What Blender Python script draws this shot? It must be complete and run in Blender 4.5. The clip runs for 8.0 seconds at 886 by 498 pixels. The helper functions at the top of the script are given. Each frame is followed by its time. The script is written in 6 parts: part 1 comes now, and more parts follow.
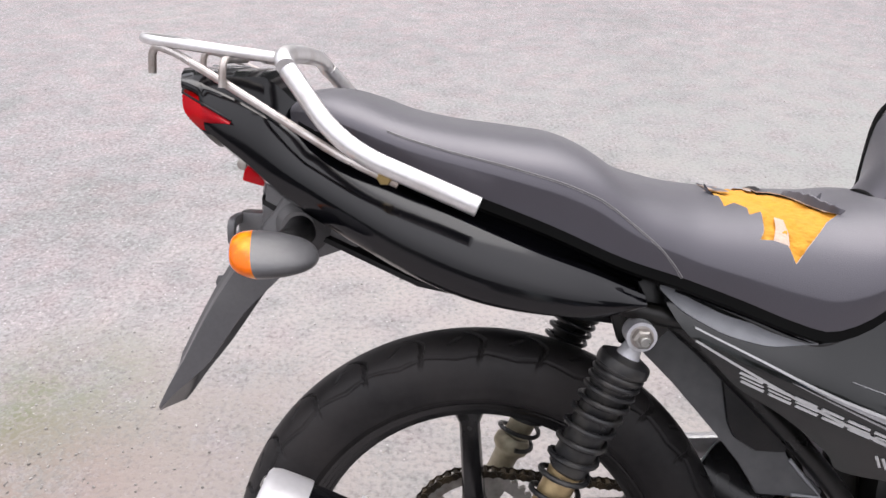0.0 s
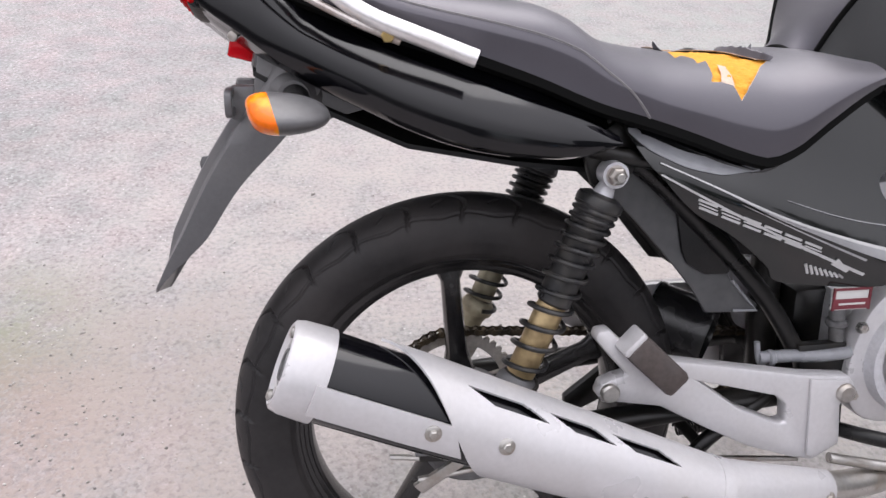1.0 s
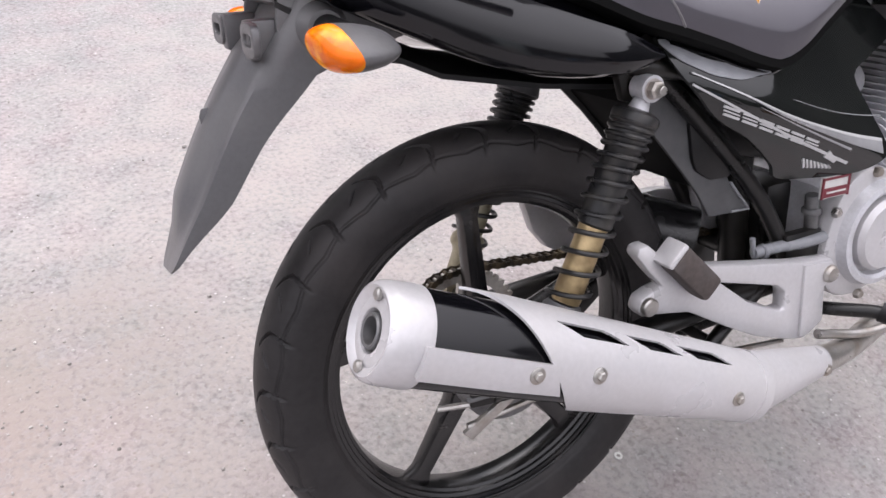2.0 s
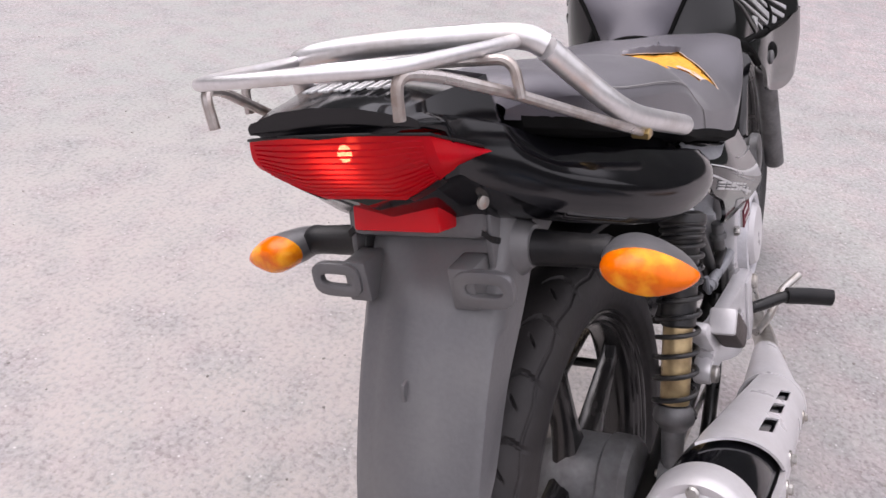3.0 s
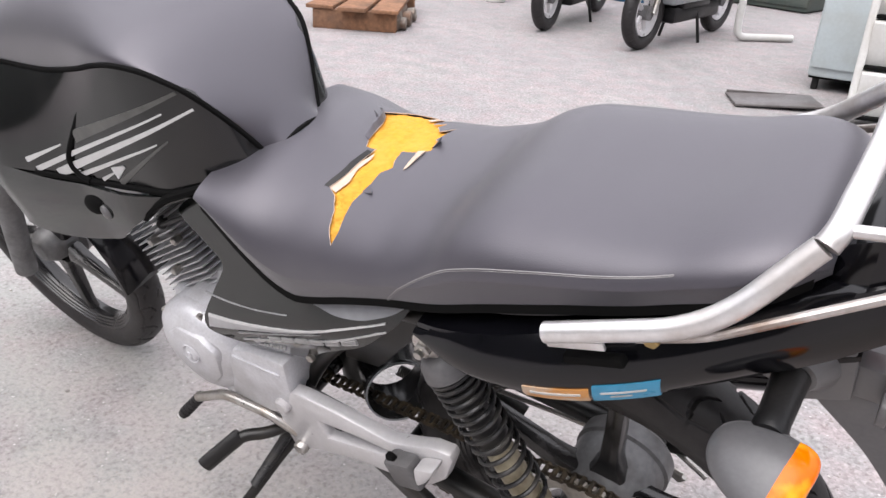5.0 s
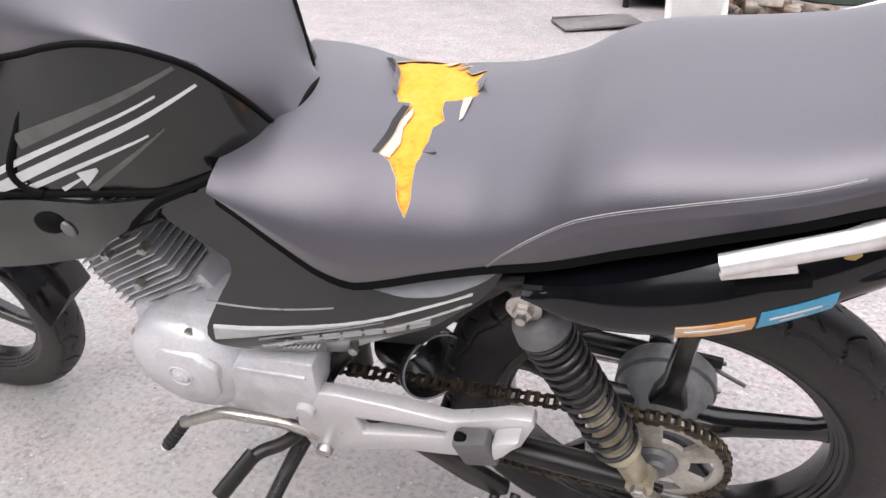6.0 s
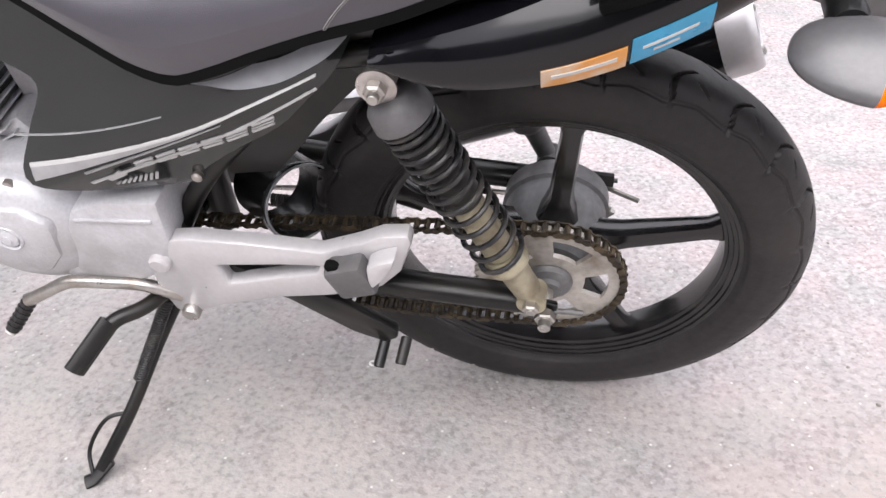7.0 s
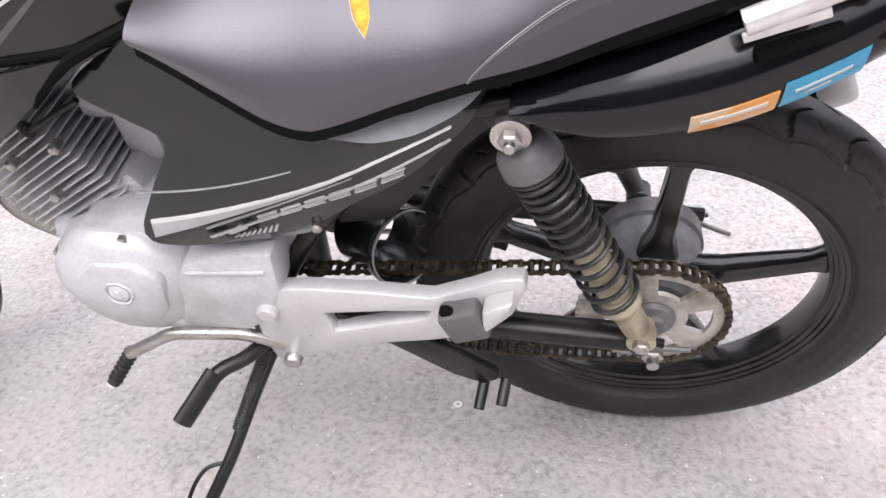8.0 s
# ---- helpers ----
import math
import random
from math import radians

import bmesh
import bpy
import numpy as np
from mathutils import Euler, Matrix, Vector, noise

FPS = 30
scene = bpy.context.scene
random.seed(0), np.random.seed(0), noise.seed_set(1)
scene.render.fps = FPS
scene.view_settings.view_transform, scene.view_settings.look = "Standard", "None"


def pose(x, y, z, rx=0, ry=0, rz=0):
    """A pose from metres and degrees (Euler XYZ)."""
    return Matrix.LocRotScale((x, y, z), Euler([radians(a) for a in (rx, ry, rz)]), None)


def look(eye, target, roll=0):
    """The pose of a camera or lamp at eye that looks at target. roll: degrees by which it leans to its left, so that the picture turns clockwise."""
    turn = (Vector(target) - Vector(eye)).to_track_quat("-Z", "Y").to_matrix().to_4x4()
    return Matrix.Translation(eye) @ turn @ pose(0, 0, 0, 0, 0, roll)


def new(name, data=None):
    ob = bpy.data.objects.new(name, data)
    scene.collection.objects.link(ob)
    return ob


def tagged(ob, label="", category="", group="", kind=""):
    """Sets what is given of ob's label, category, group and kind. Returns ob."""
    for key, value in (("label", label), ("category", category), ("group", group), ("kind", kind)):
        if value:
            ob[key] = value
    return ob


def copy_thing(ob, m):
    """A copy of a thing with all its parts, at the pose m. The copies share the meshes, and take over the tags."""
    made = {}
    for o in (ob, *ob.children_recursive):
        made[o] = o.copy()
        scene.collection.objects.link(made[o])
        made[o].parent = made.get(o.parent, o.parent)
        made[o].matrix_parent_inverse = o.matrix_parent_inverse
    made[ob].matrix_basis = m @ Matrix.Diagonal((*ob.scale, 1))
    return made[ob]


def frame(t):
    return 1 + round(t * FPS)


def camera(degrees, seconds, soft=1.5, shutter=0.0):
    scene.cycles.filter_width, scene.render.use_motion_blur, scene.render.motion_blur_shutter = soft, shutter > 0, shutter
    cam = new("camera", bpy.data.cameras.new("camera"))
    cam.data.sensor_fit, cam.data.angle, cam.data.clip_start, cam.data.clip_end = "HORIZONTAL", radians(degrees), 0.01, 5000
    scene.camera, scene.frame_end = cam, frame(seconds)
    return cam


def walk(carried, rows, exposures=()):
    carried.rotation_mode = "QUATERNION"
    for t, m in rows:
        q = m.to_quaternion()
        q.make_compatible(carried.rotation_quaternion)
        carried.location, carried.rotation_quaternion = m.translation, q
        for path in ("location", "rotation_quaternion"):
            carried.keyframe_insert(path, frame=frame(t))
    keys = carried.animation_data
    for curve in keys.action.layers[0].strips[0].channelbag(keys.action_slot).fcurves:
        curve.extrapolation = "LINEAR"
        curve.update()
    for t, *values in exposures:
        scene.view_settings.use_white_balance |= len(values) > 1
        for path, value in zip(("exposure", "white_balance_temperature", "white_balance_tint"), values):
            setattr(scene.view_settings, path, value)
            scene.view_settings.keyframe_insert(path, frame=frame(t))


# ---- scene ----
# camera: seconds, place, heading, tilt, roll
LENS = 58.38
PATH = [
    (0, -0.0291, -0.5921, 1.1499, 1.860, -29.970, 0.990),
    (0.5, -0.1045, -0.5831, 1.1288, -2.085, -30.545, 1.175),
    (0.7, -0.1249, -0.6128, 1.1274, -5.534, -32.279, 1.632),
    (1, -0.1841, -0.6934, 1.0976, -10.449, -33.564, 3.095),
    (1.2, -0.2344, -0.7249, 1.0830, -13.892, -34.867, 3.912),
    (2.3, -0.5449, -0.4173, 1.0367, -37.390, -36.855, 7.341),
    (2.5, -0.6213, -0.3042, 1.0309, -43.773, -36.015, 7.272),
    (2.8, -0.7371, -0.1287, 1.0679, -55.980, -32.747, 6.587),
    (3, -0.7678, -0.0232, 1.0854, -65.944, -31.348, 6.243),
    (3.3, -0.7392, 0.1640, 1.0632, -79.715, -29.047, 5.518),
    (3.5, -0.7330, 0.2908, 1.0749, -89.175, -29.546, 6.354),
    (3.7, -0.7218, 0.3967, 1.0656, -97.653, -29.712, 7.675),
    (4, -0.6727, 0.5994, 1.0842, -113.703, -30.160, 8.846),
    (4.2, -0.6269, 0.6826, 1.0775, -122.463, -29.109, 8.111),
    (4.4, -0.5210, 0.7670, 1.0635, -130.577, -28.192, 5.778),
    (4.5, -0.4852, 0.7923, 1.0579, -132.983, -27.381, 5.801),
    (4.7, -0.3948, 0.8631, 1.0684, -139.300, -25.547, 4.909),
    (5.8, -0.0035, 1.0103, 1.0245, -159.905, -26.800, 1.249),
    (6, 0.0239, 0.9929, 1.0182, -162.134, -28.283, -0.120),
    (6.3, 0.0232, 0.9735, 0.9869, -164.808, -30.428, -1.604),
    (6.5, -0.0025, 0.9745, 0.9300, -165.563, -31.260, -2.068),
    (7, -0.0251, 0.9636, 0.8492, -169.012, -33.217, -1.694),
    (7.5, -0.0248, 0.9637, 0.8311, -169.898, -32.505, -2.213),
    (7.8, 0.0246, 0.9628, 0.8551, -169.276, -32.164, -2.939),
    (8, 0.0851, 0.9792, 0.8689, -168.253, -30.979, -3.939),
]
cam = camera(LENS, 8.0, soft=1.5, shutter=0.0)


def aim(x, y, z, yaw, pitch, roll):
    a, b = radians(yaw), radians(pitch)
    way = Vector((-math.sin(a) * math.cos(b), math.cos(a) * math.cos(b), math.sin(b)))
    return look(Vector((x, y, z)), Vector((x, y, z)) + way, roll)


walk(cam, [(t, aim(*row)) for t, *row in PATH],
     exposures=[(0.0, 0.28, 6450, 10), (1.0, 0.32, 6400, 11), (2.5, 0.46, 6450, 14), (3.0, 0.30, 6500, 16), (3.5, 0.03, 6550, 9), (4.0, 0.10, 6500, 10), (4.5, 0.30, 6450, 10), (6.0, 0.66, 6500, 10), (7.0, 0.85, 6450, 11), (8.0, 0.91, 6450, 11)])

# overcast daylight
SUN_ELEVATION, SUN_HEADING = 59, 6
world = bpy.data.worlds.new("world")
scene.world = world
world.use_nodes = True
wn = world.node_tree
sky = wn.nodes.new("ShaderNodeTexSky")
sky.sky_type, sky.sun_disc = "NISHITA", False
sky.sun_elevation, sky.sun_rotation = radians(SUN_ELEVATION), radians(SUN_HEADING)
sky.air_density, sky.dust_density, sky.ozone_density = 1.0, 4.0, 1.0
pale = wn.nodes.new("ShaderNodeMixRGB")
pale.inputs[0].default_value = 0.8
pale.inputs[2].default_value = (9.62, 9.3, 9.68, 1)
wn.links.new(sky.outputs[0], pale.inputs[1])
# an overcast sky is about three times brighter overhead than at the horizon
up = wn.nodes.new("ShaderNodeSeparateXYZ")
spot = wn.nodes.new("ShaderNodeTexCoord")
rise = wn.nodes.new("ShaderNodeMapRange")
rise.inputs[1].default_value, rise.inputs[2].default_value, rise.inputs[3].default_value, rise.inputs[4].default_value = 0.0, 1.0, 0.42, 1.50
wn.links.new(spot.outputs["Generated"], up.inputs[0])
wn.links.new(up.outputs[2], rise.inputs[0])
veil = wn.nodes.new("ShaderNodeMixRGB")
veil.blend_type = "MULTIPLY"
veil.inputs[0].default_value = 1.0
wn.links.new(pale.outputs[0], veil.inputs[1])
wn.links.new(rise.outputs[0], veil.inputs[2])
wn.links.new(veil.outputs[0], wn.nodes["Background"].inputs[0])
wn.nodes["Background"].inputs[1].default_value = 0.150
sun_data = bpy.data.lights.new("sun", "SUN")
sun_data.energy, sun_data.angle, sun_data.color = 1.7, radians(60), (1.0, 0.97, 0.96)
sun = new("sun", sun_data)
sa, sb = radians(SUN_HEADING), radians(SUN_ELEVATION)
sun.matrix_world = look((0, 0, 0), (-math.sin(sa) * math.cos(sb), -math.cos(sa) * math.cos(sb), -math.sin(sb)))


# ---- materials ----
def material(name, color, rough=0.5, metal=0.0, grain=0.0, scale=60.0, bump=0.0, stain=None, stain_amount=0.0,
             stain_scale=6.0, coat=0.0, rough_var=0.1, spec=0.5, clear=0.0, ior=1.45, glow=0.0, sheen=0.0):
    m = bpy.data.materials.new(name)
    m.use_nodes = True
    t = m.node_tree
    b = t.nodes["Principled BSDF"]
    co = t.nodes.new("ShaderNodeTexCoord")
    fine = t.nodes.new("ShaderNodeTexNoise")
    fine.inputs["Scale"].default_value, fine.inputs["Detail"].default_value = scale, 6
    wide = t.nodes.new("ShaderNodeTexNoise")
    wide.inputs["Scale"].default_value, wide.inputs["Detail"].default_value = stain_scale, 5
    for n in (fine, wide):
        t.links.new(co.outputs["Object"], n.inputs["Vector"])
    shade = t.nodes.new("ShaderNodeMapRange")
    shade.inputs[1].default_value, shade.inputs[2].default_value = 0.3, 0.7
    shade.inputs[3].default_value, shade.inputs[4].default_value = 1 - grain, 1 + grain
    t.links.new(fine.outputs[0], shade.inputs[0])
    tone = t.nodes.new("ShaderNodeMixRGB")
    tone.blend_type = "MULTIPLY"
    tone.inputs[0].default_value = 1
    tone.inputs[1].default_value = (*color, 1)
    t.links.new(shade.outputs[0], tone.inputs[2])
    out = tone.outputs[0]
    if stain:
        mask = t.nodes.new("ShaderNodeMapRange")
        mask.inputs[1].default_value, mask.inputs[2].default_value = 0.45, 0.68
        mask.inputs[3].default_value, mask.inputs[4].default_value = 0, stain_amount
        t.links.new(wide.outputs[0], mask.inputs[0])
        mix = t.nodes.new("ShaderNodeMixRGB")
        mix.inputs[2].default_value = (*stain, 1)
        t.links.new(mask.outputs[0], mix.inputs[0])
        t.links.new(out, mix.inputs[1])
        out = mix.outputs[0]
    t.links.new(out, b.inputs["Base Color"])
    gloss = t.nodes.new("ShaderNodeMapRange")
    gloss.inputs[1].default_value, gloss.inputs[2].default_value = 0.3, 0.7
    gloss.inputs[3].default_value, gloss.inputs[4].default_value = max(0.02, rough - rough_var), min(1, rough + rough_var)
    t.links.new(wide.outputs[0], gloss.inputs[0])
    t.links.new(gloss.outputs[0], b.inputs["Roughness"])
    b.inputs["Metallic"].default_value = metal
    b.inputs["Sheen Weight"].default_value = sheen
    b.inputs["Specular IOR Level"].default_value = spec
    b.inputs["Coat Weight"].default_value = coat
    b.inputs["Coat Roughness"].default_value = 0.06
    b.inputs["Transmission Weight"].default_value = clear
    b.inputs["IOR"].default_value = ior
    if glow:
        t.links.new(out, b.inputs["Emission Color"])
        b.inputs["Emission Strength"].default_value = glow
    if bump:
        bp = t.nodes.new("ShaderNodeBump")
        bp.inputs["Strength"].default_value, bp.inputs["Distance"].default_value = 1, bump
        t.links.new(fine.outputs[0], bp.inputs["Height"])
        t.links.new(bp.outputs[0], b.inputs["Normal"])
    return m


def ground_material():
    m = bpy.data.materials.new("worn_concrete")
    m.use_nodes = True
    t = m.node_tree
    b = t.nodes["Principled BSDF"]
    co = t.nodes.new("ShaderNodeTexCoord")

    def tex(kind, scale, detail=6):
        n = t.nodes.new(kind)
        n.inputs["Scale"].default_value = scale
        if kind == "ShaderNodeTexNoise":
            n.inputs["Detail"].default_value = detail
        t.links.new(co.outputs["Object"], n.inputs["Vector"])
        return n

    def ramp(src, stops):
        r = t.nodes.new("ShaderNodeValToRGB")
        while len(r.color_ramp.elements) < len(stops):
            r.color_ramp.elements.new(0.5)
        for e, (p, c) in zip(r.color_ramp.elements, stops):
            e.position, e.color = p, (*c, 1)
        t.links.new(src, r.inputs[0])
        return r.outputs[0]

    def mix(mode, fac, a, c):
        n = t.nodes.new("ShaderNodeMixRGB")
        n.blend_type = mode
        if isinstance(fac, float):
            n.inputs[0].default_value = fac
        else:
            t.links.new(fac, n.inputs[0])
        t.links.new(a, n.inputs[1])
        if isinstance(c, tuple):
            n.inputs[2].default_value = (*c, 1)
        else:
            t.links.new(c, n.inputs[2])
        return n.outputs[0]

    wide = tex("ShaderNodeTexNoise", 0.9, 8)
    mid = tex("ShaderNodeTexNoise", 7, 6)
    grit = tex("ShaderNodeTexNoise", 85, 2.5)
    stones = tex("ShaderNodeTexVoronoi", 115)
    specks = tex("ShaderNodeTexVoronoi", 60)
    tint = tex("ShaderNodeTexNoise", 9, 4)
    chips = tex("ShaderNodeTexVoronoi", 38)
    sand = tex("ShaderNodeTexVoronoi", 240)
    brown = tex("ShaderNodeTexVoronoi", 95)
    base = ramp(wide.outputs[0], [(0.3, (0.246, 0.242, 0.239)), (0.45, (0.289, 0.275, 0.279)), (0.58, (0.311, 0.291, 0.294)), (0.72, (0.307, 0.298, 0.295))])
    base = mix("MULTIPLY", 0.5, base, ramp(mid.outputs[0], [(0.3, (0.75, 0.74, 0.74)), (0.7, (1.12, 1.1, 1.1))]))
    base = mix("MULTIPLY", 0.65, base, ramp(grit.outputs[0], [(0.30, (0.58, 0.57, 0.56)), (0.45, (0.96, 0.96, 0.96)), (0.58, (1.03, 1.03, 1.03)), (0.70, (1.32, 1.31, 1.31))]))
    base = mix("MULTIPLY", 0.68, base, ramp(stones.outputs["Color"], [(0.0, (0.62, 0.61, 0.60)), (0.5, (0.95, 0.95, 0.95)), (1.0, (1.26, 1.26, 1.26))]))
    base = mix("MULTIPLY", 0.9, base, ramp(tint.outputs[0], [(0.32, (0.90, 0.96, 0.94)), (0.48, (1.0, 1.0, 1.0)), (0.64, (1.08, 1.0, 1.0))]))
    base = mix("MULTIPLY", 0.55, base, ramp(sand.outputs["Color"], [(0.0, (0.60, 0.59, 0.57)), (0.25, (0.93, 0.93, 0.92)), (0.75, (1.05, 1.05, 1.05)), (1.0, (1.38, 1.38, 1.36))]))
    white = ramp(specks.outputs["Distance"], [(0.06, (1, 1, 1)), (0.18, (0, 0, 0))])
    some = ramp(specks.outputs["Color"], [(0.64, (0, 0, 0)), (0.66, (1, 1, 1))])
    base = mix("MIX", mix("MULTIPLY", 1.0, white, some), base, (0.58, 0.56, 0.55))
    dots = ramp(brown.outputs["Distance"], [(0.18, (1, 1, 1)), (0.30, (0, 0, 0))])
    few = ramp(brown.outputs["Color"], [(0.70, (0, 0, 0)), (0.72, (0.85, 0.85, 0.85))])
    base = mix("MIX", mix("MULTIPLY", 1.0, dots, few), base, (0.185, 0.160, 0.140))
    pits = ramp(chips.outputs["Distance"], [(0.0, (1, 1, 1)), (0.10, (0, 0, 0))])
    rare = ramp(mid.outputs[0], [(0.5, (0, 0, 0)), (0.6, (1, 1, 1))])
    both = mix("MULTIPLY", 1.0, pits, rare)
    base = mix("MIX", both, base, (0.12, 0.11, 0.10))
    # a mossy patch and a reddish earth stain beside the bike
    for center, radius, tint, strength in (((-0.88, 0.66, 0), 0.36, (0.098, 0.124, 0.052), 1.0), ((-0.55, 0.66, 0), 0.30, (0.208, 0.181, 0.154), 0.5), ((-0.78, 0.42, 0), 0.30, (0.205, 0.135, 0.110), 0.9), ((-0.52, 0.32, 0), 0.42, (0.225, 0.165, 0.138), 0.75), ((0.62, 0.70, 0), 0.45, (0.26, 0.20, 0.185), 0.5), ((0.2, 1.25, 0), 0.5, (0.308, 0.266, 0.258), 0.4), ((1.7, 1.5, 0), 2.8, (0.276, 0.289, 0.270), 1.0), ((0.3, 0.9, 0), 1.6, (0.347, 0.311, 0.293), 0.9), ((-0.45, 0.60, 0), 0.30, (0.231, 0.200, 0.177), 0.5)):
        shift = t.nodes.new("ShaderNodeMapping")
        shift.vector_type = "TEXTURE"
        shift.inputs["Location"].default_value = center
        shift.inputs["Scale"].default_value = (radius, radius, radius)
        t.links.new(co.outputs["Object"], shift.inputs[0])
        ball = t.nodes.new("ShaderNodeTexGradient")
        ball.gradient_type = "SPHERICAL"
        t.links.new(shift.outputs[0], ball.inputs[0])
        blot = mix("MULTIPLY", 1.0, ramp(ball.outputs[0], [(0.0, (0, 0, 0)), (0.7, (strength,) * 3)]), ramp(mid.outputs[0], [(0.35, (0.25, 0.25, 0.25)), (0.62, (1, 1, 1))]))
        blot = mix("MULTIPLY", 1.0, blot, ramp(grit.outputs[0], [(0.42, (0.40, 0.40, 0.40)), (0.56, (1, 1, 1))]))
        base = mix("MIX", blot, base, tint)
    t.links.new(base, b.inputs["Base Color"])
    b.inputs["Roughness"].default_value = 0.9
    bp = t.nodes.new("ShaderNodeBump")
    bp.inputs["Strength"].default_value, bp.inputs["Distance"].default_value = 0.7, 0.005
    t.links.new(grit.outputs[0], bp.inputs["Height"])
    t.links.new(bp.outputs[0], b.inputs["Normal"])
    return m


M_GROUND = ground_material()
# one gloss black in three tones, tuned to the reflections each panel shows
M_PAINT = material("black_gloss_paint", (0.0030, 0.0030, 0.0042), 0.12, grain=0.1, spec=0.55, ior=1.45, coat=0.0, rough_var=0.03, stain=(0.0385, 0.03465, 0.0308), stain_amount=0.03, stain_scale=14)
M_COVER = material("black_cover_plastic", (0.007, 0.008, 0.008), 0.08, grain=0.1, spec=0.65, ior=1.5, rough_var=0.04, stain=(0.026, 0.027, 0.025), stain_amount=0.25, stain_scale=9)
M_TANK = material("black_tank_paint", (0.006, 0.0062, 0.0064), 0.16, grain=0.1, spec=0.6, ior=1.5, rough_var=0.06, stain=(0.03, 0.029, 0.028), stain_amount=0.12, stain_scale=12)
M_PLASTIC = material("black_plastic", (0.00616, 0.00616, 0.00693), 0.40, grain=0.15, spec=0.35, scale=300, bump=0.0003, stain=(0.0462, 0.04235, 0.0385), stain_amount=0.25, stain_scale=11)
M_GREYPL = material("weathered_grey_plastic", (0.090, 0.089, 0.093), 0.38, spec=0.8, grain=0.07, scale=200, bump=0.0002, stain=(0.140, 0.137, 0.134), stain_amount=0.6, stain_scale=9)
M_VINYL = material("black_vinyl", (0.027, 0.025, 0.033), 0.40, ior=1.55, grain=0.12, scale=900, bump=0.0002, rough_var=0.06, stain=(0.044, 0.040, 0.052), stain_amount=0.4, stain_scale=7, spec=0.9, sheen=0.22)
M_VINYL.node_tree.nodes["Principled BSDF"].inputs["Specular Tint"].default_value = (0.96, 0.93, 1.0, 1)
M_THREAD = material("pale_thread", (0.30, 0.29, 0.29), 0.8)
M_FOAM = material("yellow_foam", (0.60, 0.275, 0.026), 0.95, grain=0.12, scale=120, bump=0.002, stain=(0.60, 0.325, 0.06), stain_amount=0.6, stain_scale=25)
M_FOAMPALE = material("pale_foam", (0.5082, 0.4004, 0.3234), 0.95, grain=0.12, scale=150, bump=0.002)
M_RUBBER = material("tyre_rubber", (0.0175, 0.0162, 0.0168), 0.50, spec=0.4, grain=0.25, scale=90, bump=0.0005, stain=(0.044, 0.039, 0.038), stain_amount=0.6, stain_scale=10)
M_RIM = material("black_rim_paint", (0.008, 0.0078, 0.0084), 0.20, spec=0.7, grain=0.15, scale=120, stain=(0.050, 0.045, 0.042), stain_amount=0.35, stain_scale=16)
M_FRAME = material("black_frame_paint", (0.00462, 0.00462, 0.00462), 0.35, grain=0.2, scale=120, stain=(0.0385, 0.03234, 0.02618), stain_amount=0.4, stain_scale=18)
M_SILVER = material("silver_paint", (0.55, 0.54, 0.55), 0.34, metal=0.28, grain=0.04, scale=160, stain=(0.50, 0.48, 0.47), stain_amount=0.35, stain_scale=14)
M_CAST = material("cast_aluminium", (0.57, 0.57, 0.595), 0.40, metal=0.25, grain=0.07, scale=240, bump=0.0004, stain=(0.3542, 0.3388, 0.3311), stain_amount=0.5, stain_scale=16)
M_CHROME = material("worn_chrome", (0.76, 0.75, 0.75), 0.36, metal=0.82, grain=0.05, scale=180, rough_var=0.08, stain=(0.3234, 0.2541, 0.2002), stain_amount=0.35, stain_scale=22)
M_RUSTY = material("rusty_chrome", (0.52, 0.49, 0.47), 0.36, metal=0.8, grain=0.1, scale=180, stain=(0.18, 0.105, 0.06), stain_amount=0.75, stain_scale=26)
M_STEEL = material("zinc_steel", (0.462, 0.4466, 0.4235), 0.35, metal=0.9, grain=0.08, scale=200, stain=(0.2464, 0.1848, 0.1232), stain_amount=0.5, stain_scale=30)
M_BRASS = material("brass_bolt", (0.4466, 0.3234, 0.1386), 0.35, metal=0.9, grain=0.1)
M_GOLD = material("gold_damper", (0.5082, 0.385, 0.2079), 0.36, metal=0.6, grain=0.1, scale=80, stain=(0.1232, 0.077, 0.0385), stain_amount=0.7, stain_scale=30)
M_DAMPER = material("dusty_damper", (0.4235, 0.385, 0.2772), 0.45, metal=0.4, grain=0.1, scale=80, stain=(0.1386, 0.1078, 0.0693), stain_amount=0.7, stain_scale=30)
M_SPRING = material("black_spring", (0.016, 0.016, 0.017), 0.34, grain=0.1, stain=(0.085, 0.078, 0.068), stain_amount=0.5, stain_scale=40)
M_CHAIN = material("oily_chain", (0.0462, 0.03696, 0.02772), 0.45, metal=0.6, grain=0.3, scale=200, stain=(0.154, 0.1155, 0.0693), stain_amount=0.7, stain_scale=60)
M_SPROCKET = material("worn_sprocket", (0.50, 0.47, 0.43), 0.45, metal=0.5, grain=0.1, scale=160, stain=(0.1232, 0.0924, 0.0616), stain_amount=0.7, stain_scale=24)
M_HUB = material("dull_hub", (0.165, 0.165, 0.168), 0.5, metal=0.4, grain=0.12, scale=120, stain=(0.0616, 0.0539, 0.0462), stain_amount=0.5, stain_scale=20)
M_RED = material("red_lens", (0.56, 0.004, 0.016), 0.08, grain=0.05, coat=0.0, spec=0.22)
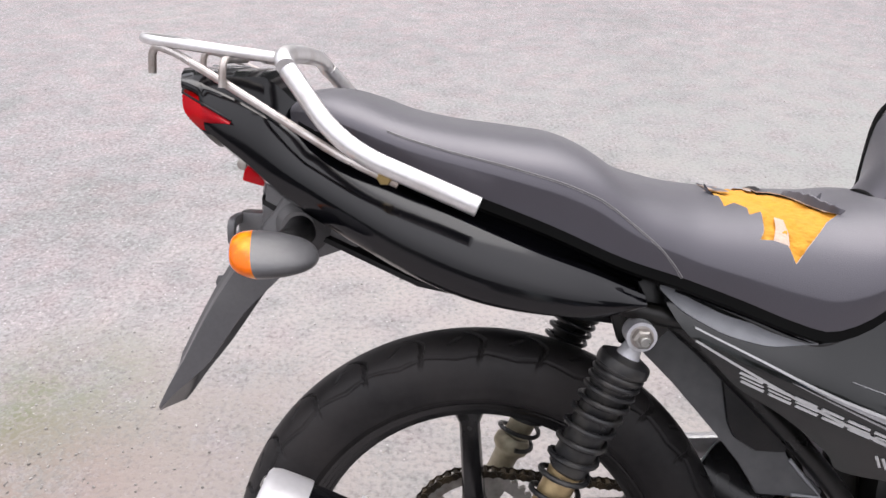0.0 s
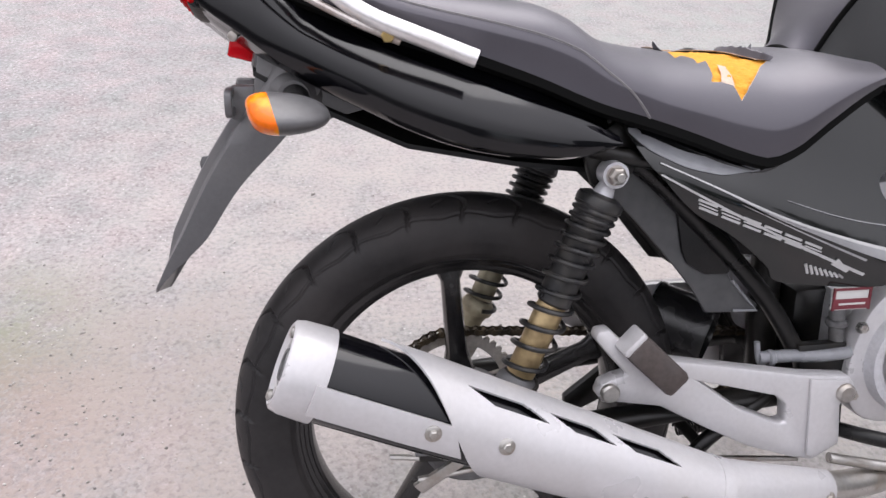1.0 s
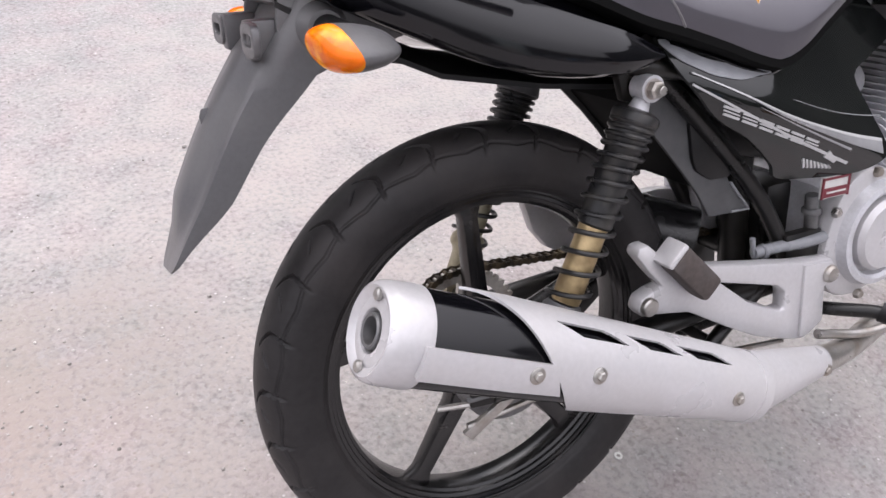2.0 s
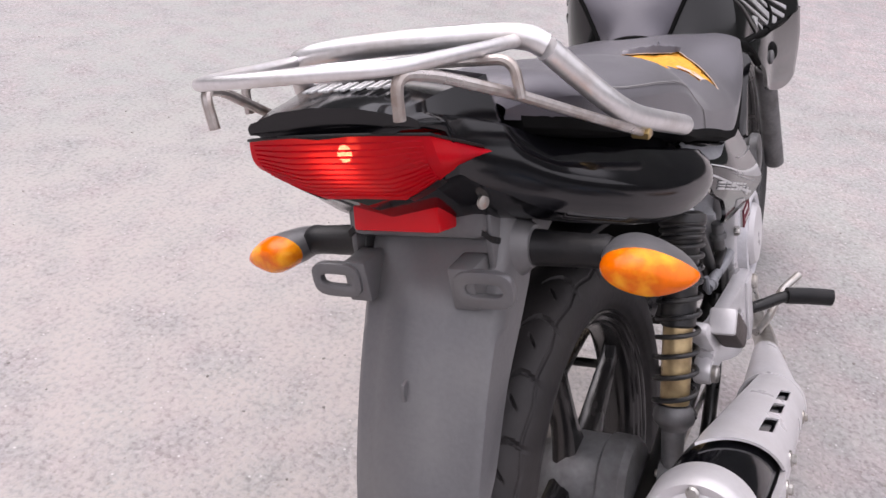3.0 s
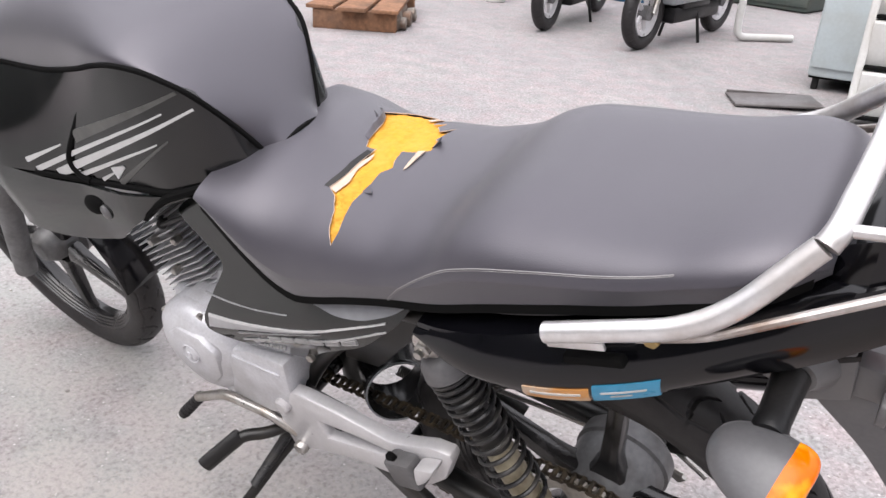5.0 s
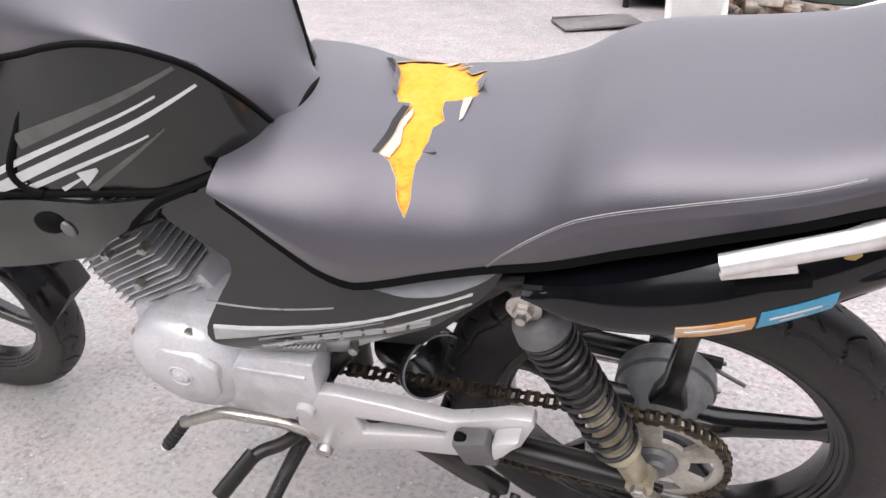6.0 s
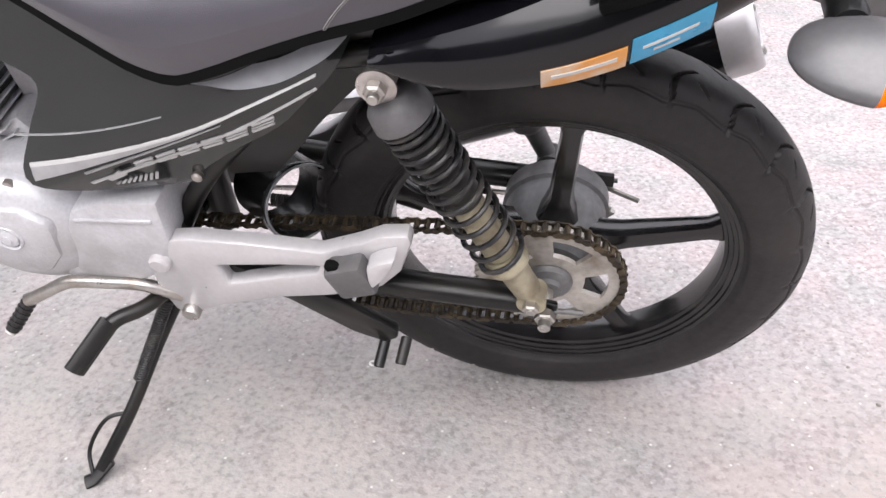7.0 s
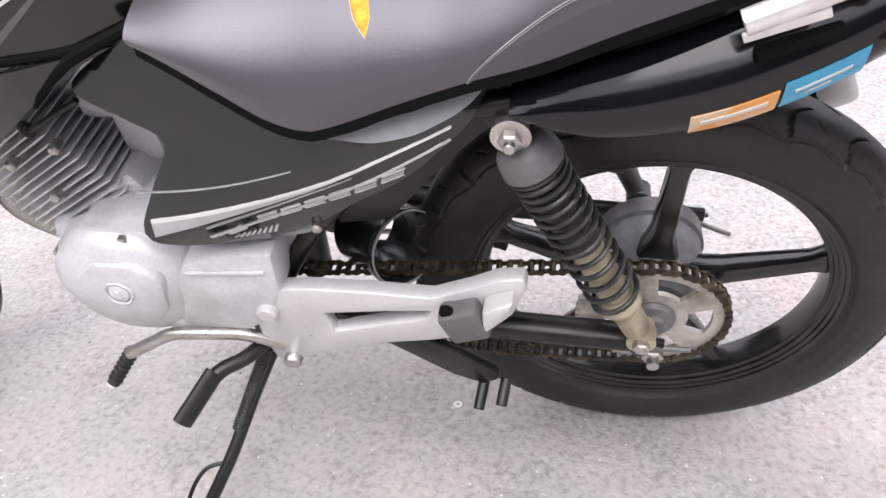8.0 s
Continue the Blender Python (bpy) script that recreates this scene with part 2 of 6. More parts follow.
for _n in [M_RED.node_tree]:
    # the lens lets light through
    _b, _o = _n.nodes["Principled BSDF"], _n.nodes["Material Output"]
    _t, _x = _n.nodes.new("ShaderNodeBsdfTranslucent"), _n.nodes.new("ShaderNodeMixShader")
    _t.inputs[0].default_value = (0.75, 0.03, 0.02, 1)
    _x.inputs[0].default_value = 0.45
    _n.links.new(_b.outputs[0], _x.inputs[1])
    _c, _y = _n.nodes.new("ShaderNodeBsdfTransparent"), _n.nodes.new("ShaderNodeMixShader")
    _c.inputs[0].default_value = (0.95, 0.10, 0.06, 1)
    _y.inputs[0].default_value = 0.30
    _n.links.new(_t.outputs[0], _y.inputs[1])
    _n.links.new(_c.outputs[0], _y.inputs[2])
    _n.links.new(_y.outputs[0], _x.inputs[2])
    _n.links.new(_x.outputs[0], _o.inputs[0])
M_REFLECT = material("red_reflector", (0.56, 0.006, 0.012), 0.12, grain=0.05, spec=0.3)
M_BULB = material("lit_bulb", (1.0, 0.80, 0.62), 0.4, glow=60.0)
# the bright mottling paints glints of the inner facets into the colour
M_AMBER = material("amber_lens", (0.72, 0.135, 0.0), 0.14, grain=0.12, scale=90, coat=0.0, spec=0.3, stain=(0.86, 0.36, 0.012), stain_amount=0.95, stain_scale=48)
M_DECAL = material("pale_decal", (0.5082, 0.5082, 0.5082), 0.3, metal=0.1, grain=0.05)
M_DECALDIM = material("dull_decal", (0.36, 0.36, 0.37), 0.28, metal=0.4, grain=0.1)
M_DECALGREY = material("faint_decal", (0.077, 0.077, 0.07315), 0.35, grain=0.2)
M_STICKO = material("orange_sticker", (0.6006, 0.2772, 0.077), 0.4, grain=0.1, stain=(0.5544, 0.4774, 0.385), stain_amount=0.9, stain_scale=40)
M_STICKB = material("blue_sticker", (0.0462, 0.2772, 0.462), 0.35, grain=0.1, stain=(0.077, 0.3388, 0.5082), stain_amount=0.5, stain_scale=40)
M_LABELRED = material("red_print", (0.15, 0.025, 0.035), 0.5, grain=0.05)
M_HOSE = material("grey_hose", (0.25, 0.255, 0.27), 0.36, grain=0.1, stain=(0.231, 0.231, 0.231), stain_amount=0.3)
M_DUCT = material("glossy_black_rubber", (0.012, 0.012, 0.013), 0.24, grain=0.1, spec=0.6, stain=(0.06, 0.058, 0.058), stain_amount=0.3, stain_scale=14)
M_GUARD = material("dusty_black_plastic", (0.075, 0.076, 0.079), 0.45, grain=0.15, stain=(0.125, 0.124, 0.122), stain_amount=0.4, stain_scale=9)
M_WHITE = material("off_white", (0.5544, 0.5544, 0.539), 0.5, grain=0.05, stain=(0.385, 0.3619, 0.3234), stain_amount=0.4, stain_scale=5)
# near-black for trim, also painted into hollows and gaps as their shade
M_DARK = material("dark_hollow", (0.004, 0.004, 0.004), 0.8, spec=0.1)
M_PEG = material("grey_rubber", (0.11, 0.108, 0.112), 0.55, grain=0.12, scale=150, bump=0.0003, stain=(0.09, 0.085, 0.083), stain_amount=0.5, stain_scale=20)
M_WORN = material("worn_rubber", (0.06545, 0.05236, 0.04774), 0.7, grain=0.2, scale=150, bump=0.0004, stain=(0.1001, 0.0924, 0.0924), stain_amount=0.5, stain_scale=20)


# ---- shapes: each returns points and faces ----
def merge(*geos):
    vs, fs = [], []
    for v, f in geos:
        k = len(vs)
        vs += [tuple(p) for p in v]
        fs += [tuple(i + k for i in q) for q in f]
    return vs, fs


def moved(geo, m):
    return [tuple(m @ Vector(p)) for p in geo[0]], geo[1]


def skin_rings(rings, loop=True, cap=True, ends=False):
    """Rings of equal length joined one after the other; loop closes each ring, ends joins last to first."""
    n = len(rings[0])
    vs = [tuple(p) for r in rings for p in r]
    fs = []
    rows = len(rings)
    for i in range(rows if ends else rows - 1):
        for j in range(n if loop else n - 1):
            a, b = i * n + j, i * n + (j + 1) % n
            c, d = ((i + 1) % rows) * n + (j + 1) % n, ((i + 1) % rows) * n + j
            fs.append((a, b, c, d))
    if cap and loop and not ends:
        fs.append(tuple(reversed(range(n))))
        fs.append(tuple((rows - 1) * n + j for j in range(n)))
    return vs, fs


def basis(w):
    w = Vector(w).normalized()
    u = w.cross(Vector((0, 0, 1)))
    if u.length < 1e-3:
        u = Vector((1, 0, 0))
    u.normalize()
    return u, w.cross(u), w


def revolve(profile, origin, axis, n=32, cap=True):
    """Profile of (radius, height along the axis)."""
    u, v, w = basis(axis)
    o = Vector(origin)
    rings = [[o + w * h + (u * math.cos(k * math.tau / n) + v * math.sin(k * math.tau / n)) * max(r, 1e-5) for k in range(n)] for r, h in profile]
    return skin_rings(rings, True, cap)


def ringed(profile, origin, axis, n=64):
    """A closed profile revolved into a ring."""
    u, v, w = basis(axis)
    o = Vector(origin)
    rings = []
    for k in range(n):
        d = u * math.cos(k * math.tau / n) + v * math.sin(k * math.tau / n)
        rings.append([o + w * h + d * r for r, h in profile])
    return skin_rings(rings, True, False, True)


def rod(a, b, r, r2=None, n=16, soft=0.15):
    a, b = Vector(a), Vector(b)
    h = (b - a).length
    r2 = r if r2 is None else r2
    e = min(soft * r, h * 0.2)
    return revolve([(r - e, 0), (r, e), (r2, h - e), (r2 - e, h)], a, b - a, n)


def smooth_line(pts, steps=8):
    pts = [Vector(p) for p in pts]
    q = [pts[0] * 2 - pts[1]] + pts + [pts[-1] * 2 - pts[-2]]
    out = []
    for i in range(1, len(q) - 2):
        a, b, c, d = q[i - 1:i + 3]
        for k in range(steps):
            t = k / steps
            out.append(0.5 * ((2 * b) + (c - a) * t + (2 * a - 5 * b + 4 * c - d) * t * t + (3 * b - a - 3 * c + d) * t ** 3))
    out.append(pts[-1])
    return out


def sweep(line, r, n=12, squash=1.0, taper=None):
    """A tube along a line of points."""
    line = [Vector(p) for p in line]
    rings = []
    side = None
    for i, p in enumerate(line):
        t = (line[min(i + 1, len(line) - 1)] - line[max(i - 1, 0)]).normalized()
        if side is None:
            side = basis(t)[0]
        side = (side - t * side.dot(t)).normalized()
        up = t.cross(side)
        k = r if taper is None else taper(i / (len(line) - 1)) * r
        rings.append([p + side * math.cos(j * math.tau / n) * k + up * math.sin(j * math.tau / n) * k * squash for j in range(n)])
    return skin_rings(rings)


def tube(pts, r, n=12, steps=8, squash=1.0):
    return sweep(smooth_line(pts, steps), r, n, squash)


def bent(pts, r, bend=0.02, n=12, k=6):
    """A tube of straight runs with rounded bends."""
    pts = [Vector(p) for p in pts]
    line = [pts[0]]
    for a, b, c in zip(pts, pts[1:], pts[2:]):
        d1, d2 = (a - b), (c - b)
        e = min(bend, d1.length * 0.45, d2.length * 0.45)
        p, q = b + d1.normalized() * e, b + d2.normalized() * e
        for i in range(k + 1):
            t = i / k
            line.append(p.lerp(b, t).lerp(b.lerp(q, t), t))
    line.append(pts[-1])
    return sweep(line, r, n)


def solid(bm_fn, bevel=0.0, seg=2):
    bm = bmesh.new()
    bm_fn(bm)
    bmesh.ops.recalc_face_normals(bm, faces=bm.faces)
    if bevel:
        edges = [e for e in bm.edges if len(e.link_faces) == 2 and e.calc_face_angle() > 0.5]
        bmesh.ops.bevel(bm, geom=edges, offset=bevel, segments=seg, profile=0.5, affect="EDGES", clamp_overlap=True)
    bm.verts.index_update()
    geo = [tuple(v.co) for v in bm.verts], [tuple(v.index for v in f.verts) for f in bm.faces]
    bm.free()
    return geo


def block(center, size, bevel=0.002, turn=(0, 0, 0)):
    m = pose(*center, *turn) @ Matrix.Diagonal((*size, 1))

    def make(bm):
        bmesh.ops.create_cube(bm, size=1, matrix=m)
    return solid(make, bevel)


def plate(outline, y0, y1, bevel=0.002, holes=()):
    """An outline in x and z, thick from y0 to y1."""
    def make(bm):
        loops = [outline, *holes]
        edges = []
        for loop in loops:
            vs = [bm.verts.new((x, y0, z)) for x, z in loop]
            edges += [bm.edges.new((vs[i], vs[(i + 1) % len(vs)])) for i in range(len(vs))]
        if holes:
            bmesh.ops.triangle_fill(bm, use_beauty=True, use_dissolve=True, edges=edges)
        else:
            bm.faces.new(list(bm.verts))
        out = bmesh.ops.extrude_face_region(bm, geom=list(bm.faces))
        for v in out["geom"]:
            if isinstance(v, bmesh.types.BMVert):
                v.co.y = y1
    return solid(make, bevel)


def panel(outline, y_at, thick=0.004, step=0.02, smooth=True):
    """A thin bowed panel: its outline in x and z, its side offset given by y_at(x, z)."""
    pts = outline
    if smooth:
        loop = [Vector((x, 0, z)) for x, z in outline]
        pts = [(p.x, p.z) for p in smooth_line(loop + [loop[0]], 4)[:-1]]

    def make(bm):
        vs = [bm.verts.new((x, 0, z)) for x, z in pts]
        bm.faces.new(vs)
        xs, zs = [p[0] for p in pts], [p[1] for p in pts]
        for lo, hi, no, pick in ((min(xs), max(xs), (1, 0, 0), 0), (min(zs), max(zs), (0, 0, 1), 2)):
            for k in range(1, int((hi - lo) / step) + 1):
                at = [0, 0, 0]
                at[pick] = lo + k * step
                bmesh.ops.bisect_plane(bm, geom=[*bm.verts, *bm.edges, *bm.faces], plane_co=at, plane_no=no)
        bmesh.ops.triangulate(bm, faces=[f for f in bm.faces if len(f.verts) > 4])
        for v in bm.verts:
            v.co.y = y_at(v.co.x, v.co.z)
        out = bmesh.ops.extrude_face_region(bm, geom=list(bm.faces))
        for v in out["geom"]:
            if isinstance(v, bmesh.types.BMVert):
                v.co.y -= math.copysign(thick, v.co.y)
    return solid(make)


def blob(center, size, n=20, turn=(0, 0, 0)):
    m = pose(*center, *turn) @ Matrix.Diagonal((*size, 1))
    rings = []
    for i in range(n + 1):
        a = math.pi * (0.001 + 0.998 * i / n)
        rings.append([m @ Vector((math.sin(a) * math.cos(j * math.tau / n), math.sin(a) * math.sin(j * math.tau / n), math.cos(a))) for j in range(n)])
    return skin_rings(rings)


def helix(a, b, r, wire, turns, n=8, pitch=None, per=20):
    """A coil from a to b; pitch warps how its turns are spread."""
    a, b = Vector(a), Vector(b)
    u, v, w = basis(b - a)
    h = (b - a).length
    pitch = pitch or (lambda s: s)
    line = []
    for i in range(int(turns * per) + 1):
        s = i / (turns * per)
        k = s * turns * math.tau
        line.append(a + w * h * pitch(s) + (u * math.cos(k) + v * math.sin(k)) * r)
    return sweep(line, wire, n)


def curve(table):
    """A smooth function through (x, value) rows."""
    xs = np.array([p[0] for p in table], float)
    ys = np.array([p[1] for p in table], float)
    m = np.gradient(ys, xs)

    def at(x):
        x = min(max(x, xs[0]), xs[-1])
        i = min(max(int(np.searchsorted(xs, x)) - 1, 0), len(xs) - 2)
        h = xs[i + 1] - xs[i]
        t = (x - xs[i]) / h
        return float((2 * t ** 3 - 3 * t * t + 1) * ys[i] + (t ** 3 - 2 * t * t + t) * h * m[i]
                     + (3 * t * t - 2 * t ** 3) * ys[i + 1] + (t ** 3 - t * t) * h * m[i + 1])
    return at


def part(name, geo, mat, parent=None, label="", sharp=35):
    me = bpy.data.meshes.new(name)
    me.from_pydata([tuple(p) for p in geo[0]], [], geo[1])
    me.validate()
    bm = bmesh.new()
    bm.from_mesh(me)
    bmesh.ops.recalc_face_normals(bm, faces=bm.faces)
    bm.to_mesh(me)
    bm.free()
    me.shade_smooth()
    me.set_sharp_from_angle(angle=radians(sharp))
    me.materials.append(mat)
    ob = new(name, me)
    ob.parent = parent
    if label:
        tagged(ob, label)
    return ob


def ground_sheet():
    n, half = 60, 150.0
    xs = [math.copysign(abs(k / (n / 2)) ** 3, k) * half for k in range(-n // 2, n // 2 + 1)]
    vs = [(x, y, 0.0) for x in xs for y in xs]
    fs = [(i * (n + 1) + j, (i + 1) * (n + 1) + j, (i + 1) * (n + 1) + j + 1, i * (n + 1) + j + 1) for i in range(n) for j in range(n)]
    return vs, fs


tagged(part("ground", ground_sheet(), M_GROUND), "pale worn concrete yard surface with fine gravel", "ground", kind="structure")

# ---- the motorcycle, built upright: x ahead, y to its left, rear axle over the origin ----
LEAN = 17.51
# plain walls added well beyond the view, to darken what the gloss reflects low down
M_WALL = material("reflection_wall", (0.06545, 0.07084, 0.06545), 0.9, grain=0.2, scale=3, stain=(0.04235, 0.04312, 0.0385), stain_amount=0.6, stain_scale=0.5)
for name, x, y, sx, sy, high in (("wall_north", 0, 15, 34, 0.3, 6.5), ("wall_south", 0, -15, 34, 0.3, 3.0), ("wall_east", 13.0, 0, 0.3, 29.6, 6.6), ("wall_west", -16.85, 0, 0.3, 29.6, 3.2)):
    tagged(part(name, block((x, y, high / 2), (sx, sy, high), 0.02), M_WALL), "plain unseen wall added to darken reflections", "wall", kind="structure")

bike = tagged(new("motorcycle"), "black commuter motorcycle leaning on its side stand, torn seat", "motorcycle")
bike.matrix_world = pose(0, 0, 0.002, -LEAN, 0, 0)

AXLE = (0, 0, 0.309)
FRONT_AXLE = (1.303, -0.002, 0.300)
STEER = 0.4


def tyre(center, major, minor, wide, lugs, shift=0.0, per=34, cols=190):
    """A tyre round the y axis with thin curved grooves cut into its tread and moulded rings on its flanks."""
    rows = lugs * per
    rings = []
    fine = int(cols * 0.75)
    turns = [-1.46 + 2.92 * j / fine for j in range(fine + 1)] + [1.46 + (math.tau - 2.92) * j / (cols - fine) for j in range(1, cols - fine)]
    sides = [(math.cos(b), math.sin(b), b) for b in turns]

    def notch(off, half):
        return max(0.0, 1 - (off / half) ** 2) ** 0.5 if abs(off) < half else 0.0
    for i in range(rows):
        a = i * math.tau / rows
        turn = (a + shift) * lugs / math.tau
        wave = abs(turn % 1.0 - 0.5) * 2
        ca, sa = math.cos(a), math.sin(a)
        ring = []
        for out, side, b in sides:
            r = major + minor * math.copysign(abs(out) ** 0.85, out)
            y = wide * math.copysign(abs(side) ** 0.9, side)
            if out > 0.1:
                q = abs(side)
                cut = 0.0
                if 0.12 < q < 0.97:
                    bend = 0.55 * q + 0.20 * math.sin(4.2 * q) + (0.5 if side < 0 else 0.0)
                    cut = notch((turn + bend) % 1.0 - 0.5, 0.040) * min(1.0, (0.97 - q) / 0.14)
                    if q < 0.62:
                        cut = max(cut, 0.8 * notch((turn + 0.36 - 0.8 * q + (0.5 if side < 0 else 0.0)) % 1.0 - 0.5, 0.030) * min(1.0, max(0.0, q - 0.34) / 0.06, (0.62 - q) / 0.08))
                cut = max(cut, 0.45 * notch(q - 0.80 - 0.07 * wave, 0.03))
                r -= 0.0044 * cut * out
                y -= 0.0044 * cut * side
            elif abs(out) < 0.7:
                r += 0.0012 * math.sin(abs(b - math.pi) * 16)
            ring.append((center[0] + r * ca, center[1] + y, center[2] + r * sa))
        rings.append(ring)
    return skin_rings(rings, True, False, True)


def rim(center, r_in, wide):
    k = r_in
    prof = [(k + 0.034, -wide), (k + 0.032, -wide + 0.004), (k + 0.018, -wide + 0.006), (k + 0.012, -wide + 0.018), (k + 0.008, -0.006), (k + 0.008, 0.006),
            (k + 0.012, wide - 0.018), (k + 0.018, wide - 0.006), (k + 0.032, wide - 0.004), (k + 0.034, wide), (k + 0.022, wide + 0.001)]
    steps = [(0.0185, 0.0005), (0.0175, 0.003), (0.0130, 0.0040), (0.0120, 0.0065), (0.0075, 0.0085), (0.0065, 0.012), (0.0025, 0.014), (0.0010, 0.020)]
    prof += [(k + a, wide - b) for a, b in steps] + [(k, 0.0)] + [(k + a, b - wide) for a, b in reversed(steps)] + [(k + 0.022, -wide - 0.001)]
    return ringed(prof, center, (0, 1, 0), 96)


def spoke(center, angle, r0, r1, y0):
    """A tapered cast arm with a raised web."""
    d = Vector((math.cos(angle), 0, math.sin(angle)))
    s = Vector((-d.z, 0, d.x))
    rings = []
    for k in range(9):
        t = k / 8
        r = r0 + (r1 - r0) * t
        half = 0.0150 - 0.003 * t + 0.010 * (max(0, t - 0.85) / 0.15) ** 2 + 0.012 * max(0, 0.2 - t) / 0.2
        th = 0.016 - 0.006 * t
        c = Vector(center) + d * r + Vector((0, y0 * (1 - t), 0))
        ring = []
        for u, v in ((-1, -0.5), (-0.8, -1), (-0.3, -1.08), (-0.1, -1.1), (0.1, -1.1), (0.3, -1.08), (0.8, -1), (1, -0.5),
                     (1, 0.5), (0.8, 1), (0.3, 1.08), (0.1, 1.1), (-0.1, 1.1), (-0.3, 1.08), (-0.8, 1), (-1, 0.5)):
            ring.append(c + s * half * u + Vector((0, th * v, 0)))
        rings.append(ring)
    return skin_rings(rings)


def wheel(name, center, major, minor, wide, r_in, start, per, cols):
    w = part(name, rim(center, r_in, wide * 0.72), M_RIM, bike, "black cast wheel with five arms")
    part("tyre", tyre(center, major, minor, wide, 26, 0.0, per, cols), M_RUBBER, w, "worn black tyre with curved grooves")
    for k in range(5):
        part("spoke", spoke(center, radians(start + 72 * k), 0.05, r_in + 0.006, 0.0), M_RIM, w)
    return w


rear = wheel("rear_wheel", AXLE, 0.2625, 0.0465, 0.045, 0.206, 95, 34, 190)
part("hub", revolve([(0.030, -0.085), (0.062, -0.083), (0.069, -0.075), (0.070, -0.05), (0.066, -0.046), (0.066, -0.005), (0.056, 0.012), (0.050, 0.035), (0.046, 0.052)],
                    AXLE, (0, 1, 0), 48), M_HUB, rear, "dull grey drum hub")


def sprocket(center, r, teeth, thick):
    """A toothed ring on five arms."""
    out = []
    for k in range(teeth * 4):
        a = k * math.tau / (teeth * 4)
        out.append((r + (0.003 if k % 4 in (0, 1) else -0.003), a))
    loop = [(center[0] + q * math.cos(a), center[2] + q * math.sin(a)) for q, a in out]
    holes = []
    for k in range(5):
        a0 = radians(20 + 72 * k)
        arc = [(r - 0.017, a0 + radians(d)) for d in range(0, 47, 6)] + [(r - 0.046, a0 + radians(d)) for d in range(44, 1, -8)]
        holes.append([(center[0] + q * math.cos(a), center[2] + q * math.sin(a)) for q, a in arc])
    return plate(loop, center[1] - thick / 2, center[1] + thick / 2, 0, holes)


SPROCKET = (0, 0.062, 0.309)
part("sprocket", sprocket(SPROCKET, 0.090, 45, 0.007), M_SPROCKET, rear, "worn steel sprocket with cut-outs", sharp=25)
part("sprocket_boss", revolve([(0.029, 0), (0.030, 0.004), (0.027, 0.010), (0.018, 0.014), (0.016, 0.02)], (0, 0.064, 0.309), (0, 1, 0), 32), M_HUB, rear)
part("axle", rod((0, -0.135, 0.309), (0, 0.140, 0.309), 0.0075), M_STEEL, rear)
for s in (-1, 1):
    part("axle_nut", revolve([(0.013, 0), (0.013, 0.009), (0.011, 0.011)], (0, 0.118 * s, 0.309), (0, s, 0), 6), M_STEEL, rear)

front = wheel("front_wheel", (0, 0, 0), 0.2645, 0.0355, 0.036, 0.214, 60, 14, 90)
part("hub", revolve([(0.025, -0.05), (0.055, -0.048), (0.058, -0.03), (0.045, -0.02), (0.04, 0.03), (0.025, 0.05)], (0, 0, 0), (0, 1, 0), 32), M_HUB, front)
front.matrix_local = pose(*FRONT_AXLE, 0, 0, 0) @ pose(0, 0, 0, 0, -26, 0) @ pose(0, 0, 0, 0, 0, STEER) @ pose(0, 0, 0, 0, 26, 0)


# chain: a closed loop of side plates and rollers
def chain():
    c0, r0 = Vector((SPROCKET[0], 0, SPROCKET[2])), 0.091
    c1, r1 = Vector((0.500, 0, 0.333)), 0.034
    d = c1 - c0
    base = math.atan2(d.z, d.x)
    off = math.acos((r0 - r1) / d.length)
    pts = []
    a_top, a_low = base + off, base - off + math.tau

    def at(c, r, a):
        return Vector((c.x + r * math.cos(a), 0, c.z + r * math.sin(a)))
    for k in range(40):
        pts.append(at(c0, r0, a_top + (a_low - a_top) * k / 40))
    for k in range(60):
        p, q = at(c0, r0, a_low), at(c1, r1, base - off)
        t = k / 60
        pts.append(p.lerp(q, t) - Vector((0, 0, 0.034 * math.sin(math.pi * t))))
    for k in range(12):
        pts.append(at(c1, r1, base - off + 2 * off * k / 12))
    for k in range(60):
        pts.append(at(c1, r1, a_top).lerp(at(c0, r0, a_top), k / 60))
    pts.append(pts[0])
    dist = [0.0]
    for a, b in zip(pts, pts[1:]):
        dist.append(dist[-1] + (b - a).length)
    total = dist[-1]
    links = int(total / 0.0127) // 2 * 2
    geos = []
    spots = []
    for k in range(links):
        s = total * k / links
        i = max(j for j in range(len(dist)) if dist[j] <= s)
        i = min(i, len(pts) - 2)
        spots.append(pts[i].lerp(pts[i + 1], (s - dist[i]) / (dist[i + 1] - dist[i])))
    y = SPROCKET[1]
    for k in range(links):
        p, q = spots[k], spots[(k + 1) % links]
        w = (q - p).normalized()
        n = Vector((-w.z, 0, w.x))
        h = 0.0052
        out = 0.0075 if k % 2 else 0.0052
        for s in (-1, 1):
            y0, y1 = y + s * out, y + s * (out + 0.0016)
            shape = [p - n * h, p - w * h * 0.8, p + n * h, p.lerp(q, 0.5) + n * h * 0.68, q + n * h, q + w * h * 0.8, q - n * h, p.lerp(q, 0.5) - n * h * 0.68]
            geos.append(skin_rings([[v + Vector((0, y0, 0)) for v in shape], [v + Vector((0, y1, 0)) for v in shape]]))
        geos.append(revolve([(0.0040, -0.0098), (0.0040, 0.0098)], p + Vector((0, y, 0)), (0, 1, 0), 8))
    return merge(*geos)


tagged(part("drive_chain", chain(), M_CHAIN, bike, "oily brown roller chain", sharp=25), kind="stuff")

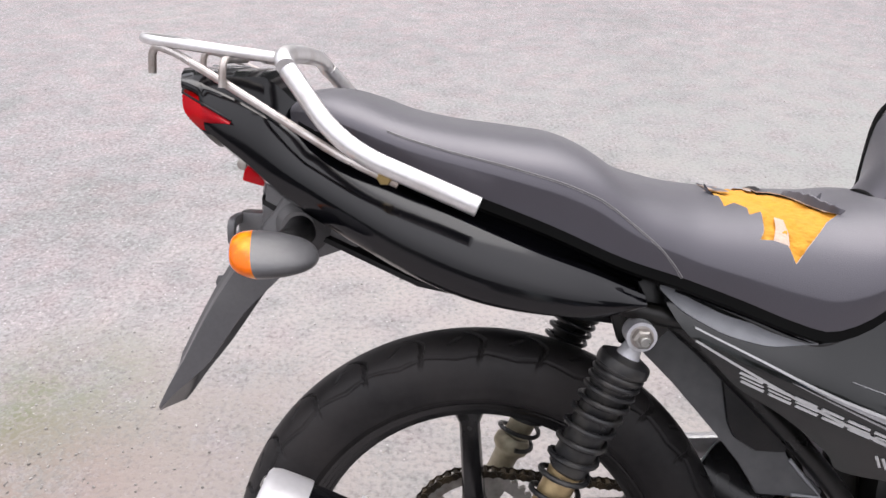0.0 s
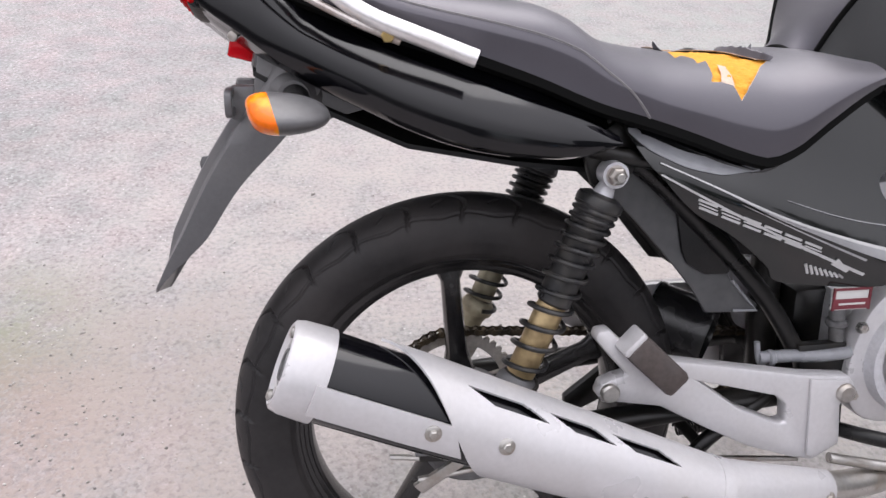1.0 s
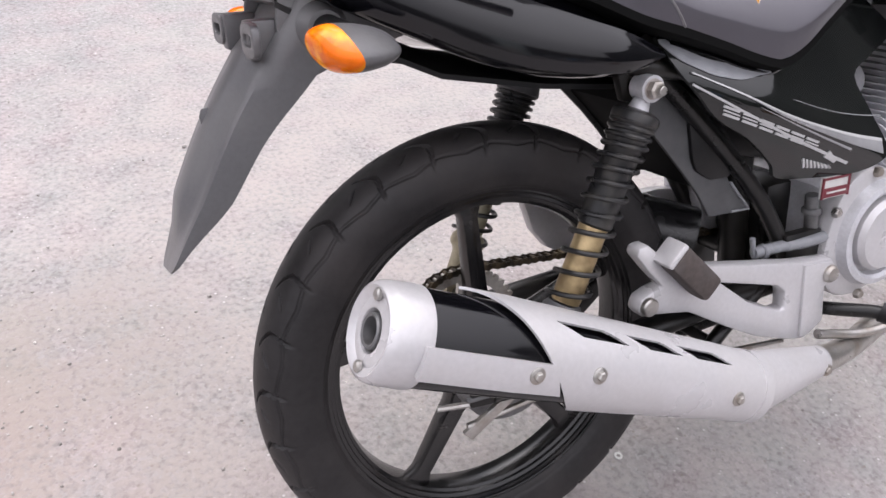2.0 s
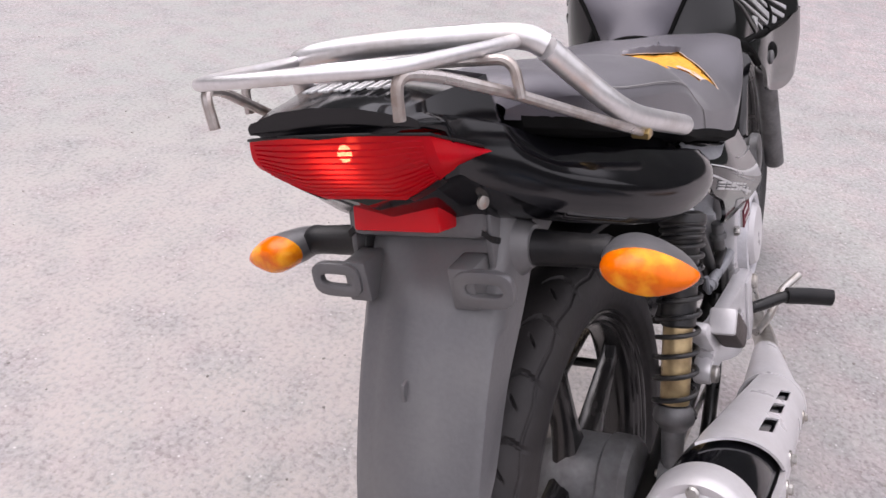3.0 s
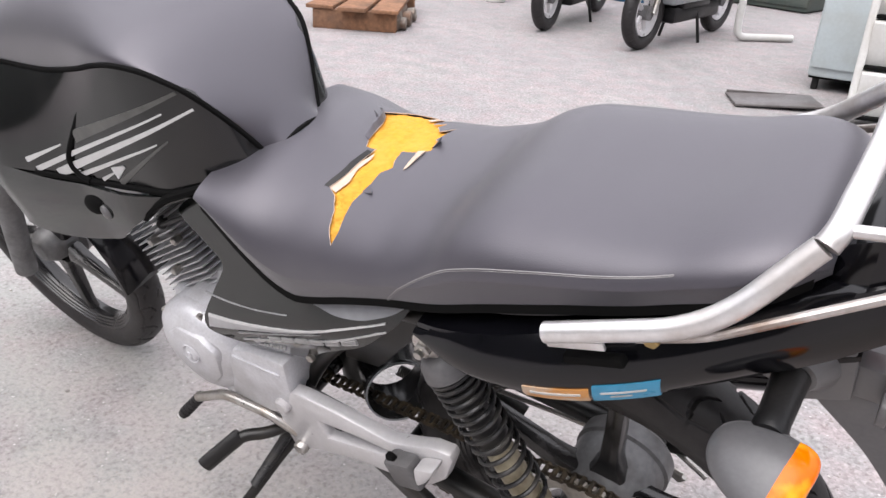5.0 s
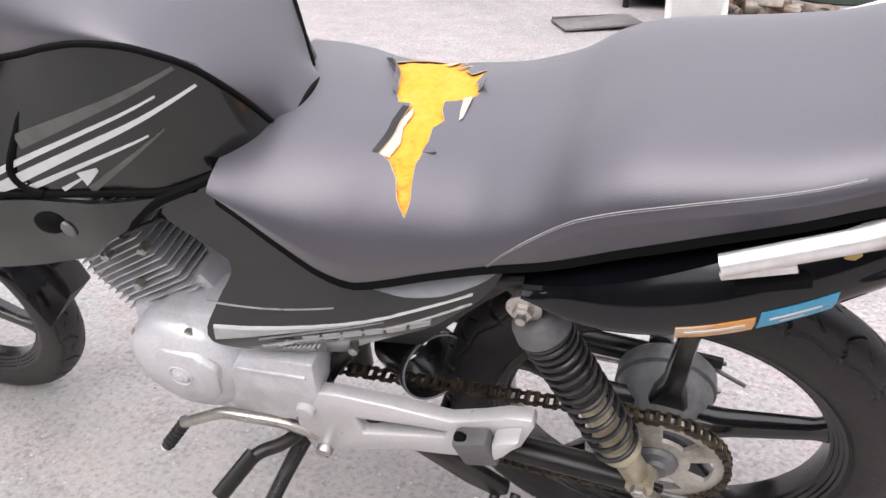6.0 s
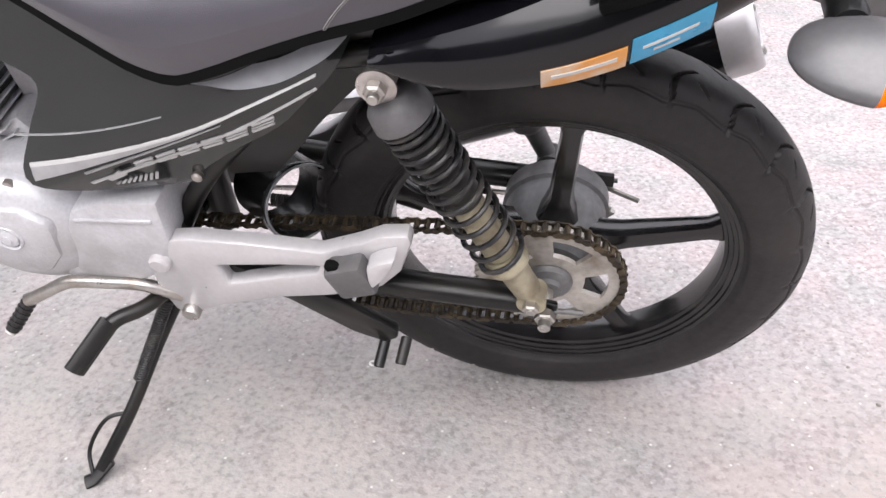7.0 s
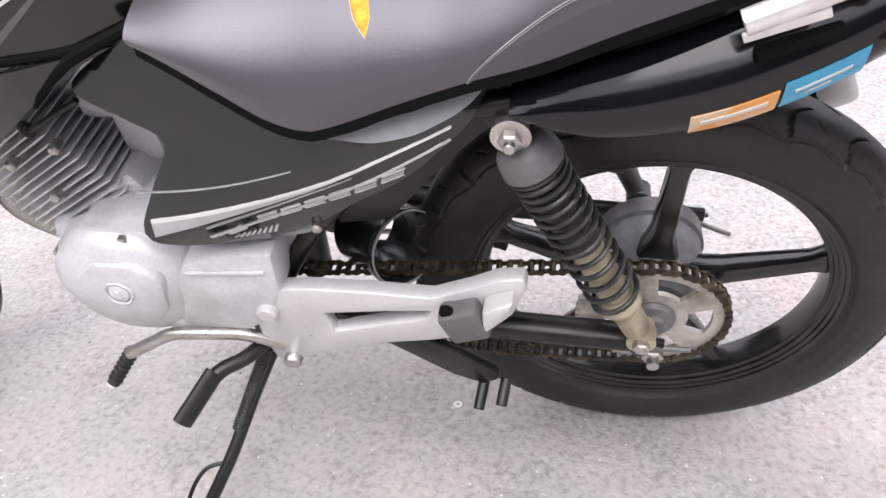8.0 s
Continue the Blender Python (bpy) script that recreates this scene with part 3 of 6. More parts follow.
# swingarm, shocks
arm = part("swingarm", rod((0.47, -0.11, 0.352), (0.47, 0.11, 0.352), 0.018), M_FRAME, bike, "black steel swingarm")
for s in (-1, 1):
    line = [(0.47, 0.100 * s, 0.352), (0.30, 0.100 * s, 0.338), (0.15, 0.102 * s, 0.325), (-0.045 if s < 0 else 0.004, 0.102 * s, 0.309 if s < 0 else 0.314)]
    part("arm", sweep(smooth_line(line), 0.019, 16, 0.85), M_FRAME, arm)
    part("axle_plate", plate([(-0.075 if s < 0 else -0.014, 0.298), (-0.075 if s < 0 else -0.014, 0.322), (0.02, 0.330), (0.035, 0.318), (0.02, 0.290)], 0.106 * s, 0.114 * s, 0.002), M_FRAME, arm)
    part("adjuster", rod((-0.080 if s < 0 else -0.045, 0.112 * s, 0.309), (-0.03 if s < 0 else 0.0, 0.112 * s, 0.309), 0.0035, n=8), M_HUB, arm)


def shock(s, body_mat, foot_mat, eye_mat, cap_mat, washer, cap):
    top, low = Vector((0.152, 0.129 * s, 0.662)), Vector((0.014, 0.124 * s, 0.332)) if s < 0 else Vector((0.016, 0.119, 0.346))
    w = (low - top).normalized()
    h = (low - top).length
    f = h / 0.358
    sh = part("shock_absorber", merge(revolve([(0.020, 0.030), (0.024, 0.036), (0.025, 0.044), (0.0235, 0.066), (0.0215, 0.07), (0.0215, 0.166), (0.019, 0.169)], top, w, 32)),
              M_SPRING, bike, "black shock absorber with coiled spring")
    part("eyelet", merge(ringed([(0.009, -0.012), (0.0155, -0.012), (0.0155, 0.012), (0.009, 0.012)], top, (0, 1, 0), 32),
                         rod(top + w * 0.012, top + w * 0.04, 0.0095, 0.016)), eye_mat, sh, "cast eyelet")
    part("spring_cap", revolve(cap, top, w, 32), cap_mat, sh, "spring seat cap")
    part("bolt", merge(rod(top - Vector((0, 0.02 * s, 0)), top + Vector((0, 0.030 * s, 0)), 0.0055, n=12),
                       revolve([(0.0105, 0), (0.0105, 0.008), (0.008, 0.010)], top + Vector((0, 0.013 * s, 0)), (0, s, 0), 6)), M_STEEL, sh, "zinc bolt and nut")
    part("washer", revolve([(washer, 0), (washer, 0.002), (washer - 0.006, 0.0025)], top + Vector((0, 0.0105 * s, 0)), (0, s, 0), 24), M_RUSTY, sh)
    part("spring", helix(top + w * (cap[-1][1] - 0.004), top + w * 0.280 * f, 0.0250 if s < 0 else 0.0270, 0.0032, 13.5 if s < 0 else 14.5, pitch=(lambda t: 0.75 * t ** 1.9 + 0.25 * t) if s < 0 else (lambda t: 0.62 * t ** 1.8 + 0.38 * t)), M_SPRING, sh, "black coil spring")
    part("damper", revolve([(r, q * f) for r, q in [(0.0175, 0.160), (0.0180, 0.163), (0.0180, 0.262), (0.0175, 0.266)]], top, w, 28), body_mat, sh, "stained golden damper body")
    part("spring_seat", revolve([(r, q * f) for r, q in [(0.020, 0.268), (0.0250, 0.275), (0.0260, 0.284), (0.0245, 0.289), (0.0205, 0.293), (0.0175 if s > 0 else 0.0145, 0.300), (0.0165 if s > 0 else 0.0130, 0.342), (0.0125, 0.352)]], top, w, 28), foot_mat, sh, "dusty cast spring seat and fork")
    part("lower_eyelet", ringed([(0.007, -0.014), (0.017, -0.014), (0.017, 0.014), (0.007, 0.014)], low, (0, 1, 0), 28), foot_mat, sh)
    part("lower_bolt", merge(rod(low - Vector((0, 0.02 * s, 0)), low + Vector((0, 0.026 * s, 0)), 0.005, n=12),
                             revolve([(0.010, 0), (0.010, 0.008), (0.008, 0.010)], low + Vector((0, 0.014 * s, 0)), (0, s, 0), 6)), M_STEEL, sh, "bright nut")
    return sh


shock(-1, M_GOLD, M_HUB, M_CAST, M_SPRING, 0.012, [(0.018, 0.026), (0.027, 0.030), (0.0285, 0.034), (0.0285, 0.040), (0.025, 0.042)])
shock(1, M_DAMPER, M_DAMPER, M_RUSTY, M_PEG, 0.0185, [(0.016, 0.016), (0.024, 0.020), (0.029, 0.027), (0.031, 0.040), (0.0315, 0.044), (0.028, 0.047)])

# ---- seat ----
seat_top = curve([(-0.215, 0.884), (-0.203, 0.893), (-0.175, 0.897), (-0.143, 0.891), (-0.098, 0.876), (-0.047, 0.866), (0.017, 0.859), (0.075, 0.850), (0.105, 0.837),
                  (0.135, 0.818), (0.182, 0.805), (0.247, 0.798), (0.312, 0.796), (0.37, 0.795), (0.42, 0.797), (0.475, 0.790)])
seat_low = curve([(-0.215, 0.865), (-0.17, 0.848), (-0.10, 0.822), (-0.02, 0.797), (0.056, 0.770), (0.132, 0.739), (0.183, 0.724), (0.245, 0.703), (0.30, 0.683), (0.33, 0.676),
                  (0.36, 0.686), (0.40, 0.716), (0.44, 0.742), (0.475, 0.760)])
seat_wide = curve([(-0.215, 0.085), (-0.19, 0.110), (-0.10, 0.137), (0.0, 0.151), (0.10, 0.157), (0.19, 0.158), (0.27, 0.162), (0.33, 0.166), (0.40, 0.165), (0.475, 0.150)])


def seat_at(x, s, lift=0.0):
    """The seat's skin: s runs from -1 (right lower edge) over 0 (crown) to 1 (left lower edge)."""
    a = abs(s) * math.pi / 2
    zt, zb, w = seat_top(x), seat_low(x), seat_wide(x)
    dip = 0.006 * math.exp(-((x - 0.27) / 0.09) ** 2) * (1 - s * s)
    box = min(1.0, max(0.0, (0.20 - x) / 0.10))
    y = w * math.sin(a) ** (0.80 - 0.22 * box) * (1.0 - 0.05 * max(0, abs(s) - 0.85) / 0.15)
    z = zb + (zt - zb) * max(math.cos(a), 0.0) ** (0.82 - 0.26 * box) - dip * 0.3
    n = Vector((0, math.sin(a), math.cos(a) + 0.1)).normalized()
    return Vector((x, math.copysign(y + lift * n.y, s), z + lift * n.z))


TEARS = [[(0.244, -0.13), (0.239, -0.29), (0.254, -0.22), (0.264, -0.27), (0.261, -0.35), (0.276, -0.30), (0.269, -0.48), (0.262, -0.565), (0.276, -0.55), (0.289, -0.57), (0.293, -0.69), (0.308, -0.57),
          (0.324, -0.46), (0.339, -0.36), (0.358, -0.28), (0.345, -0.25), (0.334, -0.18), (0.329, -0.11), (0.323, -0.03), (0.316, 0.0), (0.301, 0.0), (0.303, 0.06), (0.303, 0.14),
          (0.311, 0.25), (0.297, 0.29), (0.285, 0.38), (0.279, 0.49), (0.267, 0.60), (0.264, 0.50), (0.267, 0.40), (0.269, 0.30), (0.264, 0.20), (0.266, 0.10), (0.257, 0.06), (0.265, 0.01),
          (0.267, -0.015), (0.255, -0.02), (0.241, -0.035), (0.234, -0.05), (0.237, -0.13)]]


def in_loop(p, loop):
    inside = False
    for (x0, y0), (x1, y1) in zip(loop, loop[1:] + loop[:1]):
        if (y0 > p[1]) != (y1 > p[1]) and p[0] < (x1 - x0) * (p[1] - y0) / (y1 - y0) + x0:
            inside = not inside
    return inside


def nearest_on(p, loop):
    """The nearest point to p on a closed line, with x weighed up against the seat's width."""
    best, spot = 1e9, p
    for (x0, y0), (x1, y1) in zip(loop, loop[1:] + loop[:1]):
        ax, ay, bx, by = x0 * 5, y0, x1 * 5, y1
        dx, dy = bx - ax, by - ay
        t = min(1.0, max(0.0, ((p[0] * 5 - ax) * dx + (p[1] - ay) * dy) / (dx * dx + dy * dy + 1e-12)))
        q = (ax + dx * t, ay + dy * t)
        d = (q[0] - p[0] * 5) ** 2 + (q[1] - p[1]) ** 2
        if d < best:
            best, spot = d, (q[0] / 5, q[1])
    return spot


def seat_skin(torn):
    """The skin in fine cells, its cells drawn to the line of the tear; torn picks those inside it, sunk into the foam."""
    xs = [-0.215 + 0.01 * k for k in range(44)] + [0.225 + 0.0016 * k for k in range(88)] + [0.366 + 0.009 * k for k in range(12)] + [0.475]
    ss = [-1 + 2 * k / 300 for k in range(301)]
    loop = TEARS[0]
    near = [0.228 < x < 0.362 for x in xs]
    inside = {}
    for i in range(len(xs) - 1):
        for j in range(len(ss) - 1):
            mid = ((xs[i] + xs[i + 1]) / 2, (ss[j] + ss[j + 1]) / 2)
            inside[i, j] = near[i] and abs(mid[1]) < 0.74 and in_loop(mid, loop)
    if torn:
        wide = {c for c, hit in inside.items() if hit}
        grown = {(i + di, j + dj) for i, j in wide for di in (-2, -1, 0, 1, 2) for dj in (-2, -1, 0, 1, 2)}
    vs, fs, known = [], [], {}

    def corner(i, j):
        if (i, j) not in known:
            known[i, j] = len(vs)
            x, v = xs[i], ss[j]
            if torn:
                sink = -0.004 + 0.0025 * noise.noise(Vector((x * 90, v * 14, 0))) + 0.0012 * noise.noise(Vector((x * 320, v * 50, 4)))
            else:
                sink = 0.0
                around = [inside.get((i + di, j + dj), False) for di in (-1, 0) for dj in (-1, 0)]
                if any(around) and not all(around):
                    x, v = nearest_on((x, v), loop)
            vs.append(tuple(seat_at(x, v, sink)))
        return known[i, j]
    for (i, j), hit in inside.items():
        if ((i, j) in grown) if torn else not hit:
            fs.append((corner(i, j), corner(i + 1, j), corner(i + 1, j + 1), corner(i, j + 1)))
    return vs, fs


seat = part("seat", seat_skin(False), M_VINYL, bike, "black vinyl seat torn open over yellow foam", sharp=60)
part("foam", seat_skin(True), M_FOAM, seat, "exposed yellow foam", sharp=60)


part("pale_foam", ([tuple(seat_at(x, v, -0.0012)) for x, v in ((0.297, 0.01), (0.304, 0.08), (0.304, 0.16), (0.311, 0.25), (0.299, 0.27), (0.293, 0.19), (0.297, 0.11), (0.294, 0.04))], [(0, 1, 2, 3, 4, 5, 6, 7)]), M_FOAMPALE, seat, "pale torn foam edge")
part("pale_foam", ([tuple(seat_at(x, v, -0.0010)) for x, v in ((0.287, -0.34), (0.295, -0.36), (0.294, -0.47), (0.291, -0.57), (0.276, -0.55), (0.283, -0.44))], [(0, 1, 2, 3, 4, 5)]), M_FOAMPALE, seat, "pale torn foam edge")


def vinyl_flap(a, b, tip, curl):
    """A torn tongue of vinyl curling up from the edge between a and b."""
    rows = []
    for k in range(7):
        t = k / 6
        mid = ((a[0] + b[0]) / 2 + (tip[0] - (a[0] + b[0]) / 2) * t, (a[1] + b[1]) / 2 + (tip[1] - (a[1] + b[1]) / 2) * t)
        w = (1 - t) ** 0.7
        ends = [(mid[0] + (q[0] - (a[0] + b[0]) / 2) * w, mid[1] + (q[1] - (a[1] + b[1]) / 2) * w) for q in (a, b)]
        lift = curl * t ** 1.6
        p, q = [seat_at(x, v, lift) for x, v in ends]
        p2, q2 = [seat_at(x, v, lift - 0.0014) for x, v in ends]
        rows.append([p, q, q2, p2])
    return skin_rings(rows)


# frayed pale edge round the tear
edge = TEARS[0] + TEARS[0][:1]
edge = [(a[0] + (b[0] - a[0]) * k / 6, a[1] + (b[1] - a[1]) * k / 6) for a, b in zip(edge, edge[1:]) for k in range(6)]
part("torn_edge", sweep([seat_at(x + 0.0006 * noise.noise(Vector((x * 900, v * 60, 3))), v + 0.006 * noise.noise(Vector((x * 700, v * 70, 8))), -0.0007) for x, v in edge], 0.0006, 6), M_FOAMPALE, seat, "frayed pale lining edge")
part("rag", skin_rings([[seat_at(x, v, h) for x, v, h in ((0.248 - 0.0012 * k, -0.03 + 0.018 * k, 0.001), (0.238 + 0.0002 * k, -0.035 + 0.017 * k, 0.002 + 0.0006 * math.sin(k)), (0.238 + 0.0002 * k, -0.035 + 0.017 * k, 0.001), (0.248 - 0.0012 * k, -0.03 + 0.018 * k, 0.0))] for k in range(6)]), M_FOAMPALE, seat, "hanging pale rag of lining")
def vinyl_lip(path, out, lift):
    """A torn edge of vinyl standing up along a line on the seat."""
    line = smooth_line([(x, v, 0) for x, v in path], 6)
    rings = []
    for i, p in enumerate(line):
        h = lift * (0.45 + 0.55 * math.sin(math.pi * i / (len(line) - 1))) * (1 + 0.35 * noise.noise(Vector((i * 0.9, lift * 300, 0))))
        a, b = seat_at(p.x, p.y, 0.0), seat_at(p.x + out, p.y, h)
        rings.append([a, b, b + Vector((0.0012, 0, 0.0004)), a + Vector((0.0016, 0, 0))])
    return skin_rings(rings)


# the second lip is black rather than vinyl, to paint the gap's shadow
for path, out, lift, mat in (([(0.357, -0.29), (0.345, -0.25), (0.334, -0.18), (0.329, -0.11), (0.322, -0.03)], 0.004, 0.009, M_VINYL), ([(0.301, 0.01), (0.303, 0.08), (0.304, 0.16), (0.311, 0.25)], 0.006, 0.002, M_PLASTIC)):
    part("vinyl_lip", vinyl_lip(path, out, lift), mat, seat, "torn vinyl edge curling up")
for a, b, tip, curl in (((0.237, -0.07), (0.240, -0.14), (0.229, -0.10), 0.011), ((0.265, 0.18), (0.267, 0.23), (0.252, 0.235), 0.003), ((0.341, -0.21), (0.336, -0.17), (0.347, -0.17), 0.014)):
    part("vinyl_flap", vinyl_flap(a, b, tip, curl), M_VINYL, seat, "curled scrap of torn vinyl")


def seat_base():
    rings = []
    for k in range(48):
        x = -0.205 + 0.675 * k / 47
        zb, w = seat_low(x), seat_wide(x)
        rings.append([(x, -w * 0.955, zb + 0.004), (x, -w * 0.965, zb - 0.006), (x, -w * 0.90, zb - 0.011), (x, w * 0.90, zb - 0.011), (x, w * 0.965, zb - 0.006), (x, w * 0.955, zb + 0.004)])
    return skin_rings(rings)


part("seat_base", seat_base(), M_DARK, seat, "black plastic seat pan edge")


def seam_line(sign, down=0.0):
    pts = [(-0.11, 0.70), (-0.045, 0.72), (0.009, 0.735), (0.064, 0.755), (0.115, 0.755), (0.138, 0.785), (0.158, 0.85), (0.172, 0.92), (0.184, 0.985)]
    line = smooth_line([(x, 0, s) for x, s in pts], 12)
    return [seat_at(p.x, sign * min(p.z + down, 0.99), 0.0006) for p in line]


for s in (-1, 1):
    part("seam", sweep(seam_line(s), 0.0005, 6), M_THREAD, seat, "pale stitched seam")
    part("seam_fold", sweep(seam_line(s, 0.016), 0.0003, 6), M_THREAD, seat, "second row of stitches")

# ---- tail cowl, lights, mudguard ----
cowl_low = curve([(-0.345, 0.894), (-0.33, 0.890), (-0.318, 0.886), (-0.313, 0.882), (-0.307, 0.852), (-0.300, 0.845), (-0.261, 0.815), (-0.223, 0.786), (-0.179, 0.762), (-0.134, 0.741), (-0.088, 0.720), (-0.025, 0.699), (0.05, 0.688),
                  (0.11, 0.687), (0.150, 0.697)])
cowl_edge = curve([(-0.345, 0.906), (-0.32, 0.902), (-0.285, 0.890), (-0.217, 0.858), (-0.153, 0.824), (-0.099, 0.799), (-0.028, 0.772), (0.039, 0.748), (0.101, 0.727), (0.150, 0.706)])
cowl_wide = curve([(-0.345, 0.075), (-0.33, 0.080), (-0.28, 0.090), (-0.21, 0.113), (-0.10, 0.154), (0.0, 0.176), (0.08, 0.178), (0.150, 0.160)])


def flank(u, x=-0.1):
    """How far the cowl's flank draws in between its lower edge (0) and its upper edge (1)."""
    front = min(1.0, max(0.35, (0.20 - x) / 0.22))
    return -0.026 * front * max(0.0, (u - 0.50) / 0.50) ** 1.5 - 0.008 * max(0.0, (0.30 - u) / 0.30) ** 1.5


def cowl():
    rings = []
    for k in range(101):
        x = -0.345 + 0.495 * k / 100
        zl, ze, w = cowl_low(x), cowl_edge(x), cowl_wide(x)
        rear = min(1.0, max(0.0, (-0.19 - x) / 0.05))
        zt = max(ze + 0.006, min(0.908, seat_low(max(x, -0.2)) + 0.004)) * (1 - rear) + max(0.908, ze + 0.001) * rear
        wi = min(w - 0.062, seat_wide(max(x, -0.2)) * 0.80) * (1 - rear) + (w - 0.018) * rear
        crown = 0.004 + 0.005 * rear
        keel = rear * min(1.0, max(0.0, (x + 0.315) / 0.008))
        half = [(0.0, zt + crown), (wi * 0.6, zt + crown * 0.7), (wi, zt), (wi + (w - wi) * 0.25, ze + 0.006 * (1 - rear)), (w + flank(1.0, x) * (1 - 0.65 * rear) - 0.002, ze + 0.002 * (1 - rear)), (w + flank(0.97, x) * (1 - 0.65 * rear), ze - 0.002)]
        half += [(w + flank(u, x) * (1 - 0.65 * rear), zl + (ze - zl) * u) for u in (0.9, 0.8, 0.7, 0.6, 0.5, 0.4, 0.3, 0.2, 0.1)]
        half += [(w - 0.012, zl + 0.002), (w - 0.018, zl), (w - 0.045 + 0.02 * rear, zl + 0.002 - 0.006 * keel), (0.0, zl + 0.008 * (1 - rear) - 0.020 * keel)]
        bow = 0.020 * min(1.0, max(0.0, (-0.305 - x) / 0.04))
        rings.append([(x + bow * (y / 0.09) ** 2, -y, z) for y, z in half] + [(x + bow * (y / 0.09) ** 2, y, z) for y, z in reversed(half[1:-1])])
    return skin_rings(rings)


tail = part("tail_cowl", cowl(), M_PAINT, bike, "glossy black tail cowl", sharp=30)
for s in (-1, 1):
    line = smooth_line([(x, s * (cowl_wide(x) - 0.062), cowl_edge(x) + 0.008) for x in (-0.16, -0.10, -0.03, 0.04, 0.10)], 8)
    # a near-black tube draws the shade of the recess below the seat
    part("trim_groove", sweep(line, 0.004, 8), M_DARK, tail, "dark line painted for the recess's shade")


def lens_edges(t):
    """Upper and lower edge of the tail lens from t = -1 (right tip) to 1 (left tip)."""
    k = max(-1.0, min(1.0, t / 0.8))
    top = Vector((-0.342 + 0.014 * k * k, 0.080 * k, 0.895 - 0.006 * k * k))
    low = Vector((-0.306 - 0.006 * k * k, 0.078 * k, 0.834 + 0.022 * max(0.0, (abs(k) - 0.45) / 0.55) ** 1.3))
    if abs(t) > 0.8:
        u = (abs(t) - 0.8) / 0.2
        tip = Vector((-0.275, math.copysign(0.0905, t), 0.861))
        top, low = top.lerp(tip + Vector((0, 0, 0.001)), u), low.lerp(tip, u)
    return top, low


def lens_at(t, u, lift=0.0):
    top, low = lens_edges(t)
    p = top.lerp(low, u)
    side = min(1.0, max(0.0, (abs(t) - 0.7) / 0.3))
    out = Vector((-(1 - side), math.copysign(side * 1.1, t), -0.3)).normalized()
    return p + out * (0.007 * math.sin(math.pi * u) + lift)


def tail_lens():
    rings = []
    for k in range(61):
        t = -1 + 2 * k / 60
        front = [lens_at(t, r / 10) for r in range(11)]
        top, low = lens_edges(t)
        rings.append(front + [Vector((low.x + 0.02, low.y * 0.93, low.z + 0.003)), Vector((top.x + 0.03, top.y * 0.93, top.z - 0.006))])
    return skin_rings(rings)


lamp = part("tail_light", tail_lens(), M_RED, bike, "red ribbed tail light lens", sharp=40)
for k in range(11):
    u = 0.08 + 0.082 * k
    part("lens_rib", sweep([lens_at(-0.74 + 1.48 * i / 30, u, 0.0002) for i in range(31)], 0.0009, 6), M_RED, lamp)
part("bulb", blob(tuple(lens_at(0.0, 0.30) + Vector((0.017, 0, 0.0))), (0.0045, 0.0055, 0.0065), 14), M_BULB, lamp, "small lit bulb")
part("lens_trim", sweep([lens_edges(-1 + i / 20)[0] + Vector((-0.0005, 0, 0.0015)) for i in range(41)], 0.0012, 8), M_PLASTIC, lamp, "black trim line")


def lens_base(s):
    """The black housing under the lens."""
    rings = []
    for k in range(31):
        t = s * (0.42 + 0.30 * k / 30)
        low = lens_edges(t)[1]
        deep = 0.004
        rings.append([low + Vector((-0.003, 0, 0.001)), low + Vector((0.004, 0, -deep)), low + Vector((0.012, 0, -deep - 0.001)), low + Vector((0.012, 0, 0.004))])
    return skin_rings(rings)


for s in (-1, 1):
    part("lens_base", lens_base(s), M_PLASTIC, lamp, "black housing below the lens")

flap_mid = curve([(0.0, -0.216), (0.14, -0.232), (0.30, -0.262), (0.50, -0.304), (0.75, -0.350), (1.0, -0.383)])
flap_z = curve([(0.0, 0.818), (0.14, 0.778), (0.30, 0.735), (0.50, 0.672), (0.75, 0.585), (1.0, 0.511)])
flap_wide = curve([(0.0, 0.066), (0.14, 0.068), (0.30, 0.068), (0.50, 0.065), (0.80, 0.060), (0.92, 0.056), (0.965, 0.053), (0.985, 0.049), (1.0, 0.040)])
flap_deep = curve([(0.0, 0.060), (0.14, 0.066), (0.30, 0.066), (0.40, 0.060), (0.55, 0.044), (0.75, 0.031), (0.90, 0.012), (1.0, 0.003)])


FLAP_SHIFT = -0.010


def mudguard():
    rings = []
    for k in range(41):
        t = k / 40
        x, z, w, d = flap_mid(t), flap_z(t), flap_wide(t), flap_deep(t)
        fx, fz = d * 0.93, d * -0.12
        ridge = 0.010 * min(1.0, max(0.0, (t - 0.22) / 0.1)) * min(1.0, max(0.0, (0.9 - t) / 0.15))
        skew = 0.10 * math.sin(2.6 * t)
        outer = [(-w, 1.0), (-w, 0.45), (-w * 0.97, 0.10), (-w * 0.86, 0.0), (-w * (0.58 - skew), 0.0), (-w * (0.44 - skew), -ridge / d), (w * skew, -1.3 * ridge / d), (w * (0.44 + skew), -ridge / d), (w * (0.58 + skew), 0.0), (w * 0.86, 0.0), (w * 0.97, 0.10), (w, 0.45), (w, 1.0)]
        twist = 0.24 * max(0.0, (t - 0.72) / 0.28)
        ring = [(x + fx * q, y + FLAP_SHIFT, z + fz * q - twist * y) for y, q in outer]
        inner = [(x + fx * min(q + 0.0, 1) + (0.003 if q < 0.5 else 0.0), y * (1 - 0.003 / w) + FLAP_SHIFT, z + fz * q - twist * y) for y, q in reversed(outer)]
        rings.append(ring + inner)
    return skin_rings(rings)


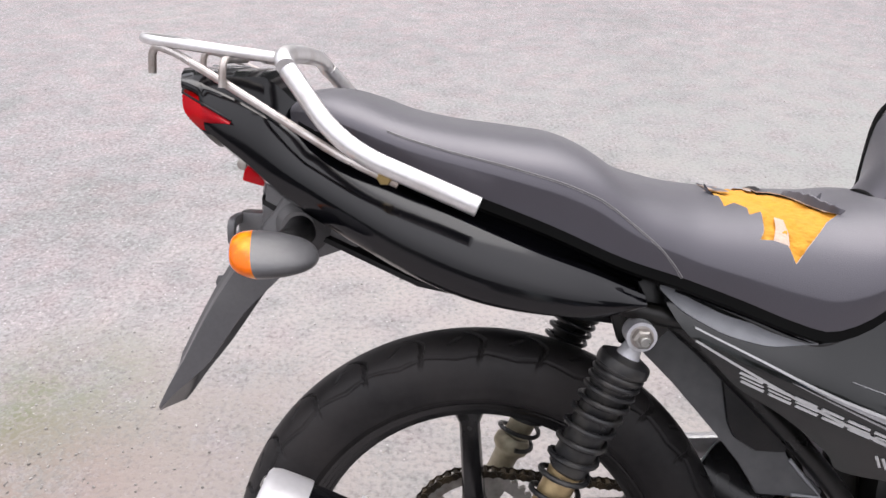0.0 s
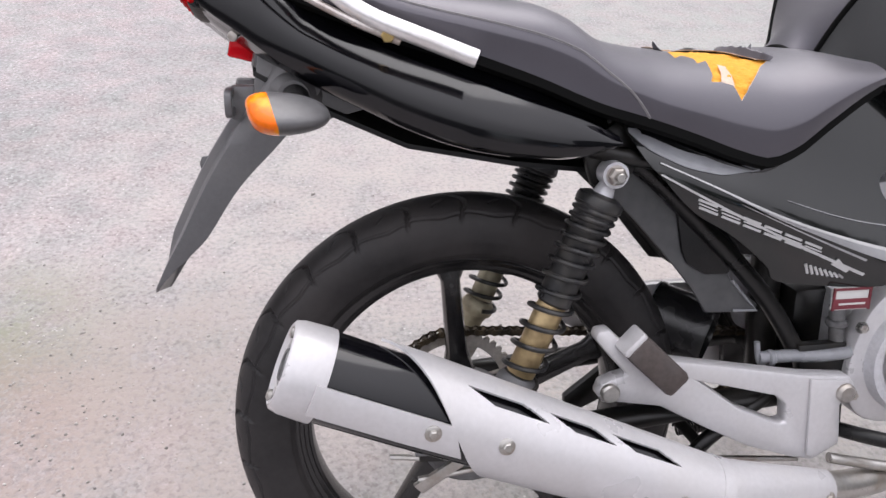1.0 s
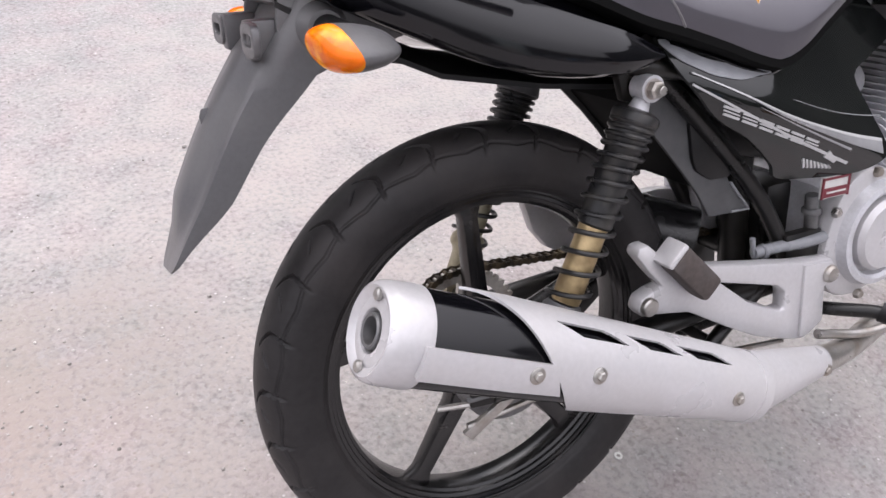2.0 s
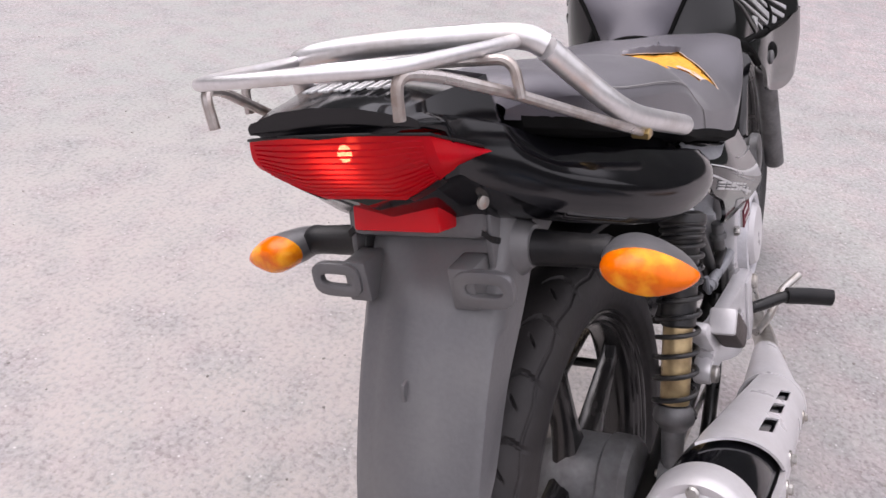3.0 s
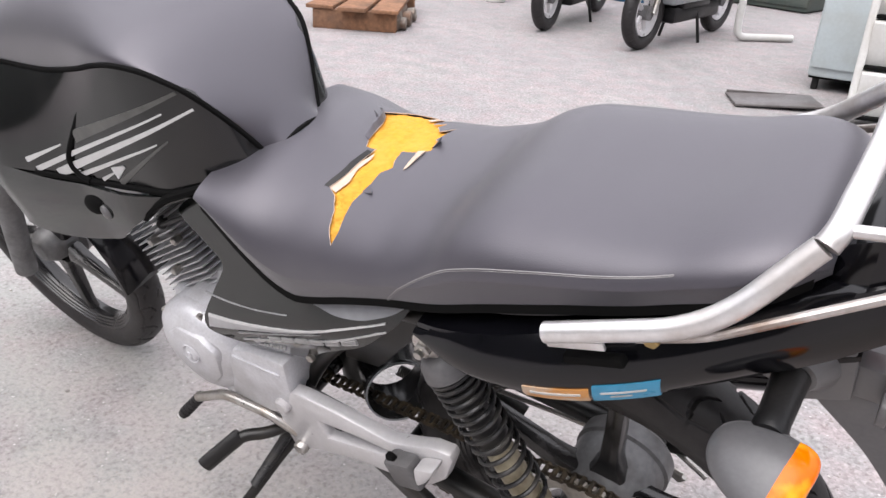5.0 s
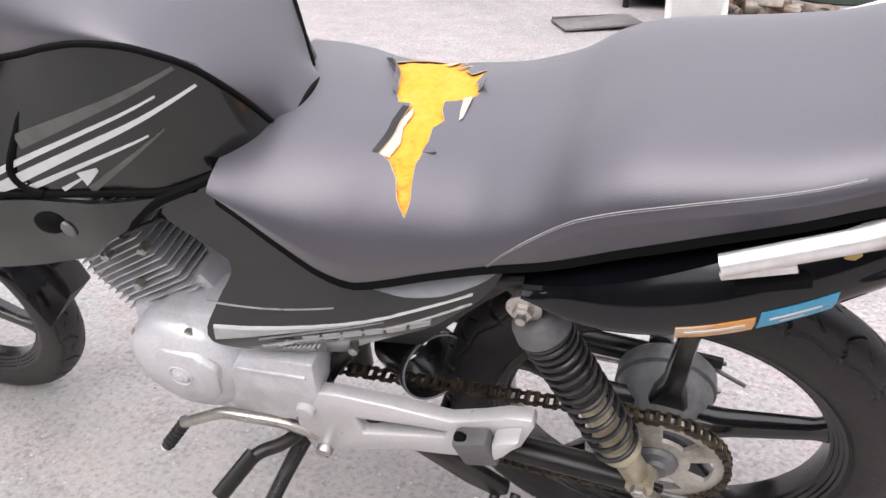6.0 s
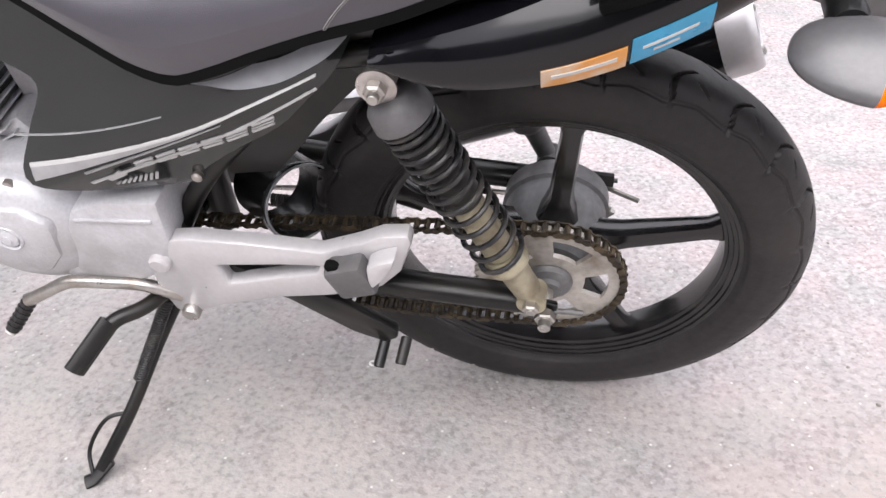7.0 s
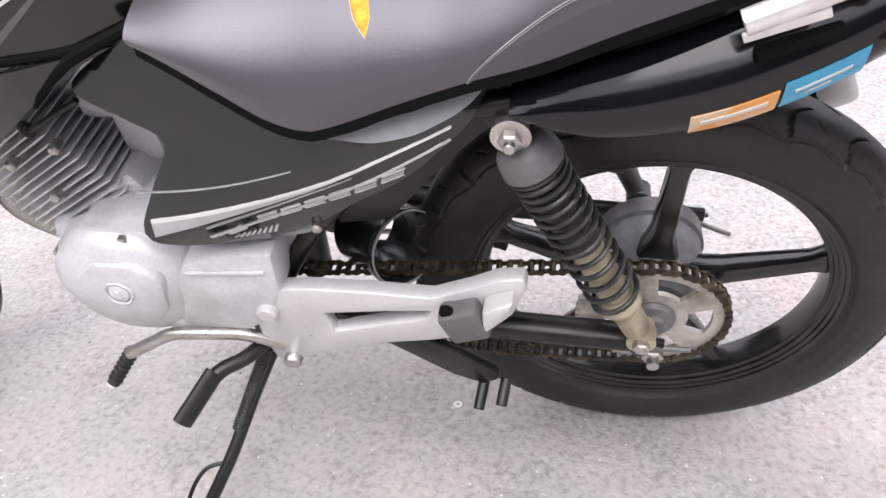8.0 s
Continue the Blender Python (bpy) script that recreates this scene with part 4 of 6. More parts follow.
guard = part("mudguard", mudguard(), M_GREYPL, bike, "dusty grey plastic rear mudguard flap", sharp=50)
part("mudguard_fin", plate([(-0.298, 0.678), (-0.322, 0.675), (-0.325, 0.667), (-0.323, 0.652), (-0.318, 0.644), (-0.305, 0.650)], -0.006, -0.0025, 0.0008), M_GREYPL, guard, "small moulded fin")
part("guard_top", block((-0.212, 0, 0.795), (0.075, 0.135, 0.055), 0.010, (0, 12, 0)), M_GREYPL, guard)
part("inner_mudguard", merge(skin_rings([[(x, y * w, z - 0.02 * abs(y) ** 3) for y in (-1, -0.9, -0.5, 0, 0.5, 0.9, 1)] + [(x, y * w, z - 0.006 - 0.02 * abs(y) ** 3) for y in (1, 0.9, 0.5, 0, -0.5, -0.9, -1)]
                                          for x, z, w in ((-0.25, 0.80, 0.070), (-0.18, 0.760, 0.075), (-0.08, 0.715, 0.075), (0.05, 0.690, 0.075), (0.15, 0.678, 0.072), (0.185, 0.652, 0.070))])),
     M_PLASTIC, bike, "black inner mudguard")
part("guard_screw", revolve([(0.006, 0), (0.0055, 0.002), (0.003, 0.003)], (-0.268, -0.078, 0.817), (-0.35, -1, 0), 16), M_STEEL, guard, "bright screw head")
part("reflector", block((-0.258, -0.001, 0.8125), (0.034, 0.082, 0.046), 0.003, (0, 14, 0)), M_REFLECT, guard, "red square reflector")


def slotted_tab(s):
    """A tab with a slot that carried the number plate."""
    c = Vector((-0.277, 0.072 * s, 0.746))
    def oval(w, h, n=20):
        return [(c.y + w * math.copysign(abs(math.cos(a)) ** 0.6, math.cos(a)), c.z + h * math.copysign(abs(math.sin(a)) ** 0.6, math.sin(a))) for a in [k * math.tau / n for k in range(n)]]
    g = plate(oval(0.026, 0.0165), -0.004, 0.004, 0.0015, [oval(0.0165, 0.0058)])
    m = Matrix(((0, 1, 0, c.x), (1, 0, 0, 0), (0, 0, 1, 0), (0, 0, 0, 1)))
    return merge(moved(g, m), block((c.x + 0.016, c.y - 0.020 * s, c.z - 0.002), (0.034, 0.024, 0.038), 0.003))


for s in (-1, 1):
    part("stalk_boss", revolve([(0.034, 0), (0.032, 0.010), (0.022, 0.020), (0.018, 0.026)], (-0.207, 0.062 * s, 0.752), (0, s, 0), 24), M_GREYPL, guard, "moulded boss of the indicator")
    part("guard_side", plate([(-0.243, 0.80), (-0.250, 0.765), (-0.252, 0.725), (-0.215, 0.706), (-0.165, 0.725), (-0.115, 0.738), (-0.13, 0.76), (-0.20, 0.80)], 0.064 * s, 0.070 * s, 0.002), M_GREYPL, guard)
    part("plate_tab", slotted_tab(s), M_GREYPL, guard, "grey slotted bracket tab")


def indicator(s):
    c = Vector((-0.226, -0.187, 0.745)) if s < 0 else Vector((-0.222, 0.184, 0.740))
    stalk = part("indicator", merge(revolve([(0.0175, 0), (0.0185, 0.004), (0.0160, 0.010), (0.0150, 0.03), (0.0142, 0.06), (0.0150, 0.070), (0.013, 0.076)], (-0.205, 0.078 * s, 0.750), (0, s, -0.03), 24)),
                 M_PLASTIC, bike, "turn indicator on a short black stalk")

    def half(back):
        """The lens bulging rearward or the housing drawn out forward, from one upright leaf-shaped rim."""
        rings = []
        for k in range(15):
            a = (k / 14) * math.pi / 2
            r, dx = max(math.cos(a), 0.02) ** (0.85 if back else 0.55), math.sin(a)
            ring = []
            for j in range(32):
                b = j * math.tau / 32
                cy, cz = math.cos(b), math.sin(b)
                yy = (0.039 if cy > 0 else 0.034) * math.copysign(abs(cy) ** 1.1, cy)
                zz = 0.0200 * cz * (1 - 0.30 * max(cy, 0) ** 2) - 0.006 * cy
                lean = -0.004 * cz + 0.006 * cy
                if back:
                    ring.append((c.x + 0.056 * dx + lean * r, c.y + s * (yy * r - 0.018 * dx), c.z + zz * r - 0.002 * dx))
                else:
                    ring.append((c.x - 0.024 * dx + lean * r, c.y + s * yy * r, c.z + zz * r))
            rings.append(ring)
        return skin_rings(rings)
    part("housing", half(True), M_GREYPL, stalk, "grey plastic housing")
    part("lens", half(False), M_AMBER, stalk, "amber lens")
    return stalk


indicator(-1)
indicator(1)

# ---- luggage rack ----
rack = part("luggage_rack", tube([(-0.210, -0.121, 0.919), (-0.215, -0.109, 0.927), (-0.217, -0.08, 0.931), (-0.219, 0.0, 0.933), (-0.217, 0.075, 0.931), (-0.215, 0.103, 0.926), (-0.210, 0.115, 0.917)], 0.0098, 16),
            M_CHROME, bike, "worn chrome tubular luggage rack")
part("rear_hoop", tube([(-0.217, -0.104, 0.926), (-0.27, -0.099, 0.932), (-0.33, -0.090, 0.939), (-0.362, -0.078, 0.943), (-0.377, -0.05, 0.946), (-0.383, 0.0, 0.947), (-0.377, 0.05, 0.946), (-0.362, 0.078, 0.943), (-0.33, 0.090, 0.939), (-0.27, 0.099, 0.932), (-0.217, 0.104, 0.926)], 0.0051, 12), M_CHROME, rack, "thin chrome hoop")
for s in (-1, 1):
    part("grab_bar", bent([(-0.208, (0.115 if s > 0 else 0.121) * s, 0.916), (-0.150, 0.157 * s, 0.846), (-0.018, 0.173 * s, 0.795)], 0.0098, 0.045, 16, 8), M_CHROME, rack, "thick chrome grab bar")
    part("inner_rail", bent([(-0.270, 0.0, 0.928), (-0.270, 0.040 * s, 0.928), (-0.379, 0.042 * s, 0.946)], 0.0039, 0.012, 10), M_CHROME, rack)
    part("cross_rail", bent([(-0.272, 0.038 * s, 0.926), (-0.272, 0.122 * s, 0.924), (-0.273, 0.124 * s, 0.897)], 0.0039, 0.018, 10), M_RUSTY, rack, "rust-spotted cross rail")
    part("lower_strut", bent([(-0.095, 0.160 * s, 0.812), (-0.150, 0.156 * s, 0.836), (-0.270, 0.116 * s, 0.900), (-0.330, 0.091 * s, 0.930), (-0.357, 0.081 * s, 0.938), (-0.359, 0.079 * s, 0.909)], 0.0042, 0.016, 10), M_RUSTY, rack, "rust-spotted lower strut")
    part("strut_bolt", rod((-0.108, 0.150 * s, 0.820), (-0.108, 0.166 * s, 0.818), 0.0075, n=6), M_BRASS, rack, "brass bolt")
part("mount_block", block((-0.060, 0.164, 0.774), (0.060, 0.012, 0.010), 0.003, (0, 21, 0)), M_DARK, rack, "black mounting block")
part("mount_strip", block((-0.046, 0.173, 0.7935), (0.058, 0.004, 0.008), 0.001, (0, 21, 0)), M_CHROME, rack)


# ---- tank and side panels ----
tank_top = curve([(0.415, 0.796), (0.43, 0.818), (0.45, 0.846), (0.477, 0.879), (0.51, 0.911), (0.56, 0.940), (0.62, 0.956), (0.70, 0.964), (0.80, 0.955), (0.94, 0.920)])
pad_wide = curve([(0.415, 0.042), (0.436, 0.050), (0.448, 0.066), (0.467, 0.090), (0.508, 0.112), (0.56, 0.122), (0.62, 0.122), (0.70, 0.112), (0.80, 0.105), (0.94, 0.10)])
pad_edge = curve([(0.415, 0.774), (0.436, 0.786), (0.448, 0.822), (0.467, 0.868), (0.508, 0.905), (0.56, 0.916), (0.62, 0.906), (0.66, 0.893), (0.74, 0.872), (0.94, 0.850)])


def tank_pad():
    rings = []
    for k in range(71):
        x = 0.415 + 0.525 * (k / 70) ** 1.5
        zt, ze, w = tank_top(x), pad_edge(x), pad_wide(x)
        ring = [(x, w * math.sin(a), ze + (zt - ze) * max(math.cos(a), 0) ** 0.8) for a in [(-0.5 + j / 22) * math.pi for j in range(23)]]
        rings.append(ring)
    return skin_rings(rings, False)


tank = part("tank_cover", tank_pad(), M_VINYL, bike, "black vinyl cover over the fuel tank", sharp=60)
for s in (-1, 1):
    line = [(x, s * (pad_wide(x) + 0.001), pad_edge(x)) for x in [0.415 + 0.006 * k for k in range(80)]]
    part("piping", sweep(line, 0.0035, 8), M_DARK, tank, "black piped edge")

tank_line = curve([(0.415, 0.768), (0.43, 0.772), (0.47, 0.766), (0.513, 0.757), (0.54, 0.753), (0.60, 0.747), (0.65, 0.742), (0.70, 0.737), (0.78, 0.735), (0.94, 0.735)])
side_wide = curve([(0.415, 0.054), (0.436, 0.074), (0.47, 0.106), (0.513, 0.132), (0.60, 0.146), (0.65, 0.151), (0.72, 0.158), (0.80, 0.173), (0.88, 0.186), (0.94, 0.174)])


def tank_side(s):
    rings = []
    for k in range(71):
        x = 0.415 + 0.525 * (k / 70) ** 1.5
        ze, zl, w0, w1 = pad_edge(x), tank_line(x), pad_wide(x), side_wide(x)
        ring = []
        for j in range(13):
            u = j / 12
            ring.append((x, s * (w0 + (w1 - w0) * math.sin(u * math.pi / 2) ** 0.9), ze + (zl - ze) * u))
        ring += [(x, s * w1 * 0.6, zl), (x, s * w0 * 0.6, ze - 0.01)]
        rings.append(ring)
    return skin_rings(rings)


for s in (-1, 1):
    side = part("tank_side", tank_side(s), M_TANK, tank, "glossy black tank side panel", sharp=50)


def shroud_y(x, z):
    return 0.163 + 0.12 * max(0, min(x, 0.90) - 0.70) - 0.9 * max(0, x - 0.90) ** 1.1 - 0.9 * max(0, 0.62 - x) ** 1.6 - 0.22 * max(0, 0.69 - z) ** 1.2


SHROUD = [(0.500, 0.752), (0.54, 0.750), (0.60, 0.744), (0.65, 0.739), (0.74, 0.731), (0.80, 0.73), (0.90, 0.735), (0.935, 0.72), (0.935, 0.665), (0.90, 0.612), (0.845, 0.602), (0.76, 0.615), (0.675, 0.642), (0.635, 0.672), (0.58, 0.712), (0.54, 0.736)]
SIDE = [(0.478, 0.766), (0.468, 0.752), (0.440, 0.736), (0.400, 0.704), (0.366, 0.680), (0.330, 0.667), (0.30, 0.672), (0.244, 0.693), (0.185, 0.712), (0.168, 0.714), (0.186, 0.680), (0.215, 0.650), (0.250, 0.615), (0.295, 0.588),
        (0.330, 0.562), (0.355, 0.540), (0.372, 0.520), (0.43, 0.513), (0.503, 0.513), (0.545, 0.538), (0.522, 0.590), (0.495, 0.640), (0.530, 0.662), (0.580, 0.690), (0.535, 0.728)]


def side_y(x, z):
    d = z - (0.672 - 0.42 * (x - 0.203))
    soft = math.sqrt(d * d + 0.00012)
    e = min((soft + d) / 2, 0.10)
    steep = 0.50 + 0.25 * min(1.0, max(0.0, (0.325 - x) / 0.05))
    return 0.166 - 0.5 * max(0, 0.30 - x) ** 1.5 - steep * e + 1.2 * e * e - 0.25 * ((soft + d) / 2 - e) - 0.40 * (soft - d) / 2 + 0.02 * max(0, x - 0.45)


for s in (-1, 1):
    sh = part("shroud", panel(SHROUD, lambda x, z: s * shroud_y(x, z), 0.006, 0.022), M_COVER, bike, "black glossy air scoop below the tank", sharp=50)
    # the vent is a solid dark blob, its inner shade given by colour
    part("vent_hollow", blob((0.690, s * 0.162, 0.702), (0.024, 0.009, 0.016), 16, (0, 20, 0)), M_DARK, sh, "oval vent, its shaded hollow painted dark")
    part("vent_lip", blob((0.667, s * 0.164, 0.697), (0.008, 0.005, 0.012), 16, (0, 20, 0)), M_GREYPL, sh)
    cover = part("side_cover", panel(SIDE, lambda x, z: s * side_y(x, z), 0.006, 0.014), M_COVER, bike, "black glossy side cover with silver stripes", sharp=50)

    def strip(a, b, w0, w1, lift=0.0012, bow=0.0):
        """A flat stripe laid on the cover from a to b."""
        rings = []
        for k in range(17):
            t = k / 16
            x, z = a[0] + (b[0] - a[0]) * t, a[1] + (b[1] - a[1]) * t - bow * math.sin(math.pi * t)
            n = Vector((-(b[1] - a[1]), b[0] - a[0])).normalized()
            h = (w0 + (w1 - w0) * t) / 2
            p, q = (x + n.x * h, z + n.y * h), (x - n.x * h, z - n.y * h)
            y1, y0 = side_y(*p) + lift, side_y(*q) + lift
            rings.append([(p[0], s * y1, p[1]), (q[0], s * y0, q[1]), (q[0], s * (y0 - 0.003), q[1]), (p[0], s * (y1 - 0.003), p[1])])
        return skin_rings(rings)
    # the ledge where the cover turns in below the seat; its rear sky reflection is coloured pale grey
    edge = curve([(0.168, 0.713), (0.185, 0.711), (0.244, 0.692), (0.30, 0.671), (0.330, 0.667), (0.366, 0.680), (0.400, 0.704), (0.440, 0.736), (0.470, 0.756)])
    ledge_w = curve([(0.168, 0.002), (0.185, 0.016), (0.22, 0.025), (0.27, 0.020), (0.305, 0.008), (0.33, 0.003), (0.36, 0.004), (0.40, 0.011), (0.44, 0.017), (0.47, 0.018)])
    for x0, x1, mat, text in ((0.170, 0.325, M_HOSE, "ledge below the seat, sky sheen painted pale"), (0.326, 0.470, M_PAINT, "")):
        rings = []
        for k in range(25):
            x = x0 + (x1 - x0) * k / 24
            z, w = edge(x), ledge_w(x)
            y = side_y(x, z - w) + 0.0015
            rings.append([(x, s * (y - 0.004), z - w - 0.001), (x, s * y, z - w), (x, s * (y - 0.22 * w), z - 0.62 * w), (x, s * (y - 0.80 * w), z + 0.001), (x, s * (y - 0.80 * w - 0.004), z - 0.003)])
        part("cover_ledge", skin_rings(rings), mat, cover, text)
    part("cover_lip", tube([(x, s * (side_y(x, z) - 0.001), z - 0.003) for x, z in ((0.478, 0.764), (0.440, 0.734), (0.400, 0.702), (0.366, 0.678), (0.330, 0.666), (0.30, 0.670), (0.244, 0.691), (0.185, 0.710))], 0.0035, 10), M_PAINT, cover)
    upper = curve([(0.203, 0.6765), (0.262, 0.651), (0.347, 0.613), (0.42, 0.587), (0.48, 0.569), (0.533, 0.556)])
    lower = curve([(0.203, 0.6755), (0.262, 0.649), (0.347, 0.6075), (0.42, 0.577), (0.48, 0.554), (0.533, 0.536)])
    for top_of, low_of, mat, lift, text in ((lambda x: upper(x) - 0.0035 * (x - 0.203) / 0.33, lower, M_DECALDIM, 0.0012, "dull silver wedge widening forward"),
                                            (upper, lambda x: upper(x) - 0.0016 - 0.0026 * (x - 0.203) / 0.33, M_DECAL, 0.0016, "bright silver stripe")):
        rings = []
        for k in range(25):
            x = 0.203 + 0.330 * k / 24
            row = [(x, s * (side_y(x, z) + lift), z) for z in (top_of(x), (top_of(x) + low_of(x)) / 2, low_of(x))]
            rings.append(row + [(p[0], p[1] - s * 0.003, p[2]) for p in reversed(row)])
        part("stripe", skin_rings(rings), mat, cover, text)
    # the crease's highlight, laid on as a thin pale strip
    part("stripe", strip((0.36, 0.628), (0.540, 0.584), 0.0006, 0.0014, 0.0016, 0.006), M_DECALDIM, cover, "hairline highlight painted along the crease")
    part("stripe", strip((0.205, 0.662), (0.474, 0.530), 0.0022, 0.0040, 0.0016, 0.004), M_DECAL, cover, "thin silver stripe")
    part("stripe", strip((0.30, 0.6265), (0.47, 0.5505), 0.0005, 0.0030, 0.0018, 0.001), M_DECALDIM, cover, "thin dull stripe")
    # the model mark, as plain slanted bars
    for k in range(6):
        x0 = 0.250 + 0.0275 * k
        z0 = 0.6325 - 0.405 * (x0 - 0.250)
        for dz, h, on in ((0.0, 0.0030, True), (-0.0050, 0.0018, True), (-0.0098, 0.0030, True)):
            if on:
                part("mark", strip((x0 - 0.25 * dz, z0 + dz), (x0 + 0.022 - 0.25 * dz, z0 + dz - 0.0089), h, h, 0.0022), M_DECAL, cover, "plain silver marking bar")
    part("mark", strip((0.432, 0.549), (0.452, 0.535), 0.010, 0.004, 0.0022), M_DECAL, cover)
    for k in range(8):
        x0 = 0.398 + 0.0065 * k
        part("hatch", strip((x0, 0.546 - 0.0022 * k), (x0 + 0.007, 0.532 - 0.0010 * k), 0.0024, 0.0024, 0.002), M_DECALDIM if k > 6 else M_DECAL, cover)
    if s > 0:
        part("cover_bolt", revolve([(0.006, 0), (0.006, 0.006), (0.004, 0.008)], (0.359, s * 0.139, 0.537), (0, s, 0), 12), M_STEEL, cover)

# tank stripes on both sides
for s in (-1, 1):
    for a, b, h, dim in (((0.785, 0.7405), (0.512, 0.863), 0.0075, 0), ((0.745, 0.7405), (0.477, 0.866), 0.0115, 0), ((0.705, 0.743), (0.528, 0.823), 0.0065, 0), ((0.800, 0.753), (0.725, 0.785), 0.0070, 0), ((0.655, 0.748), (0.620, 0.768), 0.005, 0), ((0.625, 0.764), (0.602, 0.778), 0.016, 0),
                         ((0.690, 0.803), (0.490, 0.888), 0.015, 1), ((0.620, 0.750), (0.512, 0.828), 0.008, 1), ((0.735, 0.742), (0.70, 0.752), 0.006, 0)):
        rings = []
        for k in range(13):
            t = k / 12
            x, z = a[0] + (b[0] - a[0]) * t, a[1] + (b[1] - a[1]) * t

            def tank_y(x, z):
                ze, zl, w0, w1 = pad_edge(x), tank_line(x), pad_wide(x), side_wide(x)
                u = min(max((z - ze) / (zl - ze), 0), 1)
                return w0 + (w1 - w0) * math.sin(u * math.pi / 2) ** 0.9 + 0.0018
            hh = h * (1 - 0.75 * t) / 2
            p, q = (x + 0.4 * hh, z + hh), (x - 0.4 * hh, z - hh)
            rings.append([(p[0], s * tank_y(*p), p[1]), (q[0], s * tank_y(*q), q[1]), (q[0], s * (tank_y(*q) - 0.004), q[1]), (p[0], s * (tank_y(*p) - 0.004), p[1])])
        part("stripe", skin_rings(rings), M_DECALGREY if dim else M_DECAL, tank, "dull grey stripe" if dim else "tapered silver stripe")

for s in (-1, 1):
    line = [(x, s * (side_wide(x) + 0.001), tank_line(x)) for x in [0.43 + 0.015 * k for k in range(25)]]
    part("edge_gap", sweep(line, 0.0045, 8), M_DARK, tank, "black rubber gap along the tank")
    line = smooth_line([(0.424, 0.044 * s, 0.787), (0.432, 0.070 * s, 0.779), (0.462, 0.102 * s, 0.769), (0.513, 0.136 * s, 0.756), (0.545, 0.146 * s, 0.742), (0.590, 0.154 * s, 0.706)], 8)
    part("edge_gap", sweep(line, 0.006, 8), M_DARK, tank, "black gap between tank and seat")
    line = smooth_line([(0.658, 0.112 * s, 0.893), (0.672, 0.128 * s, 0.845), (0.705, 0.150 * s, 0.785), (0.712, 0.156 * s, 0.763), (0.702, 0.157 * s, 0.747), (0.682, 0.156 * s, 0.740)], 8)
    part("edge_gap", sweep(line, 0.005, 8), M_DARK, tank, "black gap before the scoop")
part("edge_gap", tube([(0.426, -0.046, 0.786), (0.420, -0.025, 0.794), (0.418, 0, 0.797), (0.420, 0.025, 0.794), (0.426, 0.046, 0.786)], 0.004, 8), M_DARK, tank)
for k in range(6):
    y = 0.034 - 0.0145 * k
    part("maker_mark", merge(block((-0.2965, y, 0.9185), (0.020, 0.0040, 0.002), 0.0005), block((-0.2965, y - 0.0056, 0.9185), (0.020, 0.0040, 0.002), 0.0005)), M_DECAL, tail, "plain pale marking bars")


def side_sticker(a, b, low0, high0):
    """A sticker lying on the left flank of the tail cowl."""
    rings = []
    for k in range(13):
        x = a + (b - a) * k / 12
        zl, ze, w = cowl_low(x), cowl_edge(x), cowl_wide(x)
        pts = []
        for u in (low0, (low0 + high0) / 2, high0):
            z = zl + (ze - zl) * u
            pts.append((x, w + flank(u, x) + 0.0015, z))
        rings.append(pts + [(p[0], p[1] - 0.004, p[2]) for p in reversed(pts)])
    return skin_rings(rings)


amber = part("sticker", side_sticker(0.008, -0.055, 0.04, 0.34), M_STICKO, tail, "faded orange and white sticker")
for a, b, lo, hi in ((0.000, -0.048, 0.20, 0.25),):
    part("print", moved(side_sticker(a, b, lo, hi), pose(0, 0.0008, 0)), M_WHITE, amber, "pale worn print")
blue = part("sticker", side_sticker(-0.058, -0.114, 0.05, 0.40), M_STICKB, tail, "faded blue sticker")
for a, b, lo, hi in ((-0.066, -0.104, 0.24, 0.27), (-0.074, -0.092, 0.15, 0.18)):
    part("print", moved(side_sticker(a, b, lo, hi), pose(0, 0.0008, 0)), M_WHITE, blue, "pale worn print")

# ---- frame, engine ----
frame_tube = part("frame", tube([(0.93, 0, 0.84), (0.80, 0, 0.80), (0.60, 0, 0.76), (0.46, 0, 0.66), (0.44, 0, 0.50), (0.45, 0, 0.30)], 0.022, 14), M_FRAME, bike, "black tubular steel frame")
for s in (-1, 1):
    part("seat_tube", tube([(0.50, 0.06 * s, 0.70), (0.35, 0.105 * s, 0.665), (0.20, 0.118 * s, 0.675), (0.10, 0.115 * s, 0.70), (-0.05, 0.10 * s, 0.76), (-0.20, 0.08 * s, 0.81)], 0.011), M_FRAME, frame_tube)
    part("back_stay", tube([(0.46, 0.095 * s, 0.37), (0.38, 0.092 * s, 0.49), (0.25, 0.094 * s, 0.62), (0.18, 0.098 * s, 0.68)], 0.012), M_FRAME, frame_tube)
    part("shock_mount", plate([(0.120, 0.69), (0.135, 0.645), (0.165, 0.638), (0.185, 0.66), (0.20, 0.70), (0.16, 0.72)], 0.098 * s, 0.112 * s, 0.002), M_FRAME, frame_tube)
    part("footrest_hanger", plate([(0.43, 0.42), (0.50, 0.42), (0.51, 0.28), (0.45, 0.26)], 0.095 * s, 0.112 * s, 0.003), M_FRAME, frame_tube)
part("battery_box", block((0.37, 0.0, 0.60), (0.15, 0.16, 0.13), 0.012, (0, 8, 0)), M_PLASTIC, bike, "black battery and air filter box")
DUCT, duct_way = Vector((0.297, 0.058, 0.412)), Vector((0.75, -0.62, -0.22)).normalized()
duct = part("air_duct", ringed([(0.0470, 0.0), (0.0505, 0.002), (0.0510, 0.008), (0.0490, 0.012), (0.0490, 0.085), (0.0460, 0.090), (0.0455, 0.083), (0.0460, 0.002)], DUCT, duct_way, 48), M_DUCT, bike, "open round black rubber duct")
